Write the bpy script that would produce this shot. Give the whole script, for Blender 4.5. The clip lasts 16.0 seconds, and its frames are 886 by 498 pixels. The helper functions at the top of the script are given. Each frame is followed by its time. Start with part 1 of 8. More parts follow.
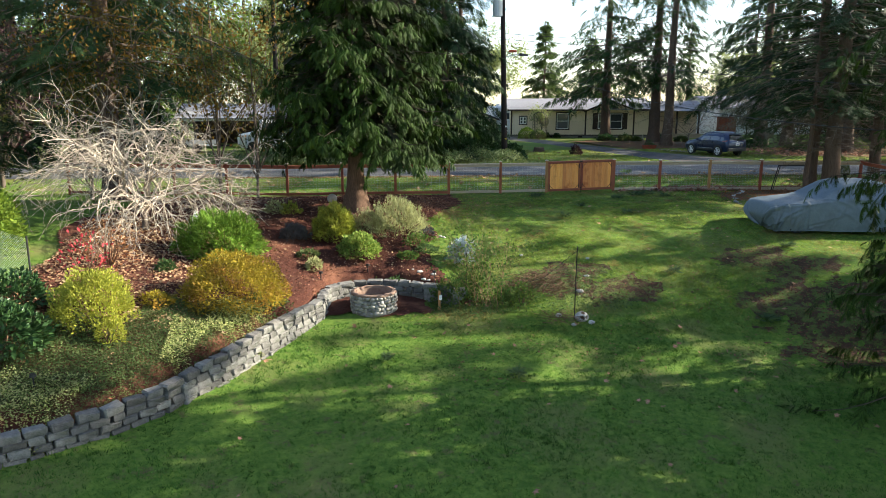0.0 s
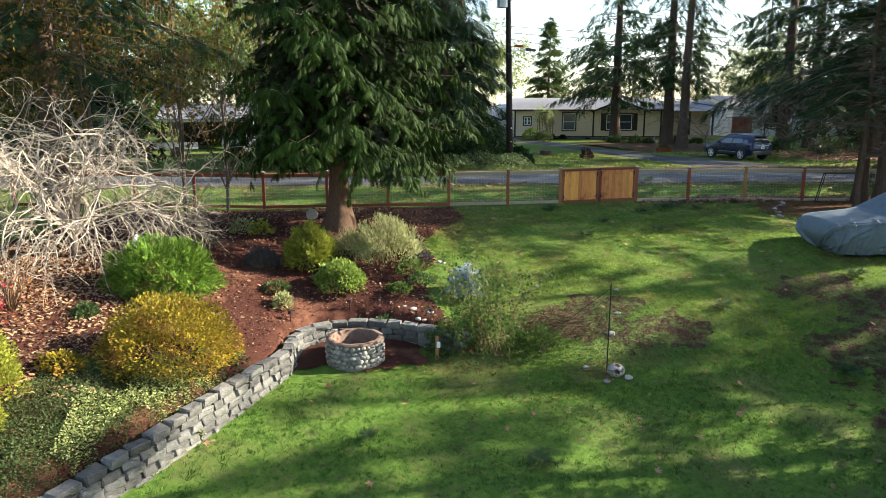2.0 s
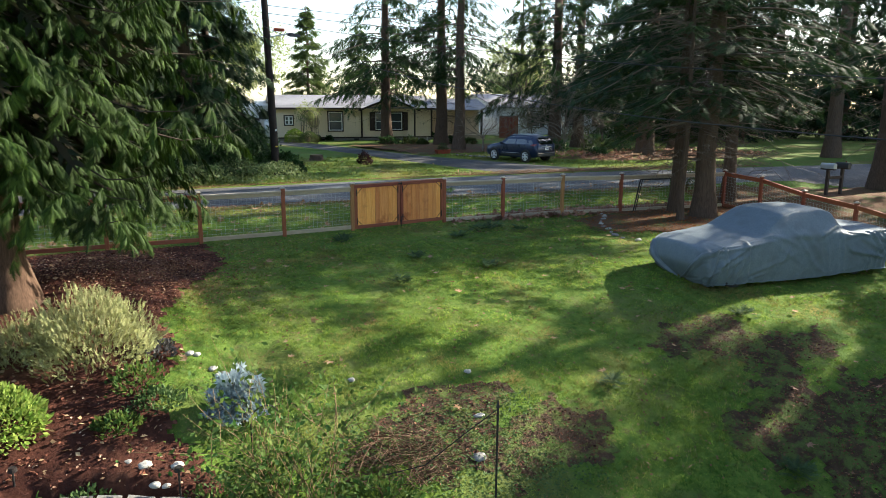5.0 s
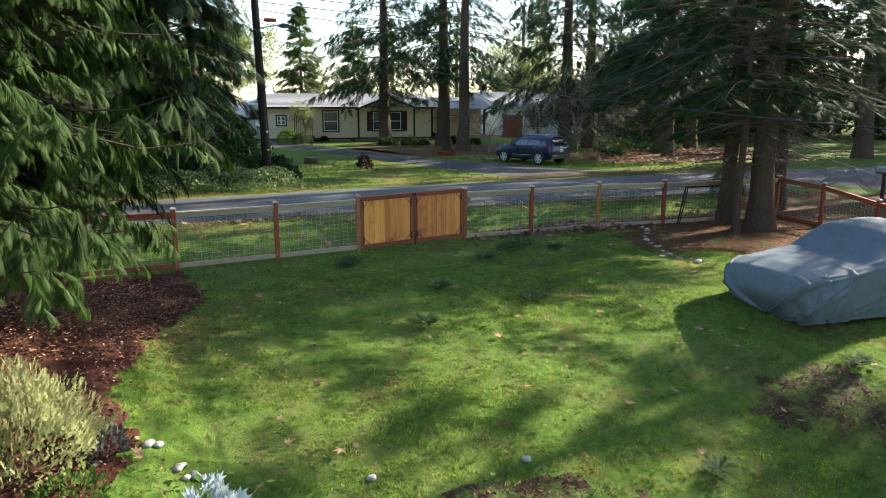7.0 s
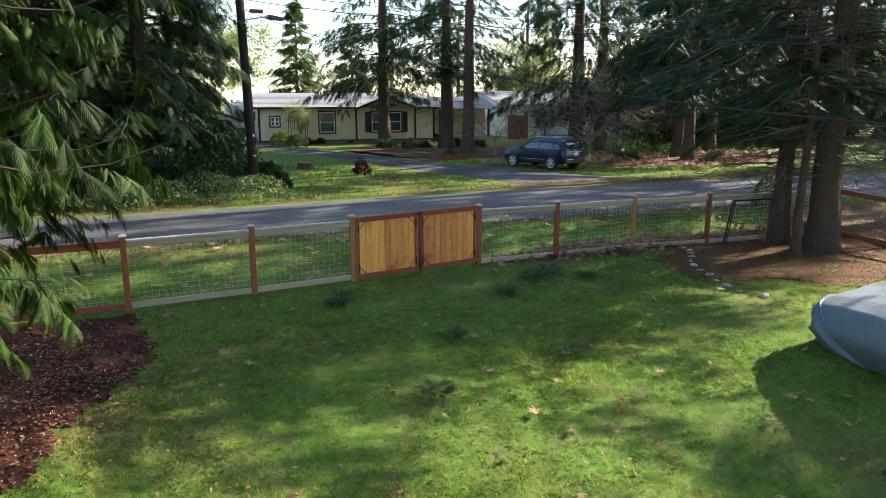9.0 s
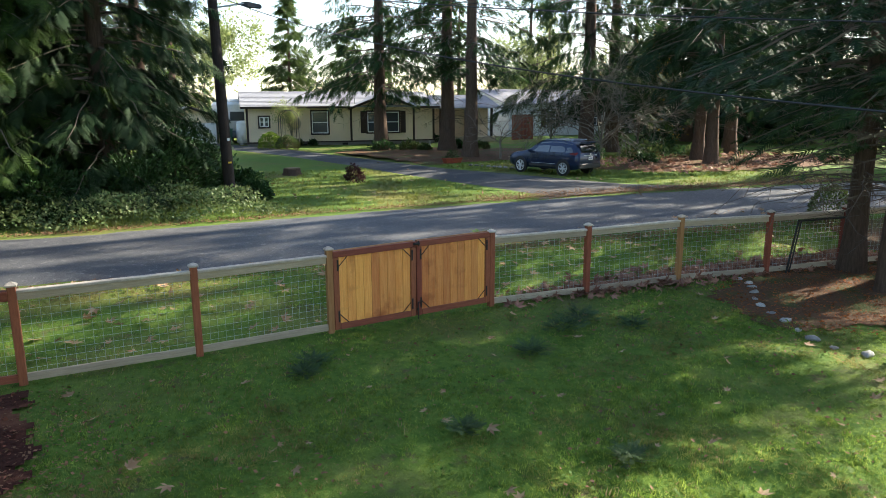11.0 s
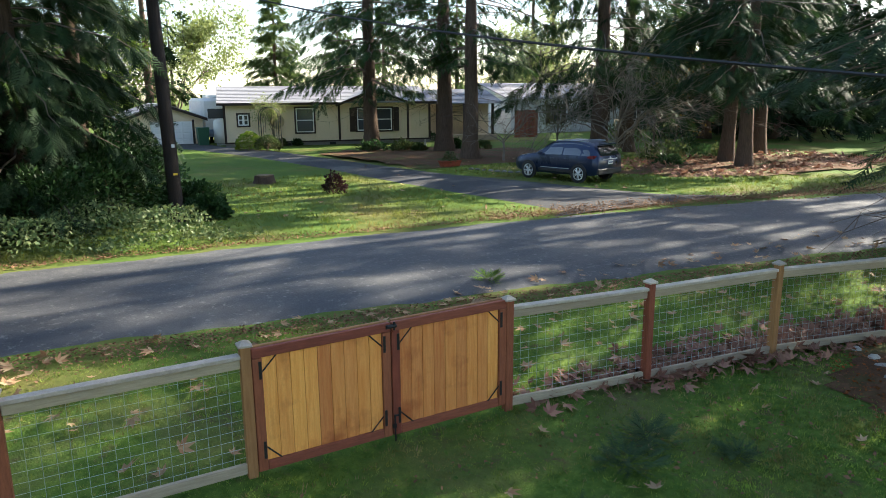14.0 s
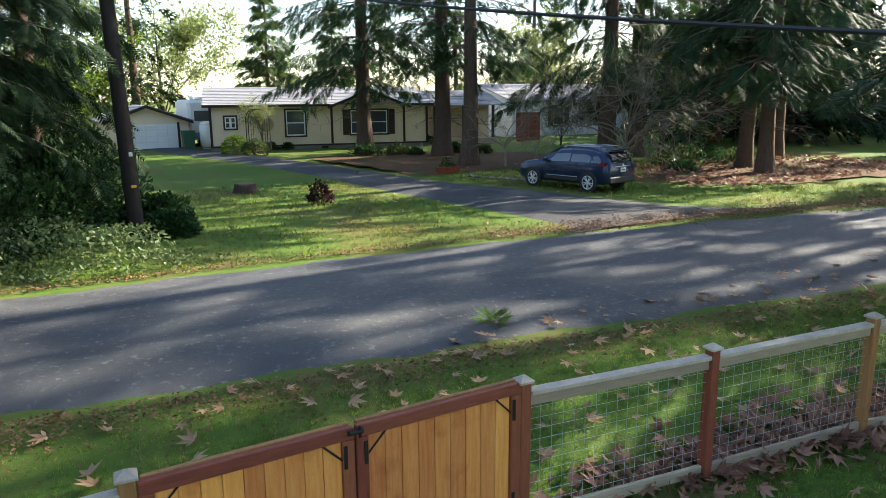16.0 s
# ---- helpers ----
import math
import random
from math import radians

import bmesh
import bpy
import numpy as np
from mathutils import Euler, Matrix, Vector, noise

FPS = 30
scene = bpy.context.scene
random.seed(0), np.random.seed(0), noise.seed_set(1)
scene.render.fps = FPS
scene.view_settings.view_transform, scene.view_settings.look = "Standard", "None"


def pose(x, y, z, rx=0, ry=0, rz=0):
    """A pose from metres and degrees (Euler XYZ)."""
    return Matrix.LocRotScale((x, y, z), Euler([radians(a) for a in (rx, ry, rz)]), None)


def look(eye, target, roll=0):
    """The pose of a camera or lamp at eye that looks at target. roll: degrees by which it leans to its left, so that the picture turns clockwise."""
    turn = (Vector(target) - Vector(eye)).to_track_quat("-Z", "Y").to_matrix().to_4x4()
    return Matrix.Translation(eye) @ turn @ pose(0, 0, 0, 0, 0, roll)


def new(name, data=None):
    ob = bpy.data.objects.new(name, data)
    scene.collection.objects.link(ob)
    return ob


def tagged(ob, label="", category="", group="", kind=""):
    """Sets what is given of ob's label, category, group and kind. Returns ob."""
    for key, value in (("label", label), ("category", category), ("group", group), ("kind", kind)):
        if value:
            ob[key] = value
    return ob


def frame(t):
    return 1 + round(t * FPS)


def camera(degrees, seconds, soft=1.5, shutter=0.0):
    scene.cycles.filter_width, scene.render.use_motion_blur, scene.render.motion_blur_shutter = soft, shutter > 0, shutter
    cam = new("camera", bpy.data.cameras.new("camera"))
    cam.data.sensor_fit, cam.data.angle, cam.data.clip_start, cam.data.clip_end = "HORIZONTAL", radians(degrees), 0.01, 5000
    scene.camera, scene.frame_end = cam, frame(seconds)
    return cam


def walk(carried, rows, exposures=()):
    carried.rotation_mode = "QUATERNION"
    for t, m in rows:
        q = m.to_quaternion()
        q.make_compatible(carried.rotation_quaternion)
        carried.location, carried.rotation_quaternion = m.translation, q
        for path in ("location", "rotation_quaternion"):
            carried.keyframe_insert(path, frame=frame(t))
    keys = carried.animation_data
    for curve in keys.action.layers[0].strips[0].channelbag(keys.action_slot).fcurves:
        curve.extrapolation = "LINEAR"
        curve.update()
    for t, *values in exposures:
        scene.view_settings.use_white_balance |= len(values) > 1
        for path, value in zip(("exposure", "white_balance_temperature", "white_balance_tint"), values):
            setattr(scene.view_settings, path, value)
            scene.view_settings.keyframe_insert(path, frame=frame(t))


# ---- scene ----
cam = camera(64.5, 16.0, soft=0.8)
PATH = [
    (0, (-9.209, -26.056, 3.279), (-8.923, -24.117, 2.881), -0.1),
    (0.5, (-9.104, -25.42, 3.266), (-8.817, -23.481, 2.871), -0.1),
    (1, (-8.987, -24.685, 3.258), (-8.7, -22.745, 2.863), -0.1),
    (1.5, (-8.848, -23.778, 3.268), (-8.562, -21.839, 2.872), -0.2),
    (2, (-8.697, -22.749, 3.272), (-8.411, -20.81, 2.874), -0.1),
    (2.5, (-8.565, -21.679, 3.275), (-8.276, -19.741, 2.876), -0.1),
    (3, (-8.395, -20.678, 3.28), (-8.098, -18.741, 2.881), -0.1),
    (3.5, (-8.182, -19.711, 3.279), (-7.828, -17.784, 2.88), -0.1),
    (4, (-7.957, -18.734, 3.26), (-7.44, -16.844, 2.859), -0.0),
    (4.5, (-7.775, -17.865, 3.241), (-6.972, -16.078, 2.84), 0.2),
    (4.7, (-7.763, -17.526, 3.241), (-6.853, -15.791, 2.84), 0.3),
    (7, (-6.967, -14.224, 3.194), (-6.031, -12.503, 2.79), 0.0),
    (7.5, (-6.763, -13.675, 3.185), (-5.829, -11.953, 2.784), -0.0),
    (8, (-6.519, -13.084, 3.207), (-5.586, -11.361, 2.805), -0.1),
    (8.5, (-6.235, -12.459, 3.217), (-5.301, -10.738, 2.813), -0.2),
    (9, (-5.897, -11.8, 3.233), (-4.96, -10.08, 2.827), -0.1),
    (11.5, (-4.177, -8.582, 3.255), (-3.24, -6.864, 2.843), -0.3),
    (12, (-3.813, -8.004, 3.262), (-2.876, -6.286, 2.847), -0.4),
    (12.5, (-3.494, -7.429, 3.265), (-2.557, -5.712, 2.849), -0.4),
    (13, (-3.196, -6.874, 3.273), (-2.258, -5.158, 2.853), -0.4),
    (13.5, (-2.882, -6.3, 3.284), (-1.944, -4.585, 2.862), -0.4),
    (14, (-2.573, -5.77, 3.294), (-1.635, -4.056, 2.869), -0.5),
    (14.5, (-2.267, -5.25, 3.301), (-1.328, -3.537, 2.874), -0.5),
    (15, (-2.006, -4.795, 3.301), (-1.065, -3.083, 2.874), -0.4),
    (15.5, (-1.754, -4.385, 3.314), (-0.813, -2.672, 2.888), -0.5),
    (16, (-1.503, -3.973, 3.293), (-0.563, -2.26, 2.872), -0.5),
]
# the camera opens up a little as it leaves the bright bed and lawn
walk(cam, [(t, look(e, g, r)) for t, e, g, r in PATH], exposures=((0.0, 2.0), (8.0, 2.06), (12.0, 2.26), (16.0, 2.26)))

# ---- world, sun ----
SUN_AZ, SUN_EL = radians(3.0), radians(26.0)
world = bpy.data.worlds.new("sky")
scene.world = world
world.use_nodes = True
wn = world.node_tree
sky = wn.nodes.new("ShaderNodeTexSky")
sky.sky_type = "NISHITA"
sky.sun_disc = False
sky.sun_elevation = SUN_EL
sky.sun_rotation = math.pi / 2 - SUN_AZ
sky.air_density, sky.dust_density, sky.ozone_density = 1.0, 0.8, 1.0
wn.links.new(sky.outputs[0], wn.nodes["Background"].inputs[0])
wn.nodes["Background"].inputs[1].default_value = 0.095
sun_data = bpy.data.lights.new("sun", "SUN")
sun_data.energy, sun_data.angle, sun_data.color = 5.0, radians(0.5), (1.0, 0.92, 0.77)
sun = new("sun", sun_data)
to_sun = Vector((math.cos(SUN_AZ) * math.cos(SUN_EL), math.sin(SUN_AZ) * math.cos(SUN_EL), math.sin(SUN_EL)))
sun.matrix_world = look(to_sun * 60, (0, 0, 0))

# ---- materials ----
def _n(nt, kind, **kw):
    n = nt.nodes.new(kind)
    for k, v in kw.items():
        n.inputs[k.replace("_", " ")].default_value = v
    return n


def _mix(nt, fac, a, b):
    m = nt.nodes.new("ShaderNodeMix")
    m.data_type = "RGBA"
    for sock, v in ((m.inputs[0], fac), (m.inputs[6], a), (m.inputs[7], b)):
        if isinstance(v, (tuple, float, int)):
            sock.default_value = v if not isinstance(v, tuple) else (*v, 1)
        else:
            nt.links.new(v, sock)
    return m.outputs[2]


def _ramp(nt, src, lo, hi):
    r = nt.nodes.new("ShaderNodeMapRange")
    r.inputs["From Min"].default_value, r.inputs["From Max"].default_value = lo, hi
    nt.links.new(src, r.inputs["Value"])
    return r.outputs[0]


def surface(name, a, b, scale=6.0, rough=0.8, bump=0.3, fine=60.0, patch=None, patch_scale=0.6, patch_at=(0.5, 0.65),
            metallic=0.0, stretch=(1, 1, 1), vary=0.0, island=0.0, specular=0.3, coat=0.0, rough_var=0.1, patch2=None, patch2_scale=2.0, patch2_at=(0.55, 0.62)):
    """Two-scale procedural surface: grain between a and b, patches of a third colour, fine relief."""
    m = bpy.data.materials.new(name)
    m.use_nodes = True
    nt = m.node_tree
    p = nt.nodes["Principled BSDF"]
    tc = nt.nodes.new("ShaderNodeTexCoord")
    mp = nt.nodes.new("ShaderNodeMapping")
    mp.inputs["Scale"].default_value = stretch
    nt.links.new(tc.outputs["Object"], mp.inputs["Vector"])
    n1 = _n(nt, "ShaderNodeTexNoise", Scale=scale, Detail=6.0, Roughness=0.65)
    n2 = _n(nt, "ShaderNodeTexNoise", Scale=fine, Detail=4.0, Roughness=0.7)
    for n in (n1, n2):
        nt.links.new(mp.outputs[0], n.inputs["Vector"])
    col = _mix(nt, _ramp(nt, n1.outputs[0], 0.32, 0.68), a, b)
    dark = tuple(c * 0.55 for c in a)
    f2 = nt.nodes.new("ShaderNodeMath")
    f2.operation = "MULTIPLY"
    f2.inputs[1].default_value = 0.55
    nt.links.new(_ramp(nt, n2.outputs[0], 0.45, 0.75), f2.inputs[0])
    col = _mix(nt, f2.outputs[0], col, dark)
    if patch:
        n3 = _n(nt, "ShaderNodeTexNoise", Scale=patch_scale, Detail=5.0, Roughness=0.6)
        nt.links.new(tc.outputs["Object"], n3.inputs["Vector"])
        col = _mix(nt, _ramp(nt, n3.outputs[0], *patch_at), col, patch)
    if patch2:
        n4 = _n(nt, "ShaderNodeTexNoise", Scale=patch2_scale, Detail=7.0, Roughness=0.7)
        nt.links.new(tc.outputs["Object"], n4.inputs["Vector"])
        col = _mix(nt, _ramp(nt, n4.outputs[0], *patch2_at), col, patch2)
    for amount, node, out in ((vary, "ShaderNodeObjectInfo", "Random"), (island, "ShaderNodeNewGeometry", "Random Per Island")):
        if amount:
            hsv = nt.nodes.new("ShaderNodeHueSaturation")
            src = nt.nodes.new(node).outputs[out]
            v = nt.nodes.new("ShaderNodeMapRange")
            v.inputs["To Min"].default_value, v.inputs["To Max"].default_value = 1 - amount, 1 + amount
            nt.links.new(src, v.inputs["Value"])
            nt.links.new(v.outputs[0], hsv.inputs["Value"])
            h = nt.nodes.new("ShaderNodeMapRange")
            h.inputs["To Min"].default_value, h.inputs["To Max"].default_value = 0.5 - amount * 0.045, 0.5 + amount * 0.045
            nt.links.new(src, h.inputs["Value"])
            nt.links.new(h.outputs[0], hsv.inputs["Hue"])
            nt.links.new(col, hsv.inputs["Color"])
            col = hsv.outputs[0]
    nt.links.new(col, p.inputs["Base Color"])
    r = nt.nodes.new("ShaderNodeMapRange")
    r.inputs["To Min"].default_value, r.inputs["To Max"].default_value = max(0.02, rough - rough_var), min(1, rough + rough_var)
    nt.links.new(n1.outputs[0], r.inputs["Value"])
    nt.links.new(r.outputs[0], p.inputs["Roughness"])
    p.inputs["Metallic"].default_value = metallic
    p.inputs["Specular IOR Level"].default_value = specular
    p.inputs["Coat Weight"].default_value = coat
    if bump:
        bp = nt.nodes.new("ShaderNodeBump")
        bp.inputs["Strength"].default_value = bump
        bp.inputs["Distance"].default_value = 0.02
        add = nt.nodes.new("ShaderNodeMath")
        nt.links.new(n1.outputs[0], add.inputs[0])
        nt.links.new(n2.outputs[0], add.inputs[1])
        nt.links.new(add.outputs[0], bp.inputs["Height"])
        nt.links.new(bp.outputs[0], p.inputs["Normal"])
    return m


def foliage(name, a, b, translucent=0.35, rough=0.7, vary=0.35, patch=None, patch_scale=0.8, patch_at=(0.5, 0.7), clump=0.0, clump_scale=8.0):
    """Leaf material: colour varies leaf by leaf and in drifts, and some light passes through."""
    m = bpy.data.materials.new(name)
    m.use_nodes = True
    nt = m.node_tree
    p = nt.nodes["Principled BSDF"]
    out = nt.nodes["Material Output"]
    geo = nt.nodes.new("ShaderNodeNewGeometry")
    tc = nt.nodes.new("ShaderNodeTexCoord")
    n1 = _n(nt, "ShaderNodeTexNoise", Scale=1.6, Detail=3.0)
    nt.links.new(tc.outputs["Object"], n1.inputs["Vector"])
    col = _mix(nt, geo.outputs["Random Per Island"], a, b)
    if patch:
        n3 = _n(nt, "ShaderNodeTexNoise", Scale=patch_scale, Detail=2.0)
        nt.links.new(tc.outputs["Object"], n3.inputs["Vector"])
        col = _mix(nt, _ramp(nt, n3.outputs[0], *patch_at), col, patch)
    hsv = nt.nodes.new("ShaderNodeHueSaturation")
    v = nt.nodes.new("ShaderNodeMapRange")
    v.inputs["From Min"].default_value, v.inputs["From Max"].default_value = 0.3, 0.7
    v.inputs["To Min"].default_value, v.inputs["To Max"].default_value = 1 - vary, 1 + vary
    nt.links.new(n1.outputs[0], v.inputs["Value"])
    nt.links.new(v.outputs[0], hsv.inputs["Value"])
    nt.links.new(col, hsv.inputs["Color"])
    if clump:
        n5 = _n(nt, "ShaderNodeTexNoise", Scale=clump_scale, Detail=3.0, Roughness=0.6)
        nt.links.new(tc.outputs["Object"], n5.inputs["Vector"])
        c5 = nt.nodes.new("ShaderNodeMapRange")
        c5.inputs["From Min"].default_value, c5.inputs["From Max"].default_value = 0.35, 0.65
        c5.inputs["To Min"].default_value, c5.inputs["To Max"].default_value = 1 - clump, 1 + clump
        nt.links.new(n5.outputs[0], c5.inputs["Value"])
        mul = nt.nodes.new("ShaderNodeMath")
        mul.operation = "MULTIPLY"
        nt.links.new(v.outputs[0], mul.inputs[0])
        nt.links.new(c5.outputs[0], mul.inputs[1])
        nt.links.new(mul.outputs[0], hsv.inputs["Value"])
    nt.links.new(hsv.outputs[0], p.inputs["Base Color"])
    p.inputs["Roughness"].default_value = rough
    p.inputs["Specular IOR Level"].default_value = 0.15
    tr = nt.nodes.new("ShaderNodeBsdfTranslucent")
    nt.links.new(hsv.outputs[0], tr.inputs["Color"])
    mx = nt.nodes.new("ShaderNodeMixShader")
    mx.inputs[0].default_value = translucent
    nt.links.new(p.outputs[0], mx.inputs[1])
    nt.links.new(tr.outputs[0], mx.inputs[2])
    nt.links.new(mx.outputs[0], out.inputs["Surface"])
    return m


def plain(name, c, rough=0.5, metallic=0.0, coat=0.0, specular=0.5, alpha=1.0, transmission=0.0):
    m = bpy.data.materials.new(name)
    m.use_nodes = True
    p = m.node_tree.nodes["Principled BSDF"]
    p.inputs["Base Color"].default_value = (*c, 1)
    p.inputs["Roughness"].default_value = rough
    p.inputs["Metallic"].default_value = metallic
    p.inputs["Coat Weight"].default_value = coat
    p.inputs["Specular IOR Level"].default_value = specular
    p.inputs["Transmission Weight"].default_value = transmission
    return m


M = {}
M["lawn"] = surface("lawn_turf", (0.052, 0.112, 0.016), (0.135, 0.205, 0.035), 8.0, 0.95, 1.0, 50, patch=(0.13, 0.135, 0.045),
                    patch_scale=0.55, patch_at=(0.5, 0.72), specular=0.1, patch2=(0.1, 0.085, 0.04), patch2_scale=3.2, patch2_at=(0.56, 0.68))
M["soil"] = surface("bare_soil", (0.08, 0.05, 0.03), (0.04, 0.026, 0.018), 12, 0.95, 1.0, 70, patch=(0.085, 0.115, 0.03), patch_scale=4.5, patch_at=(0.46, 0.58), specular=0.1)
M["far_lawn"] = surface("mossy_far_lawn", (0.075, 0.13, 0.022), (0.11, 0.165, 0.03), 2.0, 0.95, 0.6, 60, patch=(0.14, 0.125, 0.04),
                        patch_scale=0.3, patch_at=(0.48, 0.66), specular=0.1)
M["mulch"] = surface("bark_mulch", (0.085, 0.03, 0.02), (0.042, 0.018, 0.013), 22, 0.95, 1.0, 130, patch=(0.17, 0.075, 0.045),
                     patch_scale=1.1, specular=0.1)
M["dirt"] = surface("needle_litter", (0.16, 0.085, 0.045), (0.09, 0.05, 0.03), 14, 0.95, 0.8, 120, patch=(0.07, 0.08, 0.025), patch_scale=1.3, specular=0.1)
M["asphalt"] = surface("old_asphalt", (0.054, 0.055, 0.06), (0.09, 0.09, 0.092), 2.2, 0.68, 0.5, 240, patch=(0.125, 0.122, 0.115),
                       patch_scale=0.8, patch_at=(0.55, 0.8), stretch=(0.35, 1, 1), specular=0.3, patch2=(0.19, 0.185, 0.175), patch2_scale=9.0, patch2_at=(0.56, 0.68))
M["asphalt2"] = surface("driveway_asphalt", (0.04, 0.041, 0.044), (0.062, 0.062, 0.063), 1.6, 0.85, 0.35, 200, patch=(0.11, 0.1, 0.09), patch_scale=0.5, specular=0.25)
M["stone"] = surface("wall_block_concrete", (0.12, 0.115, 0.106), (0.25, 0.24, 0.222), 11, 0.9, 1.0, 45, patch=(0.07, 0.075, 0.055), patch_scale=3.0,
                     patch_at=(0.48, 0.7), vary=0.35, specular=0.2)
M["cobble"] = surface("river_cobble", (0.16, 0.145, 0.125), (0.32, 0.3, 0.265), 9, 0.75, 0.5, 50, vary=0.45, specular=0.3)
M["white_stone"] = surface("pale_field_stone", (0.27, 0.255, 0.23), (0.4, 0.385, 0.35), 12, 0.8, 0.5, 60, vary=0.3)
M["mortar"] = surface("grey_mortar", (0.2, 0.185, 0.165), (0.28, 0.265, 0.24), 20, 0.95, 0.8, 90)
M["rust"] = surface("rusty_steel_ring", (0.17, 0.1, 0.07), (0.27, 0.19, 0.14), 9, 0.85, 0.4, 70, metallic=0.2)
M["ash"] = surface("ash_and_leaves", (0.05, 0.035, 0.025), (0.2, 0.11, 0.05), 16, 0.95, 0.8, 90)
M["redwood"] = surface("redwood_stain", (0.3, 0.085, 0.046), (0.2, 0.055, 0.03), 5, 0.62, 0.25, 50, stretch=(9, 9, 1), vary=0.2, specular=0.3)
M["redwood_h"] = surface("redwood_stain_rail", (0.31, 0.09, 0.05), (0.2, 0.056, 0.033), 5, 0.62, 0.25, 50, stretch=(1, 9, 9), vary=0.15, specular=0.3)
M["cedar"] = surface("clear_cedar_plank", (0.9, 0.41, 0.115), (0.74, 0.255, 0.052), 3.0, 0.55, 0.25, 40, patch=(0.46, 0.14, 0.035), patch_scale=2.2, patch_at=(0.54, 0.74), stretch=(14, 14, 0.9), vary=0.22, specular=0.35)
M["cedar_post"] = surface("bare_cedar_post", (0.4, 0.2, 0.08), (0.28, 0.13, 0.05), 3.0, 0.7, 0.25, 40, stretch=(10, 10, 1), vary=0.15)
M["grey_wood"] = surface("weathered_pine_board", (0.46, 0.37, 0.26), (0.33, 0.26, 0.18), 4, 0.85, 0.35, 60, stretch=(1, 12, 12), vary=0.18)
M["cut_wood"] = surface("weathered_cut_wood", (0.22, 0.15, 0.09), (0.12, 0.08, 0.05), 9, 0.9, 0.5, 60)
M["cap_wood"] = surface("pale_weathered_cap", (0.58, 0.5, 0.4), (0.42, 0.35, 0.27), 8, 0.85, 0.3, 70, vary=0.15)
M["wire"] = plain("galvanised_wire", (0.36, 0.42, 0.38), 0.5, 0.35)
M["black_iron"] = surface("black_iron", (0.012, 0.012, 0.012), (0.025, 0.023, 0.02), 30, 0.55, 0.2, 90)
M["bark"] = surface("conifer_bark", (0.15, 0.103, 0.075), (0.07, 0.048, 0.036), 5, 0.95, 1.0, 40, stretch=(6, 6, 0.7), specular=0.1)
M["cedar_bark"] = surface("cedar_bark", (0.2, 0.125, 0.085), (0.085, 0.05, 0.034), 5, 0.95, 1.0, 40, stretch=(8, 8, 0.5), specular=0.1)
# copy of the limb bark for cedars, with shade put into its colour
M["shade_bark"] = surface("shaded_limb_bark", (0.07, 0.05, 0.035), (0.035, 0.025, 0.018), 12, 0.95, 0.5, 60)
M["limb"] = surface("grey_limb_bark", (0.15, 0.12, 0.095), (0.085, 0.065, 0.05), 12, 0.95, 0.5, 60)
M["pale_twig"] = surface("pale_bare_bark", (0.42, 0.36, 0.29), (0.24, 0.19, 0.14), 8, 0.8, 0.4, 60, island=0.35)
M["grey_twig"] = surface("grey_bare_twig", (0.26, 0.22, 0.18), (0.16, 0.13, 0.1), 8, 0.85, 0.4, 60, island=0.25)
M["brown_twig"] = surface("brown_twig", (0.16, 0.09, 0.05), (0.1, 0.06, 0.035), 8, 0.85, 0.4, 60)
M["cedar_leaf"] = foliage("cedar_spray", (0.011, 0.029, 0.004), (0.038, 0.07, 0.009), 0.2, vary=0.5)
# near-black brown-green: the shade inside a cedar crown is put into the colour
M["inner_shade_leaf"] = foliage("shaded_inner_spray", (0.012, 0.02, 0.008), (0.03, 0.024, 0.012), 0.1, vary=0.3)
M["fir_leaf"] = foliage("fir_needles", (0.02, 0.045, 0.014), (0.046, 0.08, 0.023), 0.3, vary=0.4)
# same fir needles, darkened: shade is put into the colour
M["fir_in_shade"] = foliage("shaded_fir_needles", (0.014, 0.032, 0.013), (0.028, 0.054, 0.019), 0.25, vary=0.4)
# same fir needles, lightened: sunlight is put into the colour
M["fir_in_sun"] = foliage("sunlit_fir_needles", (0.06, 0.1, 0.025), (0.1, 0.14, 0.035), 0.4, vary=0.4)
M["cloth"] = surface("grey_blue_cover_cloth", (0.115, 0.15, 0.175), (0.145, 0.18, 0.205), 5, 0.6, 0.25, 30, patch=(0.1, 0.125, 0.14), patch_scale=1.6, specular=0.3)
M["pole"] = surface("creosoted_pole", (0.03, 0.021, 0.018), (0.018, 0.013, 0.011), 4, 0.85, 0.4, 50, stretch=(8, 8, 0.6))
M["siding"] = surface("tan_panel_siding", (0.74, 0.59, 0.4), (0.78, 0.63, 0.44), 1.2, 0.85, 0.15, 30, specular=0.2)
M["trim_brown"] = surface("dark_brown_trim", (0.035, 0.022, 0.017), (0.05, 0.032, 0.025), 6, 0.7, 0.1, 40)
M["white"] = surface("white_paint", (0.74, 0.74, 0.72), (0.8, 0.8, 0.78), 3, 0.55, 0.08, 40)
M["roof"] = surface("pale_grey_shingle", (0.2, 0.2, 0.215), (0.28, 0.28, 0.295), 3, 0.85, 0.5, 40, stretch=(1, 4, 4), island=0.12)
M["glass"] = plain("window_glass", (0.05, 0.06, 0.065), 0.06, 0.0, specular=0.8)
M["rubber"] = plain("black_rubber", (0.014, 0.014, 0.014), 0.8)
M["alloy"] = plain("alloy_wheel", (0.75, 0.76, 0.77), 0.35, 0.5)
M["suv_paint"] = surface("slate_blue_paint", (0.012, 0.024, 0.062), (0.015, 0.028, 0.07), 2, 0.28, 0.0, 40, metallic=0.3, coat=0.35, specular=0.35, rough_var=0.03)
M["plastic"] = plain("dark_plastic", (0.02, 0.02, 0.022), 0.55)
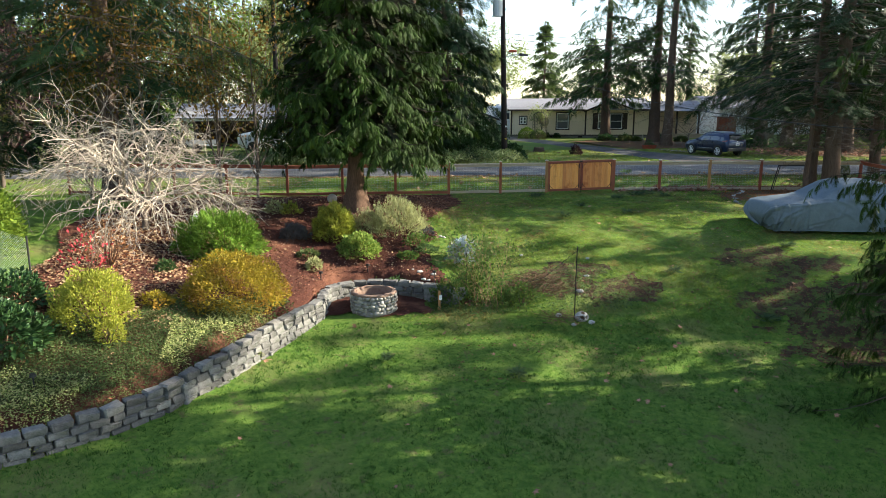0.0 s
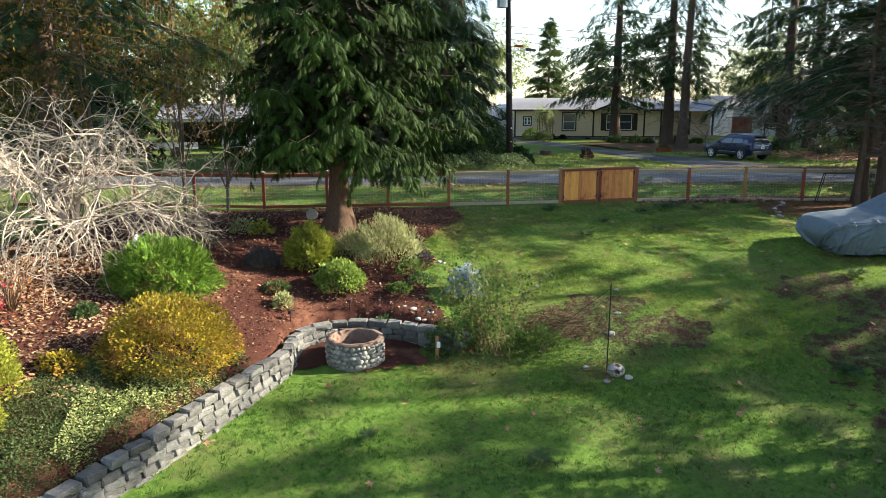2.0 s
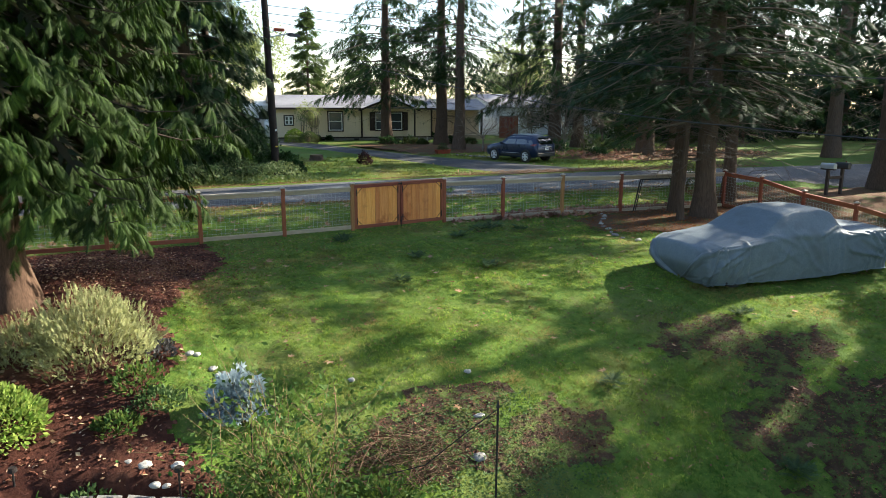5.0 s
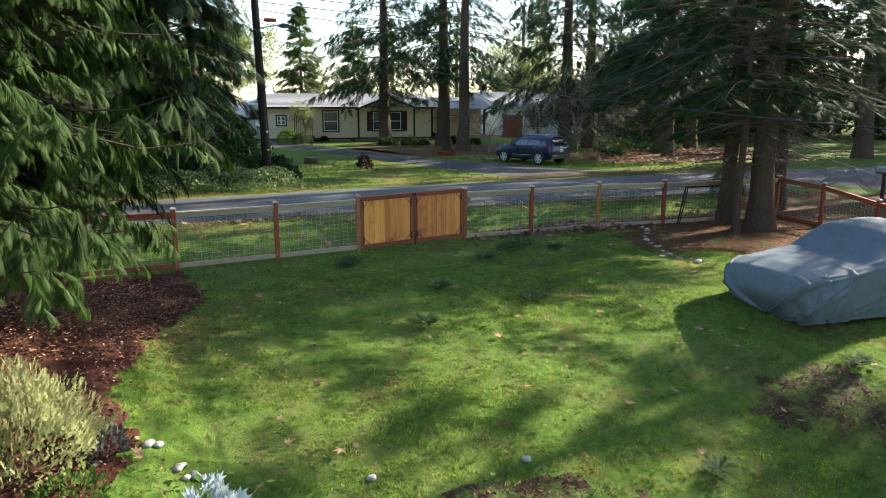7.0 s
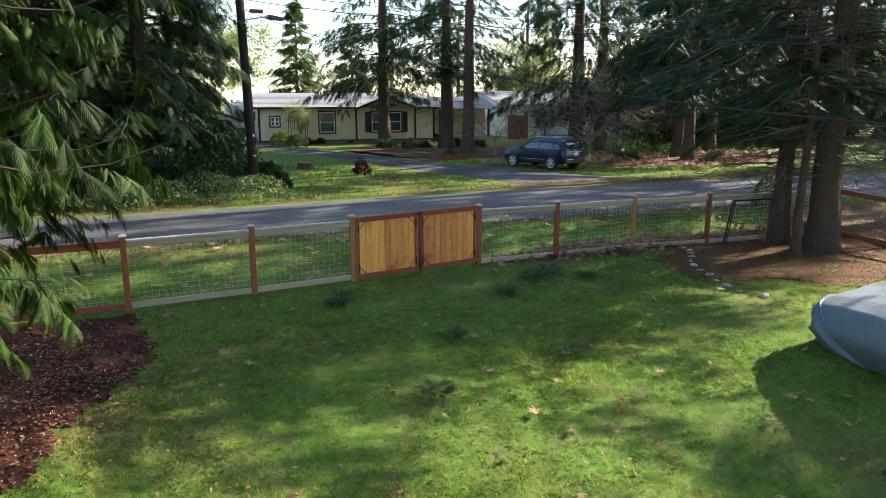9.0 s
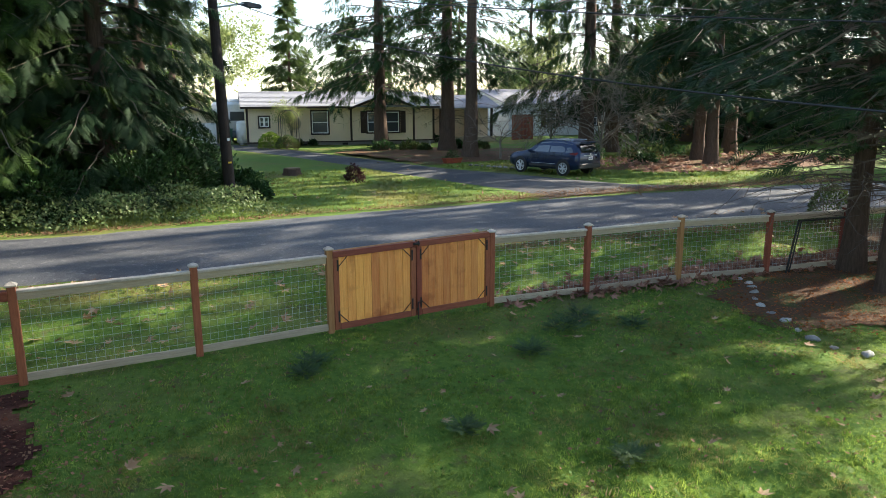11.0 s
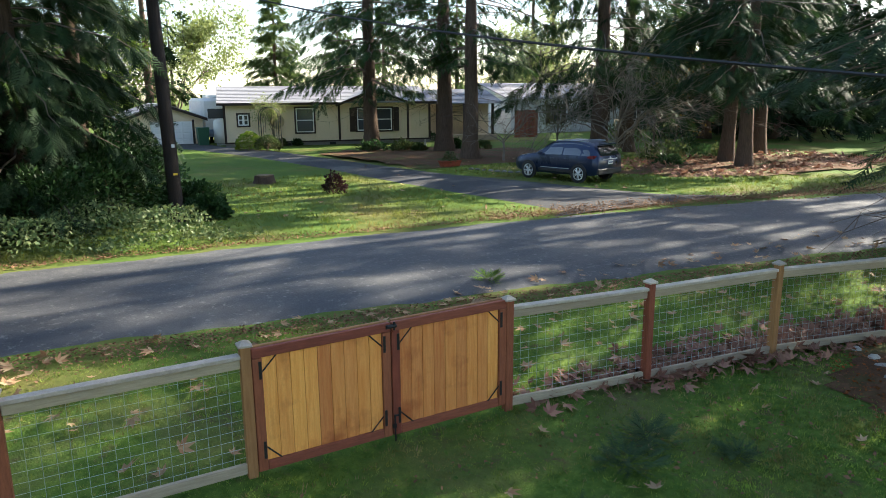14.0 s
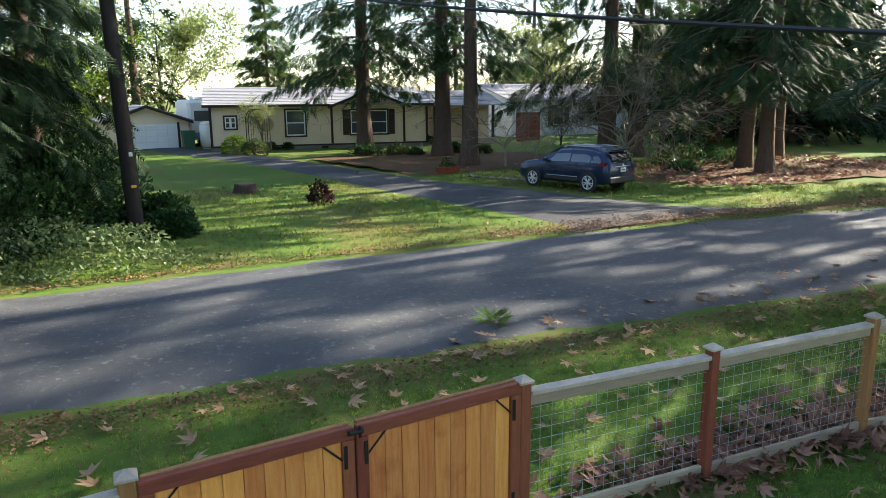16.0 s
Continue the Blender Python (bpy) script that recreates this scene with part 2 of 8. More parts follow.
M["red_lens"] = plain("red_lens", (0.16, 0.008, 0.012), 0.15, coat=0.6)
M["clear_lens"] = plain("clear_lens", (0.55, 0.58, 0.6), 0.1, coat=1.0)
M["plate"] = plain("plate_white", (0.65, 0.67, 0.68), 0.4)
M["bar"] = plain("plate_bar", (0.06, 0.09, 0.2), 0.5)
M["yellow_tag"] = plain("yellow_tag", (0.75, 0.5, 0.04), 0.5)
M["steel"] = plain("grey_galvanised", (0.42, 0.44, 0.45), 0.5, 0.5)
M["cable"] = plain("black_cable", (0.02, 0.02, 0.022), 0.6)
M["green_bin"] = plain("green_bin", (0.02, 0.09, 0.05), 0.5)
M["terracotta"] = surface("terracotta_planter", (0.32, 0.07, 0.03), (0.24, 0.05, 0.025), 10, 0.8, 0.3, 60)

M["suv_glass"] = plain("car_glass", (0.012, 0.016, 0.018), 0.03, coat=1.0, specular=1.0)
# ---- building helpers ----
def part(name, bm, material, parent=None, label="", smooth=False):
    """Links a bmesh as one mesh object, under parent if given."""
    me = bpy.data.meshes.new(name)
    bm.normal_update()
    bm.to_mesh(me)
    bm.free()
    me.materials.append(material)
    if smooth:
        me.polygons.foreach_set("use_smooth", [True] * len(me.polygons))
    ob = new(name, me)
    if parent:
        ob.parent = parent
    if label:
        ob["label"] = label
    return ob


def array_part(name, verts, faces, material, parent=None, label="", smooth=False):
    """The same from arrays: verts n x 3, faces m x 3 or m x 4."""
    verts, faces = np.asarray(verts, dtype=np.float32), np.asarray(faces, dtype=np.int32)
    k = faces.shape[1]
    me = bpy.data.meshes.new(name)
    me.vertices.add(len(verts))
    me.vertices.foreach_set("co", verts.ravel())
    me.loops.add(faces.size)
    me.loops.foreach_set("vertex_index", faces.ravel())
    me.polygons.add(len(faces))
    me.polygons.foreach_set("loop_start", np.arange(0, faces.size, k, dtype=np.int32))
    me.polygons.foreach_set("loop_total", np.full(len(faces), k, dtype=np.int32))
    me.polygons.foreach_set("use_smooth", np.full(len(faces), smooth))
    me.update()
    me.validate()
    me.materials.append(material)
    ob = new(name, me)
    if parent:
        ob.parent = parent
    if label:
        ob["label"] = label
    return ob


def group_at(name, x, y, z, label, category, group="", rz=0.0):
    ob = new(name)
    ob.empty_display_size = 0.2
    ob.matrix_world = pose(x, y, z, 0, 0, rz)
    return tagged(ob, label, category, group)


def block(bm, x0, x1, y0, y1, z0, z1, bevel=0.0):
    """A box into bm, its edges bevelled."""
    r = bmesh.ops.create_cube(bm, size=1.0, matrix=Matrix.LocRotScale(((x0 + x1) / 2, (y0 + y1) / 2, (z0 + z1) / 2), None,
                                                                       (abs(x1 - x0), abs(y1 - y0), abs(z1 - z0))))
    if bevel:
        es = {e for v in r["verts"] for e in v.link_edges}
        bmesh.ops.bevel(bm, geom=list(es), offset=bevel, segments=1, affect="EDGES")
    return bm


def boxed(x0, x1, y0, y1, z0, z1, bevel=0.0):
    return block(bmesh.new(), x0, x1, y0, y1, z0, z1, bevel)


def rod(bm, a, b, r0, r1=None, sides=8):
    """A tapered round bar from a to b into bm."""
    a, b = Vector(a), Vector(b)
    d = b - a
    m = Matrix.Translation((a + b) / 2) @ d.to_track_quat("Z", "Y").to_matrix().to_4x4()
    bmesh.ops.create_cone(bm, cap_ends=True, segments=sides, radius1=r0, radius2=r0 if r1 is None else r1, depth=d.length, matrix=m)
    return bm


def tubes(paths, sides=4):
    """Many tapered tubes in one: paths is a list of (points n x 3, radii n)."""
    vs, fs, base = [], [], 0
    ang = np.arange(sides) * 2 * math.pi / sides
    for pts, rad in paths:
        pts, rad = np.asarray(pts, float), np.asarray(rad, float)
        d = np.gradient(pts, axis=0)
        d /= np.linalg.norm(d, axis=1, keepdims=True) + 1e-9
        up = np.where(np.abs(d[:, 2:3]) > 0.9, [[1.0, 0, 0]], [[0, 0, 1.0]])
        s = np.cross(d, up)
        s /= np.linalg.norm(s, axis=1, keepdims=True) + 1e-9
        u = np.cross(s, d)
        ring = pts[:, None] + rad[:, None, None] * (np.cos(ang)[None, :, None] * s[:, None] + np.sin(ang)[None, :, None] * u[:, None])
        n = len(pts)
        vs.append(ring.reshape(-1, 3))
        i = np.arange(n - 1)[:, None] * sides
        j = np.arange(sides)[None]
        k = (j + 1) % sides
        fs.append(np.stack([i + j, i + k, i + k + sides, i + j + sides], -1).reshape(-1, 4) + base)
        base += n * sides
    return np.concatenate(vs), np.concatenate(fs)


def scatter(template, pos, along, up, size):
    """One mesh of many copies of a small flat template (verts, triangles): x runs along, z is up."""
    V, F = template
    along = along / (np.linalg.norm(along, axis=1, keepdims=True) + 1e-9)
    side = np.cross(up, along)
    side /= np.linalg.norm(side, axis=1, keepdims=True) + 1e-9
    nrm = np.cross(along, side)
    R = np.stack([along, side, nrm], axis=2)
    size = np.asarray(size).reshape(-1, 1, 1)
    P = np.einsum("nij,vj->nvi", R, V) * size + pos[:, None]
    n, v = len(pos), len(V)
    faces = (F[None] + (np.arange(n) * v)[:, None, None]).reshape(-1, F.shape[1])
    return P.reshape(-1, 3), faces


def _diamonds(items):
    """Narrow leaf-shaped pieces: (root, tip, half width, sag)."""
    V, F = [], []
    for a, b, w, sag in items:
        a, b = np.array(a, float), np.array(b, float)
        d = b - a
        s = np.array([-d[1], d[0], 0.0])
        s *= w / (np.linalg.norm(s) + 1e-9)
        m = a + d * 0.45 + np.array([0, 0, sag])
        k = len(V)
        V += [a, m + s, b, m - s]
        F += [(k, k + 2, k + 1), (k, k + 3, k + 2)]
    return np.array(V), np.array(F)


def _blades(items):
    """Narrow pointed pieces, one triangle each: (root, tip, half width at the root)."""
    V, F = [], []
    for a, b, w in items:
        a, b = np.array(a, float), np.array(b, float)
        d = b - a
        s = np.array([-d[1], d[0], 0.0])
        s *= w / (np.linalg.norm(s) + 1e-9)
        k = len(V)
        V += [a + s, a - s, b]
        F.append((k, k + 2, k + 1))
    return np.array(V), np.array(F)


def spray_template():
    """A flat fan-like cedar spray that droops at its tip, one unit long, its fingers swept forward."""
    items = [((0, 0, 0), (0.6, 0, -0.05), 0.022), ((0.45, 0, -0.04), (1.0, 0, -0.24), 0.035)]
    for i, t in enumerate((0.06, 0.16, 0.26, 0.36, 0.46, 0.56, 0.66, 0.77)):
        for s in (-1, 1):
            ln = (0.34, 0.42, 0.45, 0.44, 0.4, 0.34, 0.27, 0.19)[i]
            z = -0.2 * t * t
            items.append(((t, 0, z), (t + ln * 0.88, s * ln * 0.46, z - 0.05 - 0.2 * ln), 0.021))
    return _blades(items)


def needle_template():
    """A needled fir twig with many short side shoots, one unit long."""
    items = [((0, 0, 0), (1.0, 0, -0.05), 0.028)]
    for i, t in enumerate((0.08, 0.2, 0.32, 0.44, 0.56, 0.68, 0.8, 0.9)):
        for s in (-1, 1):
            ln = (0.36, 0.4, 0.38, 0.34, 0.3, 0.24, 0.18, 0.12)[i]
            items.append(((t, 0, 0), (t + ln * 0.7, s * ln * 0.72, -0.06 + 0.05 * (i % 2)), 0.03))
    return _blades(items)


def hang_template():
    """A hanging fir shoot with short side needles."""
    items = [((0, 0, 0), (1.0, 0, -0.0), 0.06, 0.0)]
    for t in (0.15, 0.4, 0.65):
        for s in (-1, 1):
            items.append(((t, 0, 0), (t + 0.28, s * 0.16, 0.03), 0.05, 0.0))
    return _diamonds(items)


def leaf_template():
    return _diamonds([((0, 0, 0), (1, 0, -0.08), 0.3, 0.05)])


def lobed_template():
    """A five-lobed maple leaf, one unit across."""
    return _diamonds([((0, 0, 0), (1.0, 0, 0.08), 0.16, 0.02), ((0.1, 0, 0), (0.75, 0.5, 0.12), 0.13, 0.02), ((0.1, 0, 0), (0.75, -0.5, 0.1), 0.13, 0.02),
                      ((0.1, 0, 0), (0.2, 0.45, 0.1), 0.1, 0.01), ((0.1, 0, 0), (0.2, -0.45, 0.14), 0.1, 0.01)])


SPRAY, NEEDLE, HANG, LEAF, LOBED = spray_template(), needle_template(), hang_template(), leaf_template(), lobed_template()


def smooth(a, b, x):
    t = np.clip((np.asarray(x, float) - a) / (b - a), 0, 1)
    return t * t * (3 - 2 * t)


def wob(x, y, s=1.0):
    """Gentle uneven ground, within about one unit."""
    return (np.sin(x * 1.3 * s + 0.7) * np.cos(y * 1.1 * s - 0.4) + 0.6 * np.sin(x * 2.9 * s + y * 2.3 * s) + 0.4 * np.cos(y * 4.7 * s - x * 3.1 * s)) / 2

# ---- lie of the land ----
# retaining wall in plan, from the open end by the lawn round behind the fire pit
PIT = (-8.5, -10.2)
WALL = [(-15.2, -16.75), (-14.05, -16.1), (-12.85, -15.35), (-12.1, -14.65), (-11.35, -13.6), (-10.7, -12.5), (-10.05, -11.35), (-9.72, -10.75)]
WALL += [(PIT[0] + 1.12 * math.cos(a), PIT[1] + 0.12 + 0.98 * math.sin(a)) for a in [radians(d) for d in range(185, 60, -20)]]
WALL += [(-7.45, -9.42), (-6.95, -9.75), (-6.5, -10.1)]


def resample(poly, step):
    p = np.array(poly, float)
    s = np.concatenate([[0], np.cumsum(np.linalg.norm(np.diff(p, axis=0), axis=1))])
    t = np.arange(0, s[-1], step)
    return np.stack([np.interp(t, s, p[:, i]) for i in (0, 1)], 1), s[-1]


WPTS, WLEN = resample(WALL, 0.25)


def wall_top(x, y):
    return -0.93 - 0.33 * smooth(-12.0, -16.0, y) - 0.05 * smooth(-7.6, -6.5, x)


def wall_gap(x, y):
    """Distance from the wall, positive on the bed's side."""
    x, y = np.broadcast_arrays(np.asarray(x, float), np.asarray(y, float))
    q = np.stack([x.ravel(), y.ravel()], 1)
    d2 = (q[:, 0:1] - WPTS[None, :, 0]) ** 2 + (q[:, 1:2] - WPTS[None, :, 1]) ** 2
    i = np.clip(d2.argmin(1), 1, len(WPTS) - 2)
    t = WPTS[i + 1] - WPTS[i - 1]
    v = q - WPTS[i]
    sign = np.where(t[:, 0] * v[:, 1] - t[:, 1] * v[:, 0] > 0, 1.0, -1.0)
    return (np.sqrt(d2.min(1)) * sign).reshape(x.shape)


def bed_height(x, y, gap=None):
    gap = wall_gap(x, y) if gap is None else gap
    d = np.clip(gap, 0, None)
    b = wall_top(x, y) - 0.06 + 1.75 * (1 - np.exp(-d / 4.0))
    w = smooth(-4.6, -0.4, y)
    return b * (1 - w) + 0.08 * w


def lawn_height(x, y):
    x, y = np.broadcast_arrays(np.asarray(x, float), np.asarray(y, float))
    ys = y * (1 - 0.2 * smooth(0, 4, x))
    upper = np.interp(ys, [-11.6, -10.4, -9.3, -8.0, -6.2, -5.0, -3.0, 0.0], [-1.56, -1.38, -1.05, -0.74, -0.43, -0.2, -0.03, 0.03])
    lower = -1.42 + 0.09 * (y + 11) - 0.035 * (x + 9)
    lower = np.clip(lower, -2.7, -1.3)
    w = smooth(-12.2, -10.6, ys) * (1 - (1 - smooth(-7.1, -5.9, x)) * smooth(-8.4, -8.9, y))
    yard = lower * (1 - w) + upper * w
    far = 0.36 + 0.2 * smooth(14, 36, y)
    v = smooth(0.0, 2.7 - 0.1 * np.clip(x, -8, 14), y)
    yard = yard - 0.3 * smooth(8.6, 10.8, x) * smooth(-1.6, -4.6, y) * smooth(-18.0, -11.0, y)
    return yard * (1 - v) + far * v + 0.015 * wob(x, y) * (1 - 0.7 * smooth(1, 3, y))


def ground_height(x, y):
    """The whole sheet: lawn, bed and the land across the road."""
    x, y = np.broadcast_arrays(np.asarray(x, float), np.asarray(y, float))
    g = lawn_height(x, y)
    gap = wall_gap(np.clip(x, -30, 10), np.clip(y, -30, 10))
    b = bed_height(x, y, gap)
    near_end = 1 - smooth(-7.6, -5.4, x)
    inside = near_end * np.where(x < -6.5, smooth(0.05, 0.4, gap), smooth(-9.8, -8.2, y)) * (1 - smooth(-0.4, 0.4, y))
    return g * (1 - inside) + (b - 0.0) * inside


def gz(x, y):
    return float(ground_height(np.array([x]), np.array([y]))[0])


def near_edge(x):
    x = np.asarray(x, float)
    return np.where(x < -3, 3.32 - 0.09 * (x + 3), np.where(x < 11, 3.05 - 0.1 * x - 0.003 * x * x, 1.587 - 0.166 * (x - 11)))


def far_edge(x):
    x = np.asarray(x, float)
    return np.where(x < 0, 8.4 - 0.12 * np.clip(x + 4, None, 0), np.where(x < 16, 8.4 - 0.0055 * x * x, 6.99 - 0.176 * (x - 16)))


def sheet(name, xs, ys, height, material, keep=None):
    X, Y = np.meshgrid(xs, ys)
    Z = height(X, Y)
    nx, ny = len(xs), len(ys)
    idx = np.arange(nx * ny).reshape(ny, nx)
    F = np.stack([idx[:-1, :-1], idx[:-1, 1:], idx[1:, 1:], idx[1:, :-1]], -1).reshape(-1, 4)
    V = np.stack([X, Y, Z], -1).reshape(-1, 3)
    if keep is not None:
        cx, cy = V[F, 0].mean(1), V[F, 1].mean(1)
        F = F[keep(cx, cy)]
        used = np.unique(F)
        m = np.zeros(len(V), int)
        m[used] = np.arange(len(used))
        V, F = V[used], m[F]
    return array_part(name, V, F, material, None, smooth=True)


xs = np.concatenate([np.linspace(-900, -60, 8), np.linspace(-50, -20, 16), np.arange(-19, 14, 0.22), np.linspace(14.5, 50, 30), np.linspace(60, 900, 8)])
ys = np.concatenate([np.linspace(-300, -40, 6), np.arange(-36, -20, 1.0), np.arange(-19.8, 3.5, 0.22), np.linspace(3.8, 45, 60), np.linspace(60, 1200, 10)])
ground = sheet("ground", xs, ys, ground_height, M["lawn"])
ground.data.materials.append(M["far_lawn"])
cen = np.empty(len(ground.data.polygons) * 3, dtype=np.float32)
ground.data.polygons.foreach_get("center", cen)
ground.data.polygons.foreach_set("material_index", (cen[1::3] > 2.0).astype(np.int32))
tagged(ground, "uneven green lawn with worn patches and moss", "ground", kind="structure")




# road and driveway: thin paved slabs a little proud of the soil
def strip(name, xs, lo, hi, n, lift, material, label):
    V, F = [], []
    for i, x in enumerate(xs):
        for j in range(n + 1):
            t = j / n
            y = float(lo(x)) * (1 - t) + float(hi(x)) * t
            if j in (0, n):
                y += 0.09 * math.sin(x * 2.1 + j) + 0.06 * math.sin(x * 5.3 + 1.7 * j)
            drop = 0.06 if j in (0, n) else 0.0
            V.append((x, y, gz(x, y) + lift + 0.05 * math.sin(math.pi * t) - drop))
    for i in range(len(xs) - 1):
        for j in range(n):
            a = i * (n + 1) + j
            F.append((a, a + n + 1, a + n + 2, a + 1))
    ob = array_part(name, V, np.array(F)[:, ::-1], material, smooth=True)
    return tagged(ob, label, "road", kind="structure")


road = strip("road", np.concatenate([np.linspace(-120, -22, 20), np.arange(-21, 30, 0.5), np.linspace(31, 140, 20)]), near_edge, far_edge, 8, 0.035,
             M["asphalt"], "worn grey asphalt road with pale gravel streaks")
road.data.flip_normals() if road.data.polygons[500].normal.z < 0 else None


def drive():
    ys = np.arange(7.9, 44, 0.6)
    lo = lambda y: np.interp(y, [7.9, 8.6, 11.3, 16, 21.3, 28.2, 35.4, 44], [7.6, 8.5, 8.25, 7.65, 7.1, 5.7, 3.6, 1.0])
    hi = lambda y: np.interp(y, [7.9, 8.6, 9.6, 12.1, 15.1, 17.7, 23.4, 31.9, 36, 44], [16.2, 14.6, 13.5, 12.7, 11.8, 10.7, 9.4, 7.6, 6.1, 5.4])
    V, F, n = [], [], 5
    for y in ys:
        for j in range(n + 1):
            t = j / n
            x = lo(y) * (1 - t) + hi(y) * t
            V.append((x, y, gz(x, y) + 0.03 + 0.03 * math.sin(math.pi * t) - (0.05 if j in (0, n) else 0)))
    for i in range(len(ys) - 1):
        for j in range(n):
            a = i * (n + 1) + j
            F.append((a, a + 1, a + n + 2, a + n + 1))
    return tagged(array_part("driveway", V, F, M["asphalt2"], smooth=True), "dark asphalt driveway curving to the house", "driveway", kind="structure")


drive()

# worn patches of bare soil on the bank and the lawn
SOIL = ((1.85, -8.7, 1.1, 0.5), (2.7, -9.8, 1.2, 0.5), (1.2, -10.8, 1.1, 0.5), (2.3, -11.6, 1.5, 0.6), (1.9, -13.0, 1.6, 0.8), (4.2, -12.4, 1.6, 1.0), (-3.2, -8.75, 0.9, 0.4), (-4.1, -9.4, 0.8, 0.5), (-2.5, -9.9, 1.3, 0.6))


def soil(x, y):
    g = sum(np.exp(-((x - a) / rx) ** 2 - ((y - b) / ry) ** 2) for a, b, rx, ry in SOIL)
    return g + 0.22 * np.sin(x * 4.1 + 1.3 * np.sin(y * 3.7)) * np.cos(y * 5.3 - x) + 0.12 * np.sin(x * 11 + y * 3) * np.sin(y * 13 - x * 2) > 0.42


bare = sheet("bare_soil", np.arange(-6.5, 7, 0.08), np.arange(-14, -7.5, 0.08), lambda x, y: ground_height(x, y) + 0.012 + 0.012 * wob(x, y, 4.0), M["soil"], soil)
tagged(bare, "bare brown soil worn into the lawn", "soil", kind="structure")

# bark-mulched planting bed behind the wall, and its lip towards the lawn
def bed_keep(cx, cy):
    gap = wall_gap(cx, cy)
    right = -5.9 + 0.35 * np.sin(cy * 1.7) + 0.06 * np.sin(cy * 11 + cx * 3) + 0.04 * np.sin(cy * 23) - 1.0 * smooth(-4.5, -6.0, cy) + 0.35 * smooth(-7.2, -8.6, cy) + 1.1 * smooth(-3.5, -1.2, cy)
    return (gap > 0.12) & (cx < right) & (cy < -0.35) & (cx > -15.5 + 0.4 * np.sin(cy)) & (cy > -16.6)


bed = sheet("planting_bed", np.arange(-15.8, -4.6, 0.07), np.arange(-16.6, -0.2, 0.07), lambda x, y: ground_height(x, y) + 0.035 + 0.012 * wob(x, y, 3.1), M["mulch"], bed_keep)
tagged(bed, "reddish bark mulch of the sloping planting bed", "mulch", kind="structure")
pit_floor = sheet("mulch_floor", np.arange(-9.8, -6.5, 0.04), np.arange(-10.95, -9.0, 0.04), lambda x, y: lawn_height(x, y) + 0.03, M["mulch"],
                  lambda cx, cy: (wall_gap(cx, cy) < -0.05) & (cy > -10.6 + 0.12 * np.sin(cx * 4) + 0.05 * np.sin(cx * 13)) & (cx > -9.75) & (cx < -7.2 + 0.1 * np.sin(cy * 9)))
tagged(pit_floor, "dark bark mulch round the fire pit", "mulch", kind="structure")
needles = sheet("needle_bed", np.arange(3.8, 13, 0.15), np.arange(-6.5, 0.0, 0.15), lambda x, y: ground_height(x, y) + 0.02, M["dirt"],
                lambda cx, cy: ((cx - 8.6) / 3.9) ** 2 + ((cy + 2.4) / 2.1) ** 2 < 1 + 0.12 * np.sin(cx * 3) + 0.1 * np.sin(cy * 4))
tagged(needles, "brown needle litter under the firs", "litter", kind="structure")
verge = sheet("side_verge", np.arange(9.0, 24, 0.25), np.arange(-16, 1.2, 0.25), lambda x, y: ground_height(x, y) + 0.014, M["dirt"],
              lambda cx, cy: (cx > 11.3 + 0.25 * np.sin(cy * 2.3) - 1.0 * smooth(-5.5, -8, cy)) & (cy < near_edge(cx) - 0.1) & (cx < 21 + np.sin(cy)))
tagged(verge, "bare brown dirt and needles along the side road", "litter", kind="structure")
for nm, ex, ey, rx, ry, lb in (("leaf_mould", 12.5, 24.5, 7.5, 4.6, "reddish leaf mould under the front firs"), ("leaf_mould", 23.5, 14.0, 7.0, 3.6, "brown leaf mould under the roadside firs")):
    e = sheet(nm, np.arange(ex - 9, ex + 9, 0.4), np.arange(ey - 6, ey + 6, 0.4), lambda x, y, ex=ex, ey=ey: ground_height(x, y) + 0.012 + 0.12 * np.clip(1 - ((x - ex) / 7) ** 2 - ((y - ey) / 4.2) ** 2, 0, 1),
              M["dirt"], lambda cx, cy, ex=ex, ey=ey, rx=rx, ry=ry: (((cx - ex) / rx) ** 2 + ((cy - ey) / ry) ** 2 < 1 + 0.15 * np.sin(cx * 1.3) + 0.1 * np.sin(cy * 2.2))
              & ~((cx < np.interp(cy, [9, 12.1, 15.1, 17.7, 23.4, 31.9], [14, 13, 12.2, 11.0, 9.7, 8.0]))))
    tagged(e, lb, "litter", kind="structure")

# ---- retaining wall ----
def wobbly_block(w, d, h, seed):
    rnd = random.Random(seed)
    bm = boxed(-w / 2, w / 2, -d / 2, d / 2, 0, h, 0.018)
    for v in bm.verts:
        v.co += Vector((rnd.uniform(-1, 1), rnd.uniform(-1, 1) * 1.5, rnd.uniform(-1, 1) * 0.9)) * 0.016
    me = bpy.data.meshes.new("block")
    bm.to_mesh(me)
    bm.free()
    me.materials.append(M["stone"])
    return me


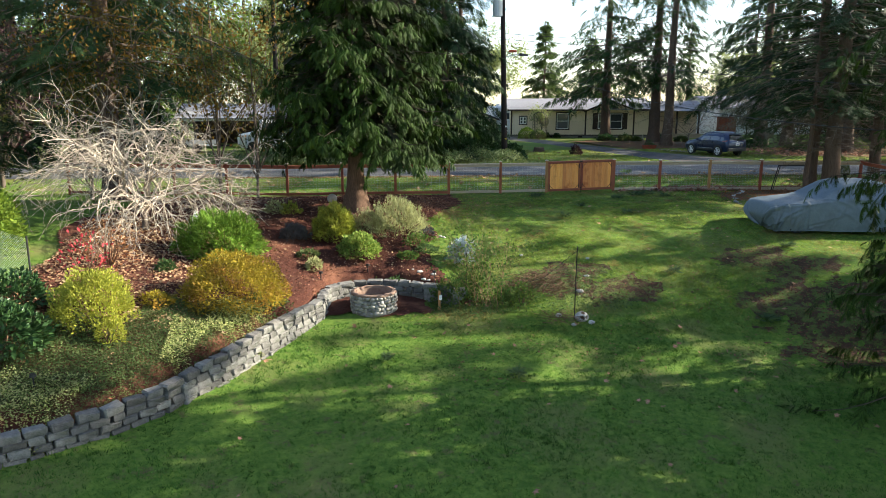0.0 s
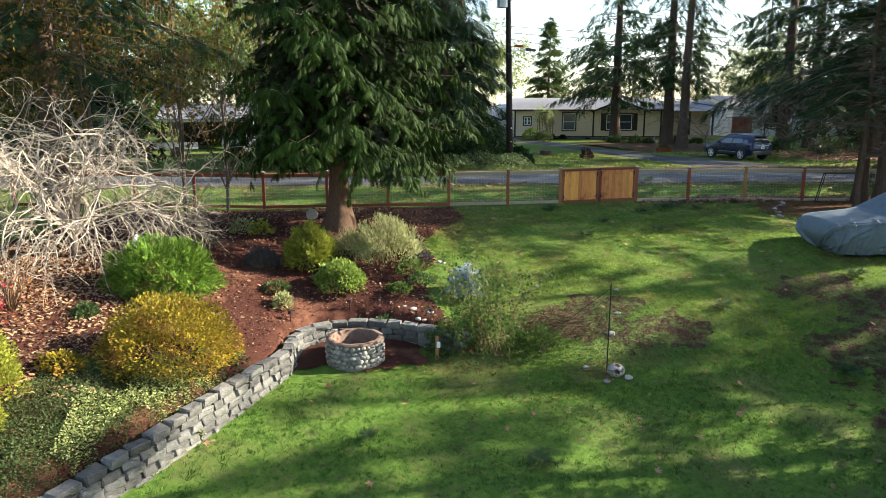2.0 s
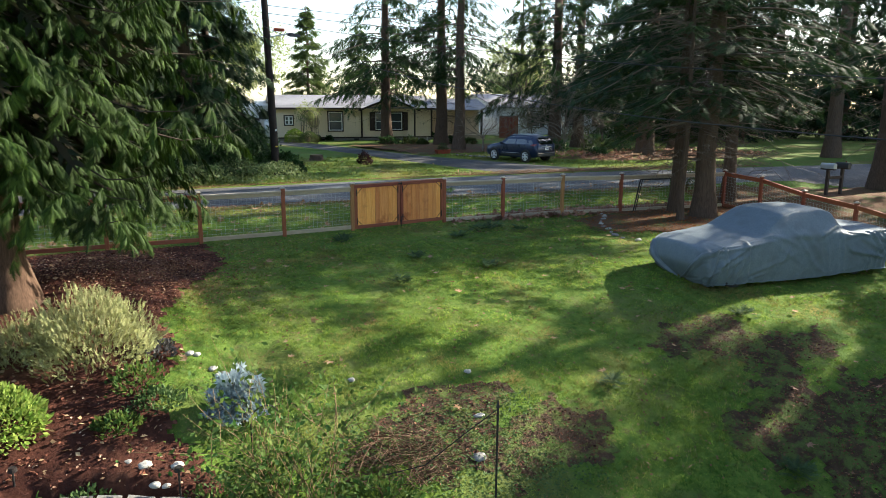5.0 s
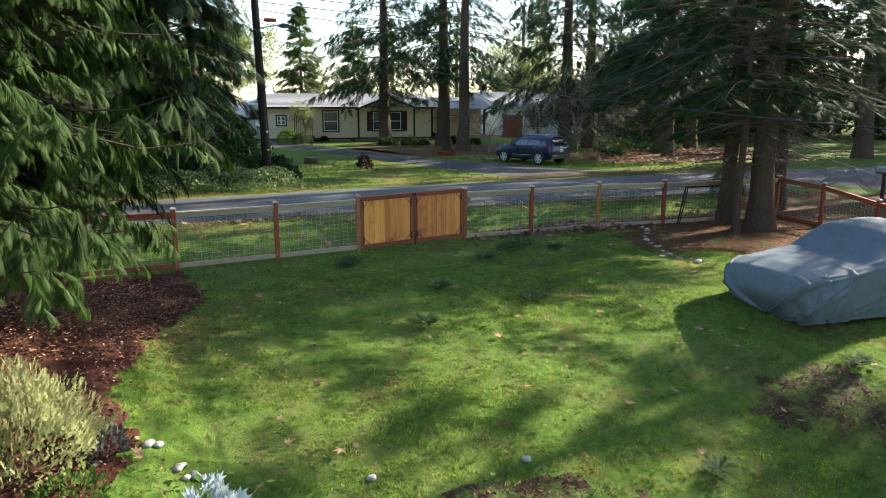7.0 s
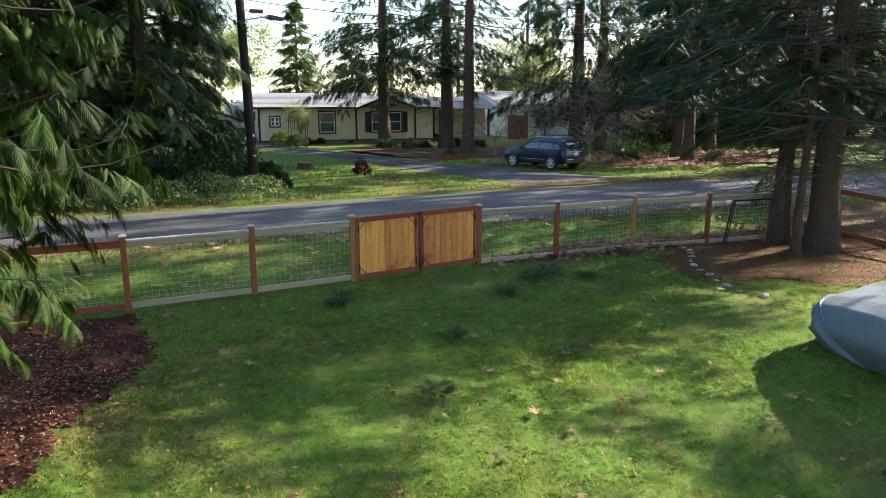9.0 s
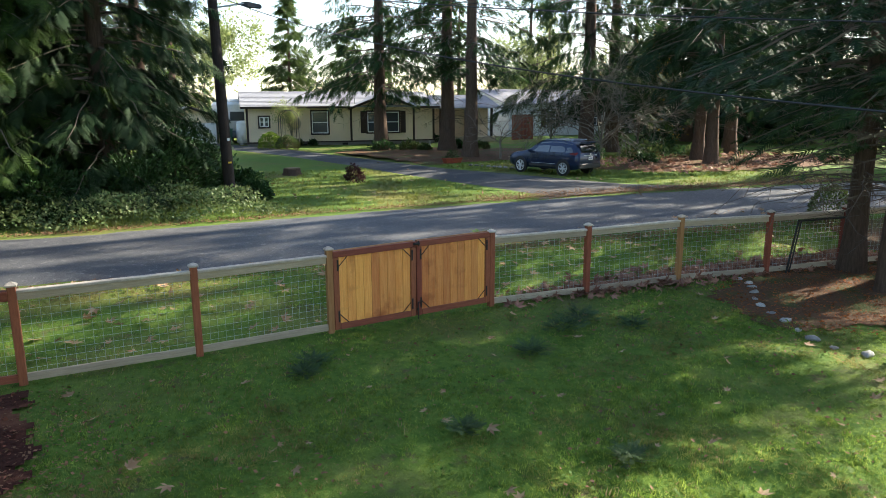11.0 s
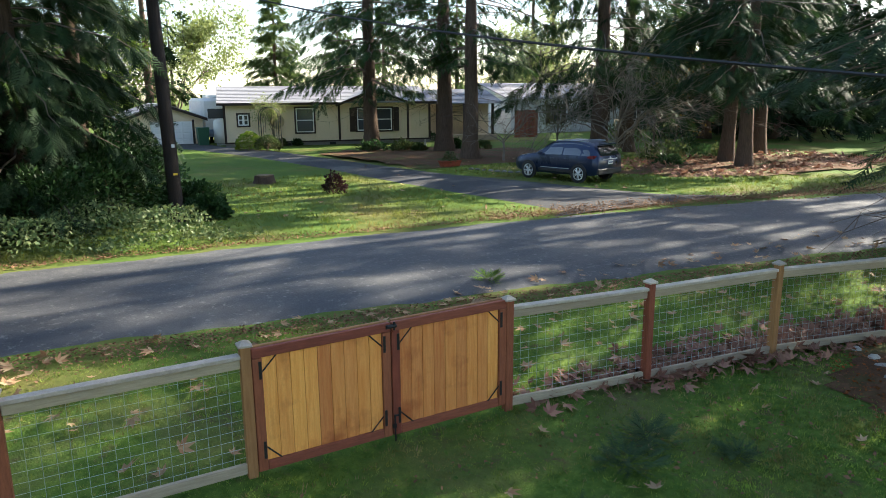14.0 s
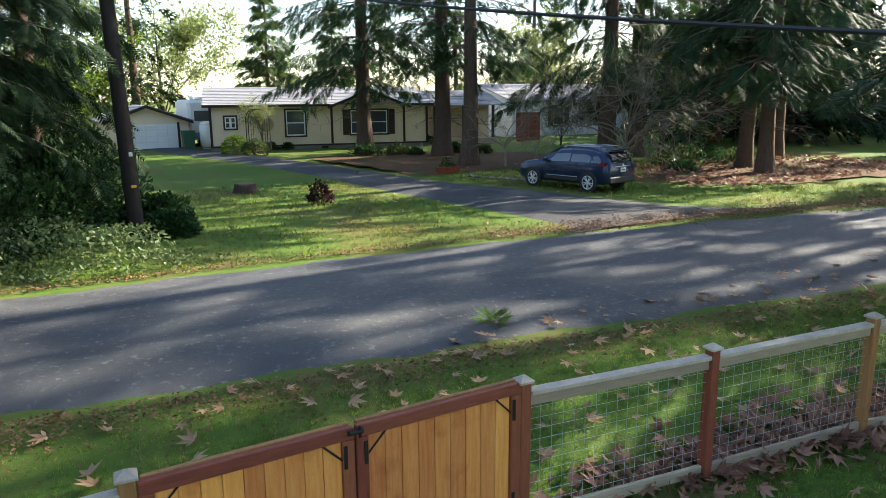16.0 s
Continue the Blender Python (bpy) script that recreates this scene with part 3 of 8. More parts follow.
def retaining_wall():
    wall = new("retaining_wall")
    tagged(wall, "curved grey split-face concrete block retaining wall", "wall", kind="structure")
    variants = [wobbly_block(w, 0.17, 0.128, i) for i, w in enumerate((0.22, 0.26, 0.31, 0.28, 0.19, 0.24, 0.29))]
    caps = [wobbly_block(w, 0.19, 0.135, 50 + i) for i, w in enumerate((0.28, 0.33, 0.38, 0.3, 0.35))]
    rnd = random.Random(5)
    s = np.concatenate([[0], np.cumsum(np.linalg.norm(np.diff(np.array(WALL), axis=0), axis=1))])
    P = np.array(WALL)
    for course in range(5):
        u = rnd.uniform(0, 0.2)
        while u < s[-1] - 0.1:
            me = rnd.choice(caps if course == 0 else variants)
            w = max(v.co.x for v in me.vertices) * 2
            c = u + w / 2
            x, y = np.interp(c, s, P[:, 0]), np.interp(c, s, P[:, 1])
            x2, y2 = np.interp(c + 0.1, s, P[:, 0]), np.interp(c + 0.1, s, P[:, 1])
            top = float(wall_top(x, y)) - course * 0.125
            foot = float(lawn_height(x - 0.0, y))
            if top > foot - 0.05:
                ob = new("block", me)
                lean = (course - 2) * -0.012
                a = math.atan2(y2 - y, x2 - x)
                ob.matrix_world = pose(x + math.sin(a) * -lean, y + math.cos(a) * lean, top - 0.13 + rnd.uniform(-0.006, 0.006), rnd.uniform(-3.5, 3.5), rnd.uniform(-2.5, 2.5), math.degrees(a) + rnd.uniform(-6, 6))
                ob.parent = wall
            u += w + 0.006
    return wall

# ---- fence and gate ----
def fence_post(parent, x, y, z, h, material, label):
    p = part("post", boxed(-0.045, 0.045, -0.045, 0.045, -0.12, h, 0.006), material, parent, label)
    p.matrix_world = pose(x, y, z, 0, 0, -3)
    bm = boxed(-0.062, 0.062, -0.062, 0.062, h, h + 0.022, 0.004)
    bmesh.ops.create_cone(bm, cap_ends=True, segments=4, radius1=0.083, radius2=0.02, depth=0.03,
                          matrix=Matrix.Translation((0, 0, h + 0.037)) @ Matrix.Rotation(radians(45), 4, "Z"))
    part("cap", bm, M["cap_wood"], p, "weathered pyramid cap")


def fence_panel(parent, a, b, za, zb, top=1.1, colour="grey"):
    """Rails and a wire grid between two posts."""
    (x0, y0), (x1, y1) = a, b
    L = math.hypot(x1 - x0, y1 - y0)
    m = pose(x0, y0, za, 0, 0, math.degrees(math.atan2(y1 - y0, x1 - x0)))
    sl = (zb - za) / L
    sh = Matrix.Identity(4)
    sh[2][0] = sl
    wood = M["grey_wood"] if colour == "grey" else M["redwood_h"]
    for nm, z0, z1, d in (("top_rail", top - 0.1, top - 0.012, 0.02), ("cap_rail", top - 0.01, top + 0.024, 0.048), ("bottom_rail", 0.02, 0.115, 0.02)):
        bm = boxed(0.046, L - 0.046, -d, d, z0, z1, 0.004)
        bmesh.ops.transform(bm, matrix=sh, verts=bm.verts)
        part(nm, bm, M["cap_wood"] if nm == "cap_rail" and colour == "grey" else wood, parent).matrix_world = m
    paths = []
    n = max(3, int((L - 0.1) / 0.1))
    for i in range(1, n):
        x = 0.05 + i * (L - 0.1) / n
        paths.append(([(x, 0.0, 0.1 + sl * x), (x, 0.0, top - 0.08 + sl * x)], (0.0021, 0.0021)))
    for k in range(10):
        z = 0.17 + k * (top - 0.3) / 9
        paths.append(([(0.05, 0.004, z), (L - 0.05, 0.004, z + sl * L)], (0.0021, 0.0021)))
    v, f = tubes(paths, 3)
    array_part("wire_mesh", v, f, M["wire"], parent, "fine galvanised wire grid").matrix_world = m


POSTS = [(-19.0, 1.35), (-17.1, 1.1), (-15.2, 0.85), (-13.3, 0.6), (-11.1, 0.2), (-9.1, 0.05), (-7.15, -0.02), (-5.15, -0.04), (-3.17, -0.06), (-1.35, 0.0),
         (1.345, 0.0), (3.16, -0.17), (5.13, -0.36), (7.07, -0.72), (8.95, -0.98), (10.9, -1.3)]


def fence():
    fn = group_at("fence", 0, 0, 0, "wire-mesh fence with redwood-stained posts and weathered rails", "fence")
    zs = [gz(x, y) + 0.02 for x, y in POSTS]
    for i, (x, y) in enumerate(POSTS):
        gate = i in (9, 10)
        bare = i == 12
        mat = M["cedar_post"] if bare or i == 9 else M["redwood"]
        lab = "bare cedar post" if bare else ("stout gate post" if gate else "")
        fence_post(fn, x, y, zs[i], 1.17 if not gate else 1.19, mat, lab)
    for i in range(len(POSTS) - 1):
        if i != 9:
            fence_panel(fn, POSTS[i], POSTS[i + 1], zs[i], zs[i + 1], colour="grey" if 7 <= i <= 14 else "red")
    # the return along the side, turning at the corner post
    side = [(10.9, -1.3), (11.0, -2.6), (10.8, -4.2), (10.55, -5.9), (10.15, -7.5), (9.9, -9.2), (9.7, -10.9)]
    fn = group_at("fence", 0, 0, 0, "redwood-stained wire-mesh fence along the side road", "fence")
    zz = [gz(x, y) + 0.03 for x, y in side]
    for (x, y), z in zip(side[1:], zz[1:]):
        fence_post(fn, x, y, z, 1.17, M["redwood"], "")
    for i in range(len(side) - 1):
        fence_panel(fn, side[i], side[i + 1], zz[i], zz[i + 1], colour="red")


def gate():
    g = group_at("double_gate", -1.3, 0.0, 0.06, "closed double gate of clear cedar planks in redwood-stained frames", "gate")
    rnd = random.Random(3)
    W, H = 1.295, 1.055
    sh = Matrix.Identity(4)
    sh[2][0] = 0.02
    for leaf in (0, 1):
        x0 = leaf * (W + 0.012)
        lf = new("gate_leaf")
        lf.parent = g
        lf["label"] = "cedar planks in a stained frame"
        fw = 0.085
        for nm, c in (("stile", (x0, x0 + fw, 0, H)), ("stile", (x0 + W - fw, x0 + W, 0, H)), ("top_rail", (x0 + fw + 0.002, x0 + W - fw - 0.002, H - 0.09, H)),
                      ("bottom_rail", (x0 + fw + 0.002, x0 + W - fw - 0.002, 0, 0.09))):
            if nm == "top_rail":
                c = (x0, x0 + W, H + 0.003, H + 0.09)
            bm = boxed(c[0], c[1], -0.035, 0.01, c[2], c[3], 0.005)
            bmesh.ops.transform(bm, matrix=sh, verts=bm.verts)
            part(nm, bm, M["redwood"] if nm == "stile" else M["redwood_h"], lf)
        n = 9
        pw = (W - 2 * fw) / n
        for i in range(n):
            bm = boxed(x0 + fw + i * pw + 0.0015, x0 + fw + (i + 1) * pw - 0.0015, -0.012 + rnd.uniform(-0.002, 0.002), 0.012, 0.07, H + 0.004, 0.003)
            bmesh.ops.transform(bm, matrix=sh, verts=bm.verts)
            part("plank", bm, M["cedar"], lf)
        bm = boxed(x0 + 0.02, x0 + W - 0.02, 0.013, 0.05, H + 0.02, H + 0.1, 0.004)
        bmesh.ops.transform(bm, matrix=sh, verts=bm.verts)
        part("back_rail", bm, M["cedar_post"], lf, "bare cedar rail behind the frame")
        for cx, cz, sx, sz in ((x0 + fw, H, 1, -1), (x0 + W - fw, H, -1, -1), (x0 + fw, 0.09, 1, 1), (x0 + W - fw, 0.09, -1, 1)):
            bm = bmesh.new()
            rod(bm, (cx - sx * 0.02, -0.024, cz + sz * 0.15), (cx + sx * 0.14, -0.024, cz - sz * 0.015), 0.007, sides=6)
            block(bm, cx - sx * 0.032, cx - sx * 0.008, -0.043, -0.0355, cz + sz * 0.03, cz + sz * 0.19)
            bmesh.ops.transform(bm, matrix=sh, verts=bm.verts)
            part("corner_brace", bm, M["black_iron"], lf, "black iron corner brace")
    bm = bmesh.new()
    block(bm, W - 0.05, W + 0.06, -0.05, -0.036, H + 0.035, H + 0.075, 0.004)
    rod(bm, (W - 0.04, -0.06, H + 0.06), (W + 0.05, -0.06, H + 0.06), 0.014)
    rod(bm, (W + 0.03, -0.06, H + 0.02), (W + 0.03, -0.06, H + 0.1), 0.01)
    bmesh.ops.transform(bm, matrix=sh, verts=bm.verts)
    part("latch", bm, M["black_iron"], g, "black iron gate latch")
    bm = bmesh.new()
    rod(bm, (W + 0.02, -0.055, -0.05), (W + 0.02, -0.055, 0.22), 0.009)
    rod(bm, (W + 0.02, -0.055, 0.21), (W + 0.06, -0.055, 0.21), 0.009)
    block(bm, W - 0.0, W + 0.04, -0.05, -0.036, 0.08, 0.12)
    bmesh.ops.transform(bm, matrix=sh, verts=bm.verts)
    part("drop_bolt", bm, M["black_iron"], g, "black drop bolt")


fence()
gate()

# ---- trees ----
def trunk_tube(x, y, z, h, r0, lean=(0, 0), flare=1.5, seed=0, sides=10):
    rnd = random.Random(seed)
    pts, rad = [], []
    for t in (0, 0.02, 0.05, 0.1, 0.2, 0.35, 0.5, 0.65, 0.8, 0.92, 1.0):
        pts.append((x + lean[0] * t * h + rnd.uniform(-1, 1) * 0.04 * (t > 0.05), y + lean[1] * t * h + rnd.uniform(-1, 1) * 0.04 * (t > 0.05), z - 0.15 + t * h))
        rad.append(r0 * (1 - 0.9 * t) * (1 + (flare - 1) * max(0, 1 - t / 0.06)))
    return pts, rad


def conifer(x, y, h, r0, crown_base, radius, branches, twigs, leaf, label, name="fir_tree", template=None, droop=0.35, size=0.55, seed=0, bark=None,
            lean=(0, 0), hang=0.35, bare=0, dense_to=99.0, power=0.85, up0=0.05, group="conifers"):
    """A conifer: tapered trunk, drooping limbs and sprays of foliage along them."""
    template = NEEDLE if template is None else template
    rng = np.random.default_rng(seed + 11)
    z = gz(x, y)
    tree = group_at(name, 0, 0, 0, label, "tree", group)
    v, f = tubes([trunk_tube(x, y, z, h, r0, lean, seed=seed)], 12)
    array_part("trunk", v, f, bark or M["bark"], tree, smooth=True)
    limbs, P, A, S = [], [], [], []
    for b in range(branches + bare):
        dead = b >= branches
        u = rng.random()
        zb = crown_base + (h * 0.97 - crown_base) * u ** 1.15 if not dead else 1.6 + (crown_base + 2.5 - 1.6) * u
        fr = max(0.0, (zb - crown_base) / (h - crown_base))
        coarse = (z + zb) > dense_to
        if coarse and rng.random() < 0.35:
            continue
        L = radius * max(0.08, (1 - fr) ** power) * rng.uniform(0.62, 1.1) * (min(1.0, 0.75 + fr * 3) if not dead else 0.55)
        az = rng.uniform(0, 2 * math.pi)
        d = np.array([math.cos(az), math.sin(az), 0])
        up = up0 + 0.35 * fr + rng.uniform(-0.1, 0.1)
        n = 7
        t = np.linspace(0, 1, n)
        kink = rng.normal(0, 0.05, (n, 3)).cumsum(0) * L * 0.35
        kink[0] = 0
        base = np.array([x + lean[0] * zb, y + lean[1] * zb, z + zb])
        path = base + d * (L * t)[:, None] + kink
        path[:, 2] += L * (up * t - droop * t ** 1.9) + L * 0.1 * droop * t ** 6
        limbs.append((path, (0.012 + 0.02 * L * 0.35) * (1 - 0.85 * t) * (1 if not dead else 0.6)))
        if dead:
            for k in range(7):
                q = path[rng.integers(2, n)]
                e = q + rng.normal(0, 1, 3) * np.array([0.3, 0.3, 0.22]) * L * 0.5 + d * 0.1
                m = (q + e) / 2 + rng.normal(0, 0.06, 3)
                limbs.append((np.array([q, m, e]), np.array([0.007, 0.005, 0.002])))
            continue
        m = max(5, int(twigs * (0.4 + 0.6 * L / radius)))
        if coarse:
            m = max(4, m // 3)
        tt = rng.uniform(0.16, 1.0, m) ** 0.8
        pos = np.stack([np.interp(tt, t, path[:, i]) for i in range(3)], 1)
        lat = np.array([-d[1], d[0], 0])
        s = rng.choice([-1, 1], m)
        spread = rng.uniform(0.25, 1.0, m)
        along = d[None] * rng.uniform(0.3, 1.0, m)[:, None] + lat[None] * (s * spread)[:, None]
        along[:, 2] -= hang * rng.uniform(0.4, 1.7, m) + droop * 0.5 * tt
        width = L * 0.24 * (1 - 0.5 * tt)
        pos += lat[None] * (s * spread * width * rng.random(m))[:, None] + rng.normal(0, 0.05, (m, 3))
        P.append(pos)
        A.append(along)
        S.append(size * rng.uniform(0.55, 1.2, m) * (1.7 if coarse else 1.0) * (0.65 + 0.35 * L / radius))
    P, A, S = np.concatenate(P), np.concatenate(A), np.concatenate(S)
    up = np.tile([0.0, 0, 1], (len(P), 1)) + rng.normal(0, 0.35, (len(P), 3))
    v, f = scatter(template, P, A, up, S)
    array_part("crown", v, f, leaf, tree)
    v, f = tubes(limbs, 3)
    tagged(array_part("branching", v, f, M["limb"], tree), kind="stuff")
    return tree


def cedar(x, y, h, r0, crown_base, radius, branches, label, seed, skew=0.0, low=0, dense_to=6.8):
    """A red cedar: long limbs with upturned ends carry side shoots, and flat sprays hang from those like fringes."""
    rng = np.random.default_rng(seed + 900)
    z = gz(x, y)
    tree = group_at("cedar_tree", 0, 0, 0, label, "tree")
    v, f = tubes([trunk_tube(x, y, z, h, r0, (0, 0), 2.1, seed, 14)], 14)
    array_part("trunk", v, f, M["cedar_bark"], tree, smooth=True)
    limbs, P, A, S, U = [], [], [], [], []
    n = 8
    t = np.linspace(0, 1, n)
    for b in range(branches + low):
        zb = crown_base + (h * 0.96 - crown_base) * rng.random() ** 1.25
        az = rng.uniform(0, 2 * math.pi)
        reach = rng.uniform(0.45, 1.08)
        if b >= branches:
            zb, az, reach = rng.uniform(1.9, 2.4), rng.uniform(-1.4, 1.4), rng.uniform(0.35, 0.6)
        fr = max(0.0, (zb - crown_base) / (h - crown_base))
        coarse = z + zb > dense_to + 1.5
        L = radius * max(0.1, (1 - fr) ** 0.4) * reach * (1 + skew * math.cos(az))
        d = np.array([math.cos(az), math.sin(az), 0])
        kink = rng.normal(0, 0.06, (n, 3)).cumsum(0) * L * 0.3
        kink[0] = 0
        path = np.array([x, y, z + zb]) + d * (L * t)[:, None] + kink
        path[:, 2] += L * (rng.uniform(-0.12, 0.12) * t - 0.52 * t ** 1.6 + 0.3 * t ** 4)
        limbs.append((path, (0.006 + 0.0065 * L) * (1 - 0.85 * t)))
        shoots = max(3, int((11 if not coarse else 4) * L / radius))
        for q in rng.uniform(0.22, 1.0, shoots) ** 0.8:
            c = np.array([np.interp(q, t, path[:, i]) for i in range(3)])
            e = d * rng.uniform(0.3, 1.0) + np.array([-d[1], d[0], 0]) * rng.uniform(0.3, 1.0) * rng.choice([-1, 1]) + np.array([0, 0, rng.uniform(-0.55, 0.1)])
            e /= np.linalg.norm(e)
            ln = rng.uniform(0.35, 0.8)
            k = 15 if not coarse else 5
            w = rng.uniform(0.1, 1.0, k)
            pos = c + e * (ln * w)[:, None] + np.array([0, 0, -0.22]) * (ln * w ** 2)[:, None]
            side = np.array([-e[1], e[0], 0])
            along = e * rng.uniform(0.1, 0.8, k)[:, None] + side * rng.normal(0, 0.4, k)[:, None]
            along[:, 2] -= rng.uniform(0.25, 1.2, k)
            P.append(pos)
            A.append(along)
            U.append(np.tile(d * 0.8 + np.array([0, 0, 0.7]), (k, 1)) + rng.normal(0, 0.45, (k, 3)))
            S.append(rng.uniform(0.15, 0.31, k) * (1.0 if not coarse else 1.95))
    v, f = scatter(SPRAY, np.concatenate(P), np.concatenate(A), np.concatenate(U), np.concatenate(S))
    array_part("crown", v, f, M["cedar_leaf"], tree)
    # dark sprays added round the trunk to make the crown's inside read as shaded
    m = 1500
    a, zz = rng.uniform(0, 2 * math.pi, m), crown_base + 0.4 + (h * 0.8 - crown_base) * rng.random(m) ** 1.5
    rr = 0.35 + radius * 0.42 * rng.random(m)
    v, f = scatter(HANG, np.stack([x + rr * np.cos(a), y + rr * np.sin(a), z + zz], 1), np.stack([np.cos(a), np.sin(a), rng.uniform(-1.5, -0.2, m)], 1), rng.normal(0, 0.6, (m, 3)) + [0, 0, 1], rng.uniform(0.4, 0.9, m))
    tagged(array_part("inner_shade_foliage", v, f, M["inner_shade_leaf"], tree), kind="stuff")
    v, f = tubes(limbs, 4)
    tagged(array_part("branching", v, f, M["shade_bark"], tree), kind="stuff")
    return tree


def grow(rng, start, direction, length, radius, depth, droop, out, spread=0.7, kids=3, wander=0.13):
    """Bare branching, limb by limb, into the list out; the shoots that bend down weep."""
    n = 6
    d = direction / np.linalg.norm(direction)
    pts = [start]
    p = start.copy()
    for i in range(n):
        d = d + rng.normal(0, wander, 3) + np.array([0, 0, -droop * (0.3 + i * 0.14)])
        d /= np.linalg.norm(d)
        p = p + d * length / n
        pts.append(p.copy())
    pts = np.array(pts)
    out.append((pts, np.linspace(radius, radius * 0.45, n + 1)))
    if depth:
        for k in range(kids):
            i = rng.integers(2, n + 1)
            side = rng.normal(0, 1, 3)
            side -= side @ d * d
            nd = (pts[i] - pts[i - 1]) / (length / n) + side * spread
            grow(rng, pts[i], nd, length * rng.uniform(0.5, 0.8), radius * 0.5, depth - 1, droop, out, spread, kids, wander)


def bare_tree(x, y, h, spread_r, label, name, material, seed, droop=0.08, limbs=7, trunk_h=0.5, r=0.09, depth=3, kids=4, sides=4, group="", trunk_mat=None, wander=0.13, spread=0.75):
    rng = np.random.default_rng(seed)
    z = gz(x, y)
    tree = group_at(name, 0, 0, 0, label, "tree", group)
    v, f = tubes([([(x, y, z - 0.1), (x + 0.03, y, z + trunk_h * 0.5), (x, y + 0.03, z + trunk_h)], (r * 1.4, r, r * 0.95))], 8)
    array_part("trunk", v, f, trunk_mat or material, tree, smooth=True)
    out = []
    for i in range(limbs):
        a = i * 2 * math.pi / limbs + rng.uniform(-0.3, 0.3)
        d = np.array([math.cos(a) * spread_r, math.sin(a) * spread_r, (h - trunk_h) * rng.uniform(0.7, 1.5)])
        L = np.linalg.norm([spread_r * 0.62, (h - trunk_h) * 0.75])
        grow(rng, np.array([x, y, z + trunk_h * rng.uniform(0.75, 1.0)]), d, L, r * 0.55, depth, droop, out, spread, kids, wander)
    v, f = tubes(out, sides)
    tagged(array_part("branching", v, f, material, tree), kind="stuff")
    return tree


def leafy(x, y, h, crown_base, rx, leaf, label, name="deciduous_tree", seed=0, n=2500, size=0.1, r=0.08, group="", template=None, material=None):
    """A broadleaf tree: forked trunk and a loose crown of leaves in clumps."""
    rng = np.random.default_rng(seed)
    z = gz(x, y)
    tree = group_at(name, 0, 0, 0, label, "tree", group)
    out = []
    for i in range(7):
        a = rng.uniform(0, 6.28)
        d = np.array([math.cos(a) * 0.35, math.sin(a) * 0.35, 1.0])
        grow(rng, np.array([x, y, z + crown_base * rng.uniform(0.5, 1.0)]), d, (h - crown_base) * rng.uniform(0.5, 0.8), r * 0.5, 2, -0.02, out, 0.6, 3)
    v, f = tubes([([(x, y, z - 0.1), (x + 0.05, y, z + h * 0.25), (x, y, z + h * 0.55), (x, y, z + h * 0.92)], (r * 1.2, r, r * 0.6, r * 0.15))], 7)
    array_part("trunk", v, f, material or M["limb"], tree, smooth=True)
    v, f = tubes(out, 4)
    tagged(array_part("branching", v, f, material or M["limb"], tree), kind="stuff")
    ends = np.concatenate([p[0][2:] for p in out])
    pos = ends[rng.integers(0, len(ends), n)] + rng.normal(0, 0.22, (n, 3)) * np.array([rx, rx, rx * 0.8]) * 0.55
    v, f = scatter(template or LEAF, pos, rng.normal(0, 1, (n, 3)) + [0, 0, -0.4], rng.normal(0, 1, (n, 3)) + [0, 0, 0.8], size * rng.uniform(0.6, 1.3, n))
    array_part("crown", v, f, leaf, tree)
    return tree


M["gold_leaf"] = foliage("yellow_autumn_leaf", (0.3, 0.17, 0.02), (0.16, 0.12, 0.025), 0.45)
M["amber_leaf"] = foliage("amber_autumn_leaf", (0.22, 0.115, 0.02), (0.1, 0.085, 0.022), 0.45)
M["lime_leaf"] = foliage("lime_green_leaf", (0.18, 0.25, 0.03), (0.1, 0.17, 0.025), 0.45)
M["dull_leaf"] = foliage("dull_olive_leaf", (0.13, 0.12, 0.035), (0.06, 0.085, 0.025), 0.4)
M["dark_red_leaf"] = foliage("dark_purple_leaf", (0.035, 0.018, 0.02), (0.05, 0.02, 0.02), 0.3)
# pale tone: light from behind is put into the leaf colour
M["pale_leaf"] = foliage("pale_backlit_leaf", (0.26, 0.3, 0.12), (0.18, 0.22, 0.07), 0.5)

# the broad cedar in the bed and its neighbour by the lawn's edge
cedar(-8.72, -4.62, 17.0, 0.25, 2.3, 3.1, 600, "broad western red cedar with drooping green sprays", 1, skew=0.12, low=6)
cedar(2.5, -15.9, 16.0, 0.3, 1.3, 3.2, 280, "dark drooping cedar at the lawn's edge", 2)
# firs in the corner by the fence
conifer(8.85, -2.35, 19.0, 0.3, 3.5, 5.0, 130, 46, M["fir_in_shade"], "large dark fir with bare lower twigs", "fir_tree", NEEDLE, 0.3, 0.5, 3, hang=0.3, bare=90, dense_to=13, power=0.6)
conifer(8.75, -1.35, 17.0, 0.2, 3.5, 4.4, 84, 40, M["fir_in_shade"], "dark fir close beside a larger one", "fir_tree", NEEDLE, 0.3, 0.5, 4, hang=0.3, bare=50, dense_to=13, power=0.6)
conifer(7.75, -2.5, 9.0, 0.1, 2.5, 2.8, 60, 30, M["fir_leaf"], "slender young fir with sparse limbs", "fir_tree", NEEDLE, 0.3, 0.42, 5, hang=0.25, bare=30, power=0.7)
conifer(12.3, -0.3, 18.0, 0.22, 3.4, 4.2, 84, 36, M["fir_in_shade"], "dark fir beyond the fence corner", "fir_tree", NEEDLE, 0.3, 0.55, 6, hang=0.35, bare=40, dense_to=9, power=0.6)
conifer(20.6, -0.7, 25.0, 0.42, 4.0, 4.6, 120, 36, M["fir_in_shade"], "stout fir at the corner of the side road", "fir_tree", NEEDLE, 0.35, 0.6, 17, hang=0.4, bare=20, dense_to=10, power=0.6)
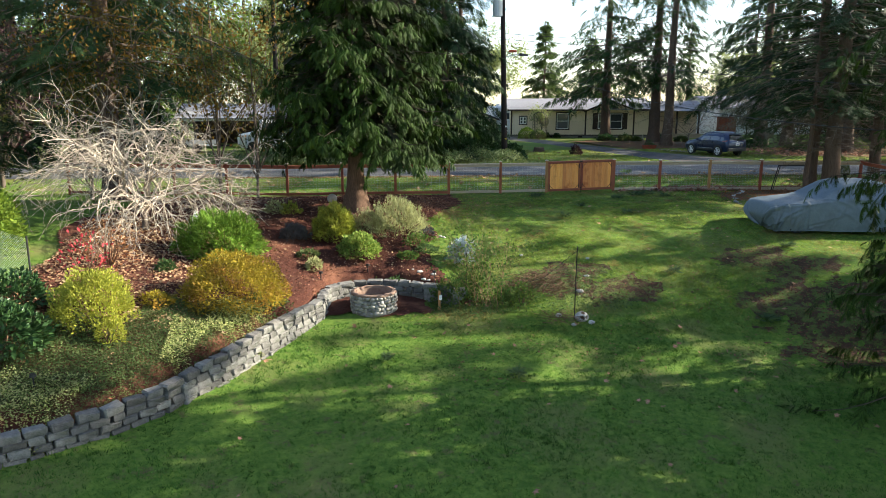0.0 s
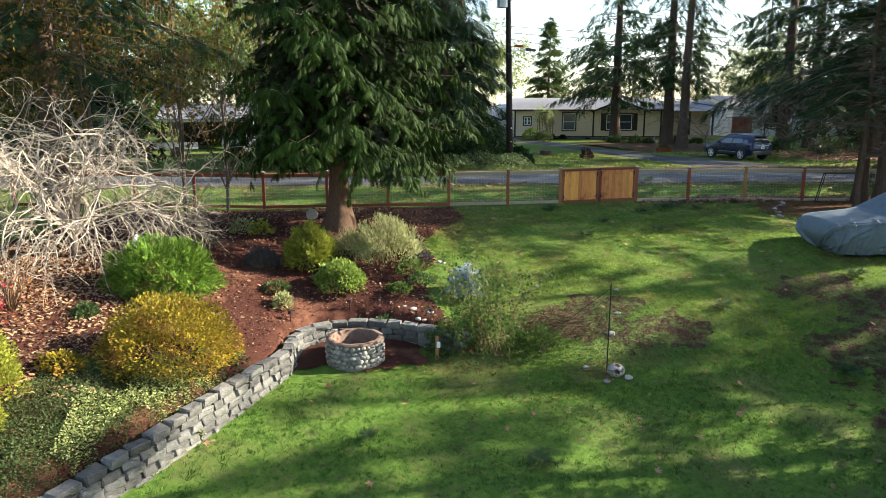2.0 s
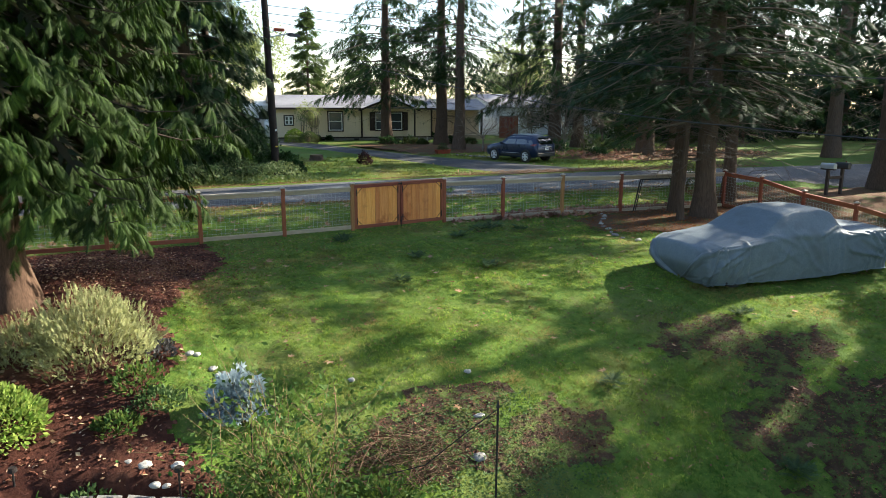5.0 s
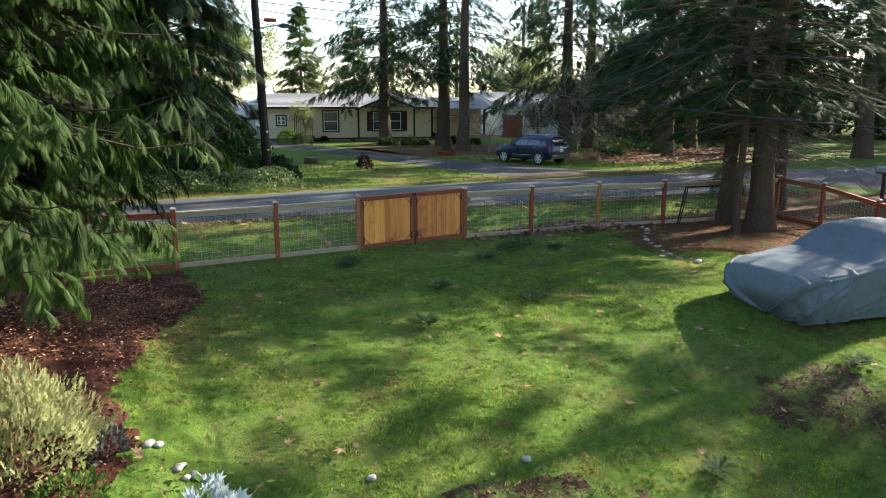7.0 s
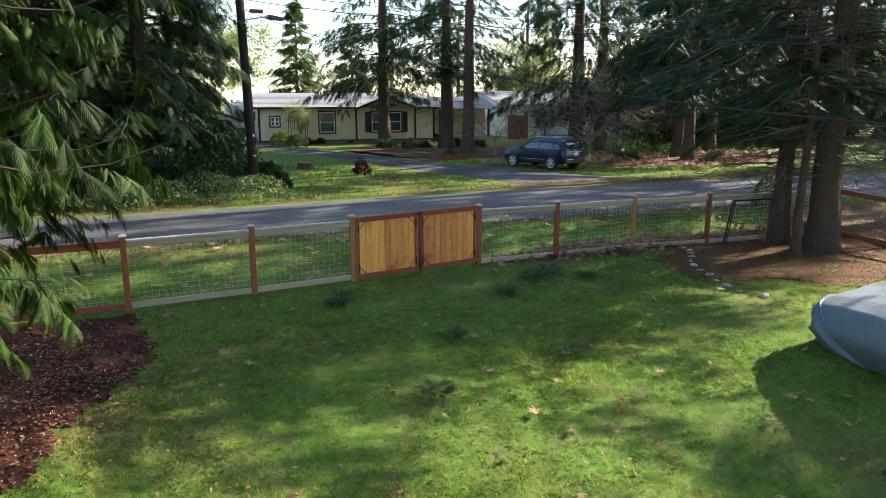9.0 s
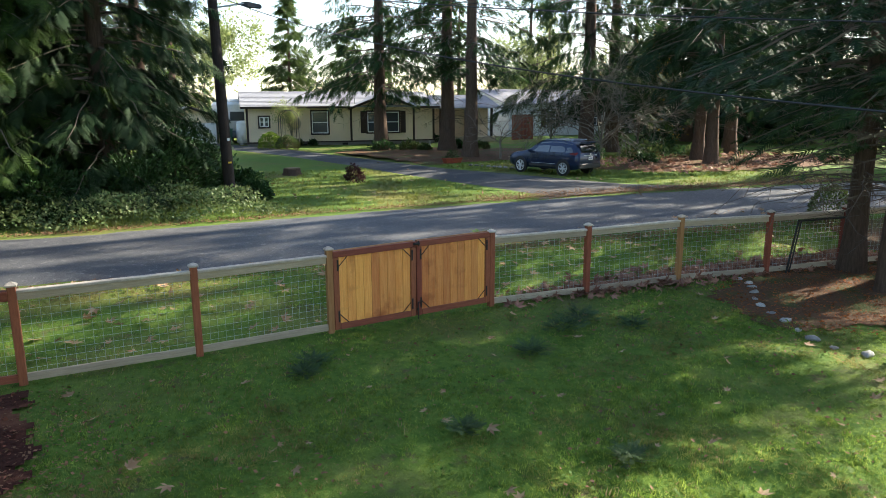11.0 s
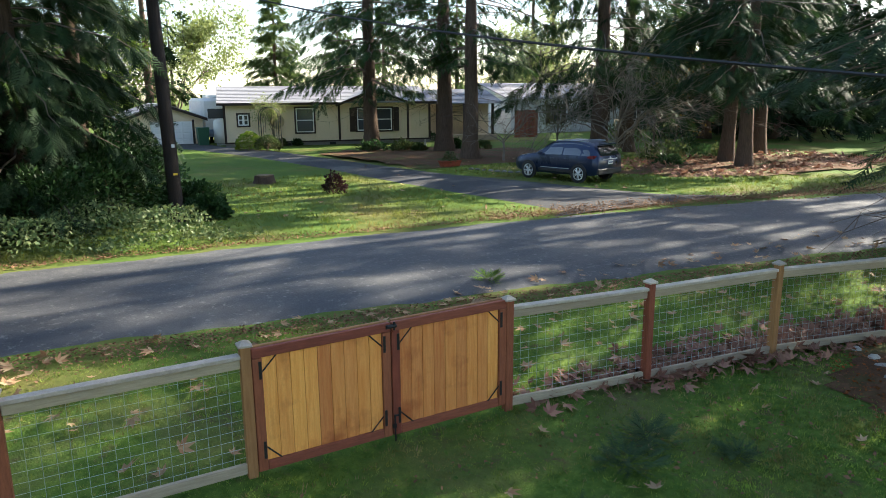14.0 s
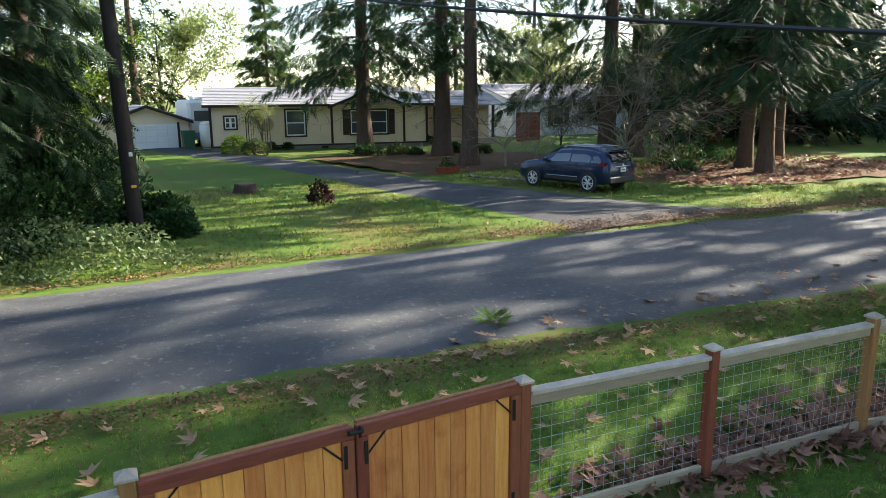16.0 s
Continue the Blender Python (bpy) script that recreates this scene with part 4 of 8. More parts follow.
# firs in front of the house across the road
conifer(12.2, 29.0, 20.0, 0.4, 3.4, 5.6, 190, 42, M["fir_leaf"], "tall fir with hanging green shoots", "fir_tree", NEEDLE, 0.38, 0.62, 7, hang=0.8, dense_to=10, power=0.5, bare=8)
conifer(14.95, 26.0, 21.0, 0.42, 4.2, 4.8, 140, 36, M["fir_leaf"], "tall dark-trunked fir before the house", "fir_tree", NEEDLE, 0.35, 0.62, 8, hang=0.7, dense_to=10, power=0.5, bare=14)
conifer(14.2, 22.2, 21.0, 0.35, 4.4, 4.4, 110, 30, M["fir_leaf"], "tall fir with a slightly leaning trunk", "fir_tree", NEEDLE, 0.35, 0.6, 9, hang=0.6, dense_to=10, power=0.5, bare=14, lean=(0.012, 0))
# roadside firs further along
conifer(22.6, 14.9, 28.0, 0.27, 3.4, 4.8, 170, 40, M["fir_in_shade"], "dark roadside fir with hanging shoots", "fir_tree", NEEDLE, 0.36, 0.75, 10, hang=0.7, dense_to=9, power=0.5, bare=14, lean=(0.03, 0))
conifer(21.6, 13.2, 26.0, 0.27, 3.4, 4.4, 160, 40, M["fir_in_shade"], "dark roadside fir with a stout trunk", "fir_tree", NEEDLE, 0.36, 0.75, 12, hang=0.7, dense_to=9, power=0.5, bare=14)
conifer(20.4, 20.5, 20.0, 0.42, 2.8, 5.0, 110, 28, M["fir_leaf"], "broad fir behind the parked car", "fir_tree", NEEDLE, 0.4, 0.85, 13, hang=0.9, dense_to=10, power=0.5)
conifer(23.5, 22.0, 19.0, 0.4, 2.6, 4.6, 90, 26, M["fir_in_shade"], "dark fir behind the parked car", "fir_tree", NEEDLE, 0.4, 0.85, 14, hang=0.9, dense_to=10, power=0.5)
conifer(28.0, 17.5, 25.0, 0.34, 2.8, 4.4, 80, 30, M["fir_in_shade"], "dark roadside fir in shade", "fir_tree", NEEDLE, 0.4, 0.9, 15, hang=0.8, dense_to=9, power=0.5)
conifer(31.0, 8.4, 27.0, 0.4, 2.4, 4.6, 40, 26, M["fir_in_shade"], "dark fir further along the road", "fir_tree", NEEDLE, 0.4, 0.9, 16, hang=0.8, dense_to=9, power=0.5)
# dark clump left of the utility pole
for i, (x, y, r, lf) in enumerate(((-3.3, 13.2, 3.6, "fir_in_shade"), (-6.2, 12.6, 3.6, "cedar_leaf"), (-4.6, 17.0, 4.2, "fir_in_shade"), (-9.4, 14.6, 3.8, "fir_in_shade"))):
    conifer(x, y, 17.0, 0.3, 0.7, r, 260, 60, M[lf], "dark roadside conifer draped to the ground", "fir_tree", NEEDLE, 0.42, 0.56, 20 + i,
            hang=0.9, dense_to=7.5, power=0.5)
conifer(-1.9, 16.5, 15.0, 0.25, 3.0, 2.8, 60, 20, M["fir_leaf"], "thin fir beside the utility pole", "fir_tree", NEEDLE, 0.35, 0.7, 26, hang=0.6, dense_to=9, power=0.5)
for i, (x, y) in enumerate(((-20.5, 13.0), (-25.5, 14.0), (-31.0, 13.0), (-37.0, 15.0), (-28.0, 19.0))):
    conifer(x, y, 16.0 + i % 3, 0.3, 1.0, 4.0, 120, 24, M["fir_in_shade"], "dark fir at the far side of the road", "fir_tree", HANG, 0.4, 1.0, 300 + i, hang=0.7, dense_to=9, power=0.5)
# dark fir behind the bare maple, thin yellow trees beside it
conifer(-16.4, -2.1, 18.0, 0.34, 4.0, 5.0, 230, 40, M["fir_leaf"], "dark fir behind the bare maple", "fir_tree", NEEDLE, 0.32, 0.55, 30, hang=0.5, dense_to=9, power=0.6, bare=10)
conifer(-22.5, -1.0, 17.0, 0.3, 1.5, 4.3, 120, 28, M["fir_in_shade"], "dark fir at the garden's corner", "fir_tree", NEEDLE, 0.3, 0.75, 31, hang=0.5, dense_to=9, power=0.6)
leafy(-13.3, -0.9, 8.5, 1.6, 2.0, M["amber_leaf"], "thin young tree with amber autumn leaves", seed=40, n=4200, size=0.12, r=0.05)
leafy(-12.0, -1.3, 6.5, 1.2, 1.3, M["dull_leaf"], "thin young tree with olive leaves", seed=41, n=2200, size=0.1, r=0.045)
leafy(-15.3, -2.4, 8.0, 1.5, 2.0, M["amber_leaf"], "thin tree with rusty leaves", seed=42, n=3800, size=0.11, r=0.05)
leafy(-17.8, 0.0, 5.5, 0.8, 2.0, M["dull_leaf"], "tall hedge-like shrub with olive leaves", seed=43, n=2600, size=0.13, r=0.06)
leafy(-21.8, 2.6, 6.6, 0.6, 2.6, M["dark_red_leaf"], "small purple-leaved tree in shade", seed=44, n=5200, size=0.13, r=0.08)
leafy(-24.0, 1.0, 6.0, 0.6, 2.4, M["dull_leaf"], "dense dark shrub by the road", seed=45, n=3000, size=0.16, r=0.08)

# distant woods: single trees, coarse but real
def woods():
    rnd = random.Random(9)
    k = 0
    spots = []
    for i in range(17):
        spots.append((-62 + i * 5.6 + rnd.uniform(-1.5, 1.5), 47 + rnd.uniform(0, 14)))
    for i in range(9):
        spots.append((38 + i * 4.5 + rnd.uniform(-1, 1), 48 - i * 5.0 + rnd.uniform(-2, 2)))
    for i in range(8):
        spots.append((-20 - i * 4.2 + rnd.uniform(-1, 1), 20 + rnd.uniform(-3, 9)))
    for i in range(2, 6):
        spots.append((34 + i * 5 + rnd.uniform(-1, 1), 2 - i * 3 + rnd.uniform(-2, 2)))
    for x, y in spots:
        gap = -6 < (x - 0.2 * y) < 24 and y > 40
        if gap:
            continue
        h = rnd.uniform(15, 22) if gap else rnd.uniform(15, 22)
        leaf = M[rnd.choice(["fir_in_sun", "fir_leaf", "fir_leaf"]) if y > 40 else rnd.choice(["fir_in_shade", "fir_leaf"])]
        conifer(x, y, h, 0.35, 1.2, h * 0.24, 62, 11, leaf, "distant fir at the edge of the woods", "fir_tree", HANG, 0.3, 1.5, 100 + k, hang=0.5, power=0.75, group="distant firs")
        k += 1
    for i in (0, 1, 2, 7, 9):
        x, y = -34 + i * 9.5 + rnd.uniform(-2, 2), 43 + rnd.uniform(-1, 6)
        leafy(x, y, rnd.uniform(8, 11), 1.8, 3.4, M[rnd.choice(["pale_leaf", "lime_leaf"])], "distant pale-leaved tree behind the houses", seed=200 + i, n=1900, size=0.32, r=0.16, group="distant broadleaf trees")


woods()
# the backlit look of these trees is put into their light leaf colours
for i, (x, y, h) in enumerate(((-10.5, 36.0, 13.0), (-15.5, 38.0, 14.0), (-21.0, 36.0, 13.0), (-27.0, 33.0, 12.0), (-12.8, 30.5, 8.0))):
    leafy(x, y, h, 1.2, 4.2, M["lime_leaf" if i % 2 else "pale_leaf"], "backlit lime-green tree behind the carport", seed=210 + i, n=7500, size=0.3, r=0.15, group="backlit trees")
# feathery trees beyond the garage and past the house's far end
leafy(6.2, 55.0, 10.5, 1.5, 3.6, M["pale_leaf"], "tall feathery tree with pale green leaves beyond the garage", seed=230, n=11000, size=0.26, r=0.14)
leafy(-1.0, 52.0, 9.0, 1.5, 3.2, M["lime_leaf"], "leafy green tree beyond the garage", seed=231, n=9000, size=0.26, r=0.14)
conifer(13.2, 50.0, 12.0, 0.2, 0.6, 3.0, 170, 34, M["fir_in_sun"], "slim fir standing behind the tan house", "fir_tree", NEEDLE, 0.25, 0.9, 250, hang=0.5, power=0.8, group="distant firs")
conifer(19.5, 53.0, 11.0, 0.2, 0.6, 3.0, 150, 30, M["fir_in_sun"], "low sunlit fir behind the tan house", "fir_tree", NEEDLE, 0.25, 0.9, 251, hang=0.5, power=0.8, group="distant firs")
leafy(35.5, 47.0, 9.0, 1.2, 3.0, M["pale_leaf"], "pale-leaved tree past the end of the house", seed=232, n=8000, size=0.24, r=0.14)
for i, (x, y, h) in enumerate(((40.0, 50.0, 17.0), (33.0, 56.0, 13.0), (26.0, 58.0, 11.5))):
    conifer(x, y, h, 0.3, 0.8, 3.0, 110, 20, M["fir_in_sun"], "sunlit fir past the end of the house", "fir_tree", HANG, 0.3, 0.9, 240 + i, hang=0.6, power=0.8, group="distant firs")
# firs added down the road to shade it, sparse enough to let streaks of sun through, and a dark stand beyond the
# clearing
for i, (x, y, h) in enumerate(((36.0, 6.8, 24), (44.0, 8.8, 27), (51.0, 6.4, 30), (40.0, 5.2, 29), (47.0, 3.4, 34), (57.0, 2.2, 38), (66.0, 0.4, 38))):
    conifer(x, y, h, 0.34, 3.6, 3.4 if h < 29 else 5.0, 48, 36, M["fir_in_shade"], "tall fir added down the road to shade it", "fir_tree", NEEDLE, 0.35, 1.0, 75 + i, hang=0.5, power=0.6, group="road firs")
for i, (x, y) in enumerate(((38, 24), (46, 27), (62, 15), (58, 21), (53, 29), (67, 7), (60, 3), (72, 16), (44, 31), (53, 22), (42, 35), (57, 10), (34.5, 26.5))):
    conifer(x, y, 17 + (i * 7) % 5, 0.36, 1.0, 5.2, 170, 20, M["fir_in_shade"], "dark fir beyond the grassy clearing", "fir_tree", HANG, 0.32, 1.4, 85 + i, hang=0.6, power=0.6, group="clearing firs")


# added only for the shade it throws along the verge and road
conifer(42.0, 4.4, 36.0, 0.5, 5.0, 7.0, 95, 34, M["fir_in_shade"], "huge fir added by the bend to shade the verge", "fir_tree", NEEDLE, 0.35, 1.1, 95, hang=0.5, power=0.45, group="road firs")


def wood_edge(n, t0, t1, top0, leaf, label, seed):
    """Undergrowth and low boughs that close the view behind the houses."""
    rng = np.random.default_rng(seed)
    t = t0 + (t1 - t0) * rng.random(n)
    a = np.interp(t, [0, 0.55, 0.8, 1], [-75, 45, 66, 60])
    b = np.interp(t, [0, 0.55, 0.8, 1], [52, 60, 34, -16])
    x, y = a + rng.normal(0, 1.6, n), b + rng.normal(0, 1.8, n)
    top = top0 + 1.6 * np.sin(t * 61) + 1.2 * np.sin(t * 143 + 1) + 0.8 * np.sin(t * 377)
    z = 0.5 + top * rng.random(n) ** 0.8
    v, f = scatter(HANG, np.stack([x, y, z], 1), rng.normal(0, 1, (n, 3)) + [0, -0.3, -0.5], rng.normal(0, 0.7, (n, 3)) + [0, 0, 1], rng.uniform(0.7, 1.5, n))
    tagged(array_part("wood_edge", v, f, leaf), label, "woods", kind="stuff")


wood_edge(4000, 0.0, 0.55, 3.0, M["fir_in_sun"], "mixed green undergrowth at the edge of the woods", 31)
wood_edge(7000, 0.55, 1.0, 6.5, M["fir_in_shade"], "dark undergrowth at the far side of the clearing", 32)
# unseen firs added beyond the side road, sunward, to shade the yard
for i, (x, y, h, base, limbs) in enumerate(((16.0, -10.4, 10.5, 1.0, 84), (17.5, -12.9, 17, 1.0, 60), (16.0, -17.0, 16, 1.0, 110), (23.0, -14.8, 20, 3.0, 130),
                                             (19.0, -7.2, 14, 2.5, 32), (26.5, -10.0, 20, 4.0, 40))):
    conifer(x, y, h, 0.34, base, 3.4, limbs, 34, M["fir_in_shade"], "unseen tall fir added to shade the yard", "fir_tree", NEEDLE, 0.35, 0.95, 60 + i, hang=0.5, power=0.6, group="side road firs")

# ---- planting bed and yard ----
def shrub(name, x, y, rx, ry, h, leaf, n, size, label, category="shrub", template=None, seed=0, lift=0.0, stems=9, shell=0.55, upright=0.3, stem_mat=None, rough=0.22, group="", z=None):
    """A rounded shrub: woody stems and a crown of separate leaves with an uneven outline."""
    rng = np.random.default_rng(seed + 500)
    z = gz(x, y) if z is None else z
    ob = group_at(name, x, y, z, label, category, group)
    d = rng.normal(0, 1, (n, 3))
    d[:, 2] = np.abs(d[:, 2]) * 1.0 - 0.25
    d /= np.linalg.norm(d, axis=1, keepdims=True)
    lump = 1 + rough * (np.sin(d[:, 0] * 5 + seed) * np.cos(d[:, 1] * 6 + seed * 2) + 0.6 * np.sin(d[:, 2] * 9 + d[:, 0] * 7 + seed))
    r = (shell + (1 - shell) * rng.random(n) ** 0.5) * lump
    pos = d * r[:, None] * np.array([rx, ry, h - lift]) * np.array([1, 1, 0.78]) + np.array([0, 0, lift + (h - lift) * 0.24])
    pos[:, 2] = np.maximum(pos[:, 2], 0.02)
    along = d + rng.normal(0, 0.55, (n, 3)) + np.array([0, 0, upright])
    v, f = scatter(LEAF if template is None else template, pos, along, rng.normal(0, 0.6, (n, 3)) + np.array([0, 0, 1.0]), size * rng.uniform(0.6, 1.3, n))
    array_part("foliage", v, f, leaf, ob)
    out = []
    for i in range(stems):
        a = rng.uniform(0, 6.28)
        e = np.array([math.cos(a) * rx * 0.6, math.sin(a) * ry * 0.6, h * rng.uniform(0.5, 0.85)])
        b = np.array([math.cos(a) * rx * 0.1, math.sin(a) * ry * 0.1, -0.04])
        m = (e + b) / 2 + rng.normal(0, 0.05, 3)
        out.append((np.array([b, m, e]), np.array([0.014, 0.009, 0.003])))
    v, f = tubes(out, 4)
    tagged(array_part("stemwork", v, f, stem_mat or M["brown_twig"], ob), kind="stuff")
    return ob


M["sp_gold"] = foliage("golden_spirea_leaf", (0.33, 0.24, 0.022), (0.21, 0.18, 0.026), 0.4, patch=(0.26, 0.14, 0.03), patch_scale=2.2, patch_at=(0.52, 0.7), clump=0.4, clump_scale=7.0)
M["mound_green"] = foliage("bright_green_conifer_leaf", (0.06, 0.14, 0.018), (0.16, 0.25, 0.03), 0.25, clump=0.45, clump_scale=6.0)
M["ygreen"] = foliage("yellow_green_leaf", (0.4, 0.4, 0.055), (0.22, 0.25, 0.04), 0.4)
M["dwarf_gold"] = foliage("golden_dwarf_conifer", (0.36, 0.35, 0.055), (0.15, 0.2, 0.03), 0.3, clump=0.4)
M["sm_green"] = foliage("pale_edged_green_leaf", (0.12, 0.21, 0.035), (0.28, 0.34, 0.08), 0.35, clump=0.35)
M["wispy"] = foliage("grey_green_heather", (0.4, 0.43, 0.2), (0.26, 0.25, 0.12), 0.45)
M["laven"] = foliage("grey_lavender", (0.105, 0.1, 0.1), (0.075, 0.075, 0.07), 0.25)
M["blue_grey"] = foliage("silver_blue_leaf", (0.46, 0.53, 0.55), (0.3, 0.37, 0.38), 0.25)
M["red_leaf"] = foliage("scarlet_leaf", (0.5, 0.07, 0.08), (0.36, 0.04, 0.05), 0.4)
M["orange_leaf"] = foliage("orange_autumn_leaf", (0.33, 0.1, 0.03), (0.22, 0.09, 0.03), 0.4)
M["rust_leaf"] = foliage("pale_rust_leaf", (0.36, 0.17, 0.06), (0.26, 0.1, 0.045), 0.4)
M["rhodo"] = foliage("dark_glossy_leaf", (0.025, 0.06, 0.02), (0.045, 0.09, 0.028), 0.2, rough=0.35)
M["cane"] = surface("tan_rose_cane", (0.26, 0.17, 0.08), (0.13, 0.09, 0.045), 8, 0.8, 0.3, 60)
M["rose"] = foliage("rose_leaf", (0.04, 0.1, 0.022), (0.12, 0.16, 0.035), 0.4)
M["cover_dark"] = foliage("creeping_groundcover", (0.06, 0.1, 0.035), (0.1, 0.125, 0.04), 0.3, patch=(0.1, 0.06, 0.03), patch_scale=1.2, patch_at=(0.55, 0.75))
M["varieg"] = foliage("variegated_groundcover", (0.45, 0.44, 0.2), (0.17, 0.24, 0.06), 0.4)
M["weed"] = foliage("dark_weed_leaf", (0.05, 0.1, 0.03), (0.085, 0.13, 0.045), 0.3)
M["sprig"] = foliage("fallen_fir_sprig", (0.035, 0.075, 0.028), (0.075, 0.12, 0.05), 0.3)
M["ivy"] = foliage("ivy_leaf", (0.07, 0.12, 0.04), (0.17, 0.2, 0.08), 0.3, rough=0.4)

shrub("spirea_bush", -11.35, -12.0, 1.02, 0.85, 1.12, M["sp_gold"], 15000, 0.05, "golden spirea with small yellow and bronze leaves", seed=1, rough=0.1)
shrub("green_bush", -12.0, -9.45, 0.98, 0.85, 1.05, M["mound_green"], 7600, 0.12, "bright green mounded evergreen bush", seed=2, rough=0.12, template=NEEDLE)
shrub("yellow_green_bush", -13.55, -13.45, 0.66, 0.6, 0.95, M["ygreen"], 7500, 0.05, "fine-leaved yellow-green mounded bush", seed=3, rough=0.12, upright=0.8)
shrub("yellow_green_bush", -13.15, -13.95, 0.25, 0.22, 0.52, M["ygreen"], 1000, 0.05, "small yellow-green bush with rusty base", seed=4, upright=0.7)
shrub("dwarf_conifer", -9.4, -7.1, 0.53, 0.5, 0.92, M["dwarf_gold"], 4600, 0.12, "golden upright dwarf conifer in the mulch", seed=5, rough=0.1, template=NEEDLE, upright=0.9)
shrub("dwarf_shrub", -8.75, -8.02, 0.5, 0.45, 0.62, M["sm_green"], 3000, 0.075, "low green shrub with pale-edged leaves", seed=6, rough=0.12, upright=0.6)
shrub("heather_bush", -7.65, -6.95, 0.75, 0.6, 1.0, M["wispy"], 4200, 0.1, "wispy grey-green heather turning brown", seed=7, upright=1.2, rough=0.2, template=HANG)
shrub("heather_bush", -8.45, -6.6, 0.5, 0.4, 0.62, M["wispy"], 1700, 0.09, "low grey-brown heather beside the cedar", seed=8, upright=1.2, template=HANG)
shrub("lavender_clump", -10.45, -7.3, 0.35, 0.26, 0.4, M["laven"], 1700, 0.09, "grey clipped lavender clump", seed=9, upright=1.2, template=HANG, rough=0.08)
shrub("silver_shrub", -6.12, -8.35, 0.3, 0.27, 0.58, M["blue_grey"], 1300, 0.1, "silvery blue dusty miller", seed=10, rough=0.15, template=LOBED)
shrub("scarlet_shrub", -14.25, -11.6, 0.45, 0.4, 0.78, M["red_leaf"], 110, 0.09, "sparse shrub with scarlet autumn leaves", seed=11, rough=0.3)
shrub("orange_shrub", -14.0, -11.0, 0.62, 0.5, 0.95, M["rust_leaf"], 480, 0.048, "twiggy shrub with orange-brown leaves", seed=12, rough=0.3, stems=22)
shrub("rhododendron", -14.65, -14.45, 0.65, 0.55, 0.85, M["rhodo"], 1700, 0.12, "dark glossy rhododendron", seed=13, rough=0.15)["label"] = "dark glossy rhododendron beside the mulch path"
shrub("rhododendron", -14.9, -13.2, 0.5, 0.5, 0.6, M["rhodo"], 1100, 0.11, "low dark evergreen shrub behind a rhododendron", seed=14, rough=0.15)
shrub("lime_shrub", -16.35, -11.0, 0.7, 0.7, 1.45, M["lime_leaf"], 3600, 0.1, "tall lime-green shrub beyond the wire netting", seed=15, rough=0.15)
shrub("lime_shrub", -17.4, -9.0, 0.9, 0.9, 0.9, M["lime_leaf"], 3000, 0.12, "low lime-green shrub beyond the wire netting", seed=16, rough=0.2)
for i, (x, y, r, h, mt, lb) in enumerate(((-10.05, -8.3, 0.26, 0.2, "cover_dark", "low grey-green tuft in the mulch"), (-10.65, -5.25, 0.28, 0.36, "dwarf_gold", "small yellow-green seedling shrub"),
                                          (-11.85, -6.3, 0.35, 0.25, "cover_dark", "low dark tuft in the mulch"), (-11.1, -5.2, 0.3, 0.4, "wispy", "small wispy brown heather"),
                                          (-12.9, -10.9, 0.18, 0.22, "weed", "small green seedling in the mulch"), (-12.0, -10.95, 0.2, 0.2, "weed", "low green tuft in the mulch"),
                                          (-9.9, -8.9, 0.2, 0.3, "wispy", "small dry tuft in the mulch"), (-7.5, -8.3, 0.25, 0.16, "rose", "low green tuft at the bed's edge"),
                                          (-7.0, -8.0, 0.3, 0.2, "weed", "dark weeds at the bed's edge"), (-12.3, -5.4, 0.45, 0.5, "wispy", "dry brown perennial clump"),
                                          (-6.9, -6.8, 0.28, 0.22, "laven", "grey tussock by the white stones"), (-7.2, -7.6, 0.35, 0.32, "rose", "leafy perennial clump by the mulch"),
                                          (-7.9, -9.0, 0.22, 0.14, "weed", "green weeds on the wall's top"))):
    shrub("tuft", x, y, r, r, h, M[mt], 420, 0.07, lb, "plant", seed=30 + i, upright=0.9, stems=3)
shrub("yellow_flower_clump", -12.7, -12.6, 0.32, 0.24, 0.26, M["sp_gold"], 700, 0.06, "clump of bright yellow leaves in the bed", "plant", seed=50)

def rose_bush():
    rng = np.random.default_rng(77)
    x, y = -5.85, -10.25
    z = gz(x, y)
    ob = group_at("rose_bush", x, y, z, "leggy rose bush with sparse yellow-green leaves", "shrub")
    out = []
    for i in range(30):
        a = rng.uniform(0, 6.28)
        d = np.array([math.cos(a) * 0.32, math.sin(a) * 0.28, 1.0])
        grow(rng, np.array([rng.normal(0, 0.3), rng.normal(0, 0.15), -0.05]), d, rng.uniform(0.8, 1.6), 0.008, 1, 0.02, out, 0.7, 3)
    v, f = tubes(out, 4)
    tagged(array_part("stemwork", v, f, M["cane"], ob), kind="stuff")
    ends = np.concatenate([p[0][1:] for p in out])
    n = 2000
    pos = ends[rng.integers(0, len(ends), n)] + rng.normal(0, 0.07, (n, 3))
    pos[:, 2] = np.maximum(pos[:, 2], 0.02)
    v, f = scatter(LEAF, pos, rng.normal(0, 1, (n, 3)), rng.normal(0, 0.6, (n, 3)) + [0, 0, 1], rng.uniform(0.05, 0.1, n))
    array_part("foliage", v, f, M["rose"], ob)


rose_bush()
shrub("rose_bush", -6.6, -9.95, 0.5, 0.35, 0.55, M["rose"], 1100, 0.07, "low leafy rose at the wall's end", seed=61, rough=0.3)
shrub("rose_bush", -5.0, -10.35, 0.5, 0.35, 0.45, M["rose"], 800, 0.07, "low tangled rose with yellowing leaves", seed=62, rough=0.3)
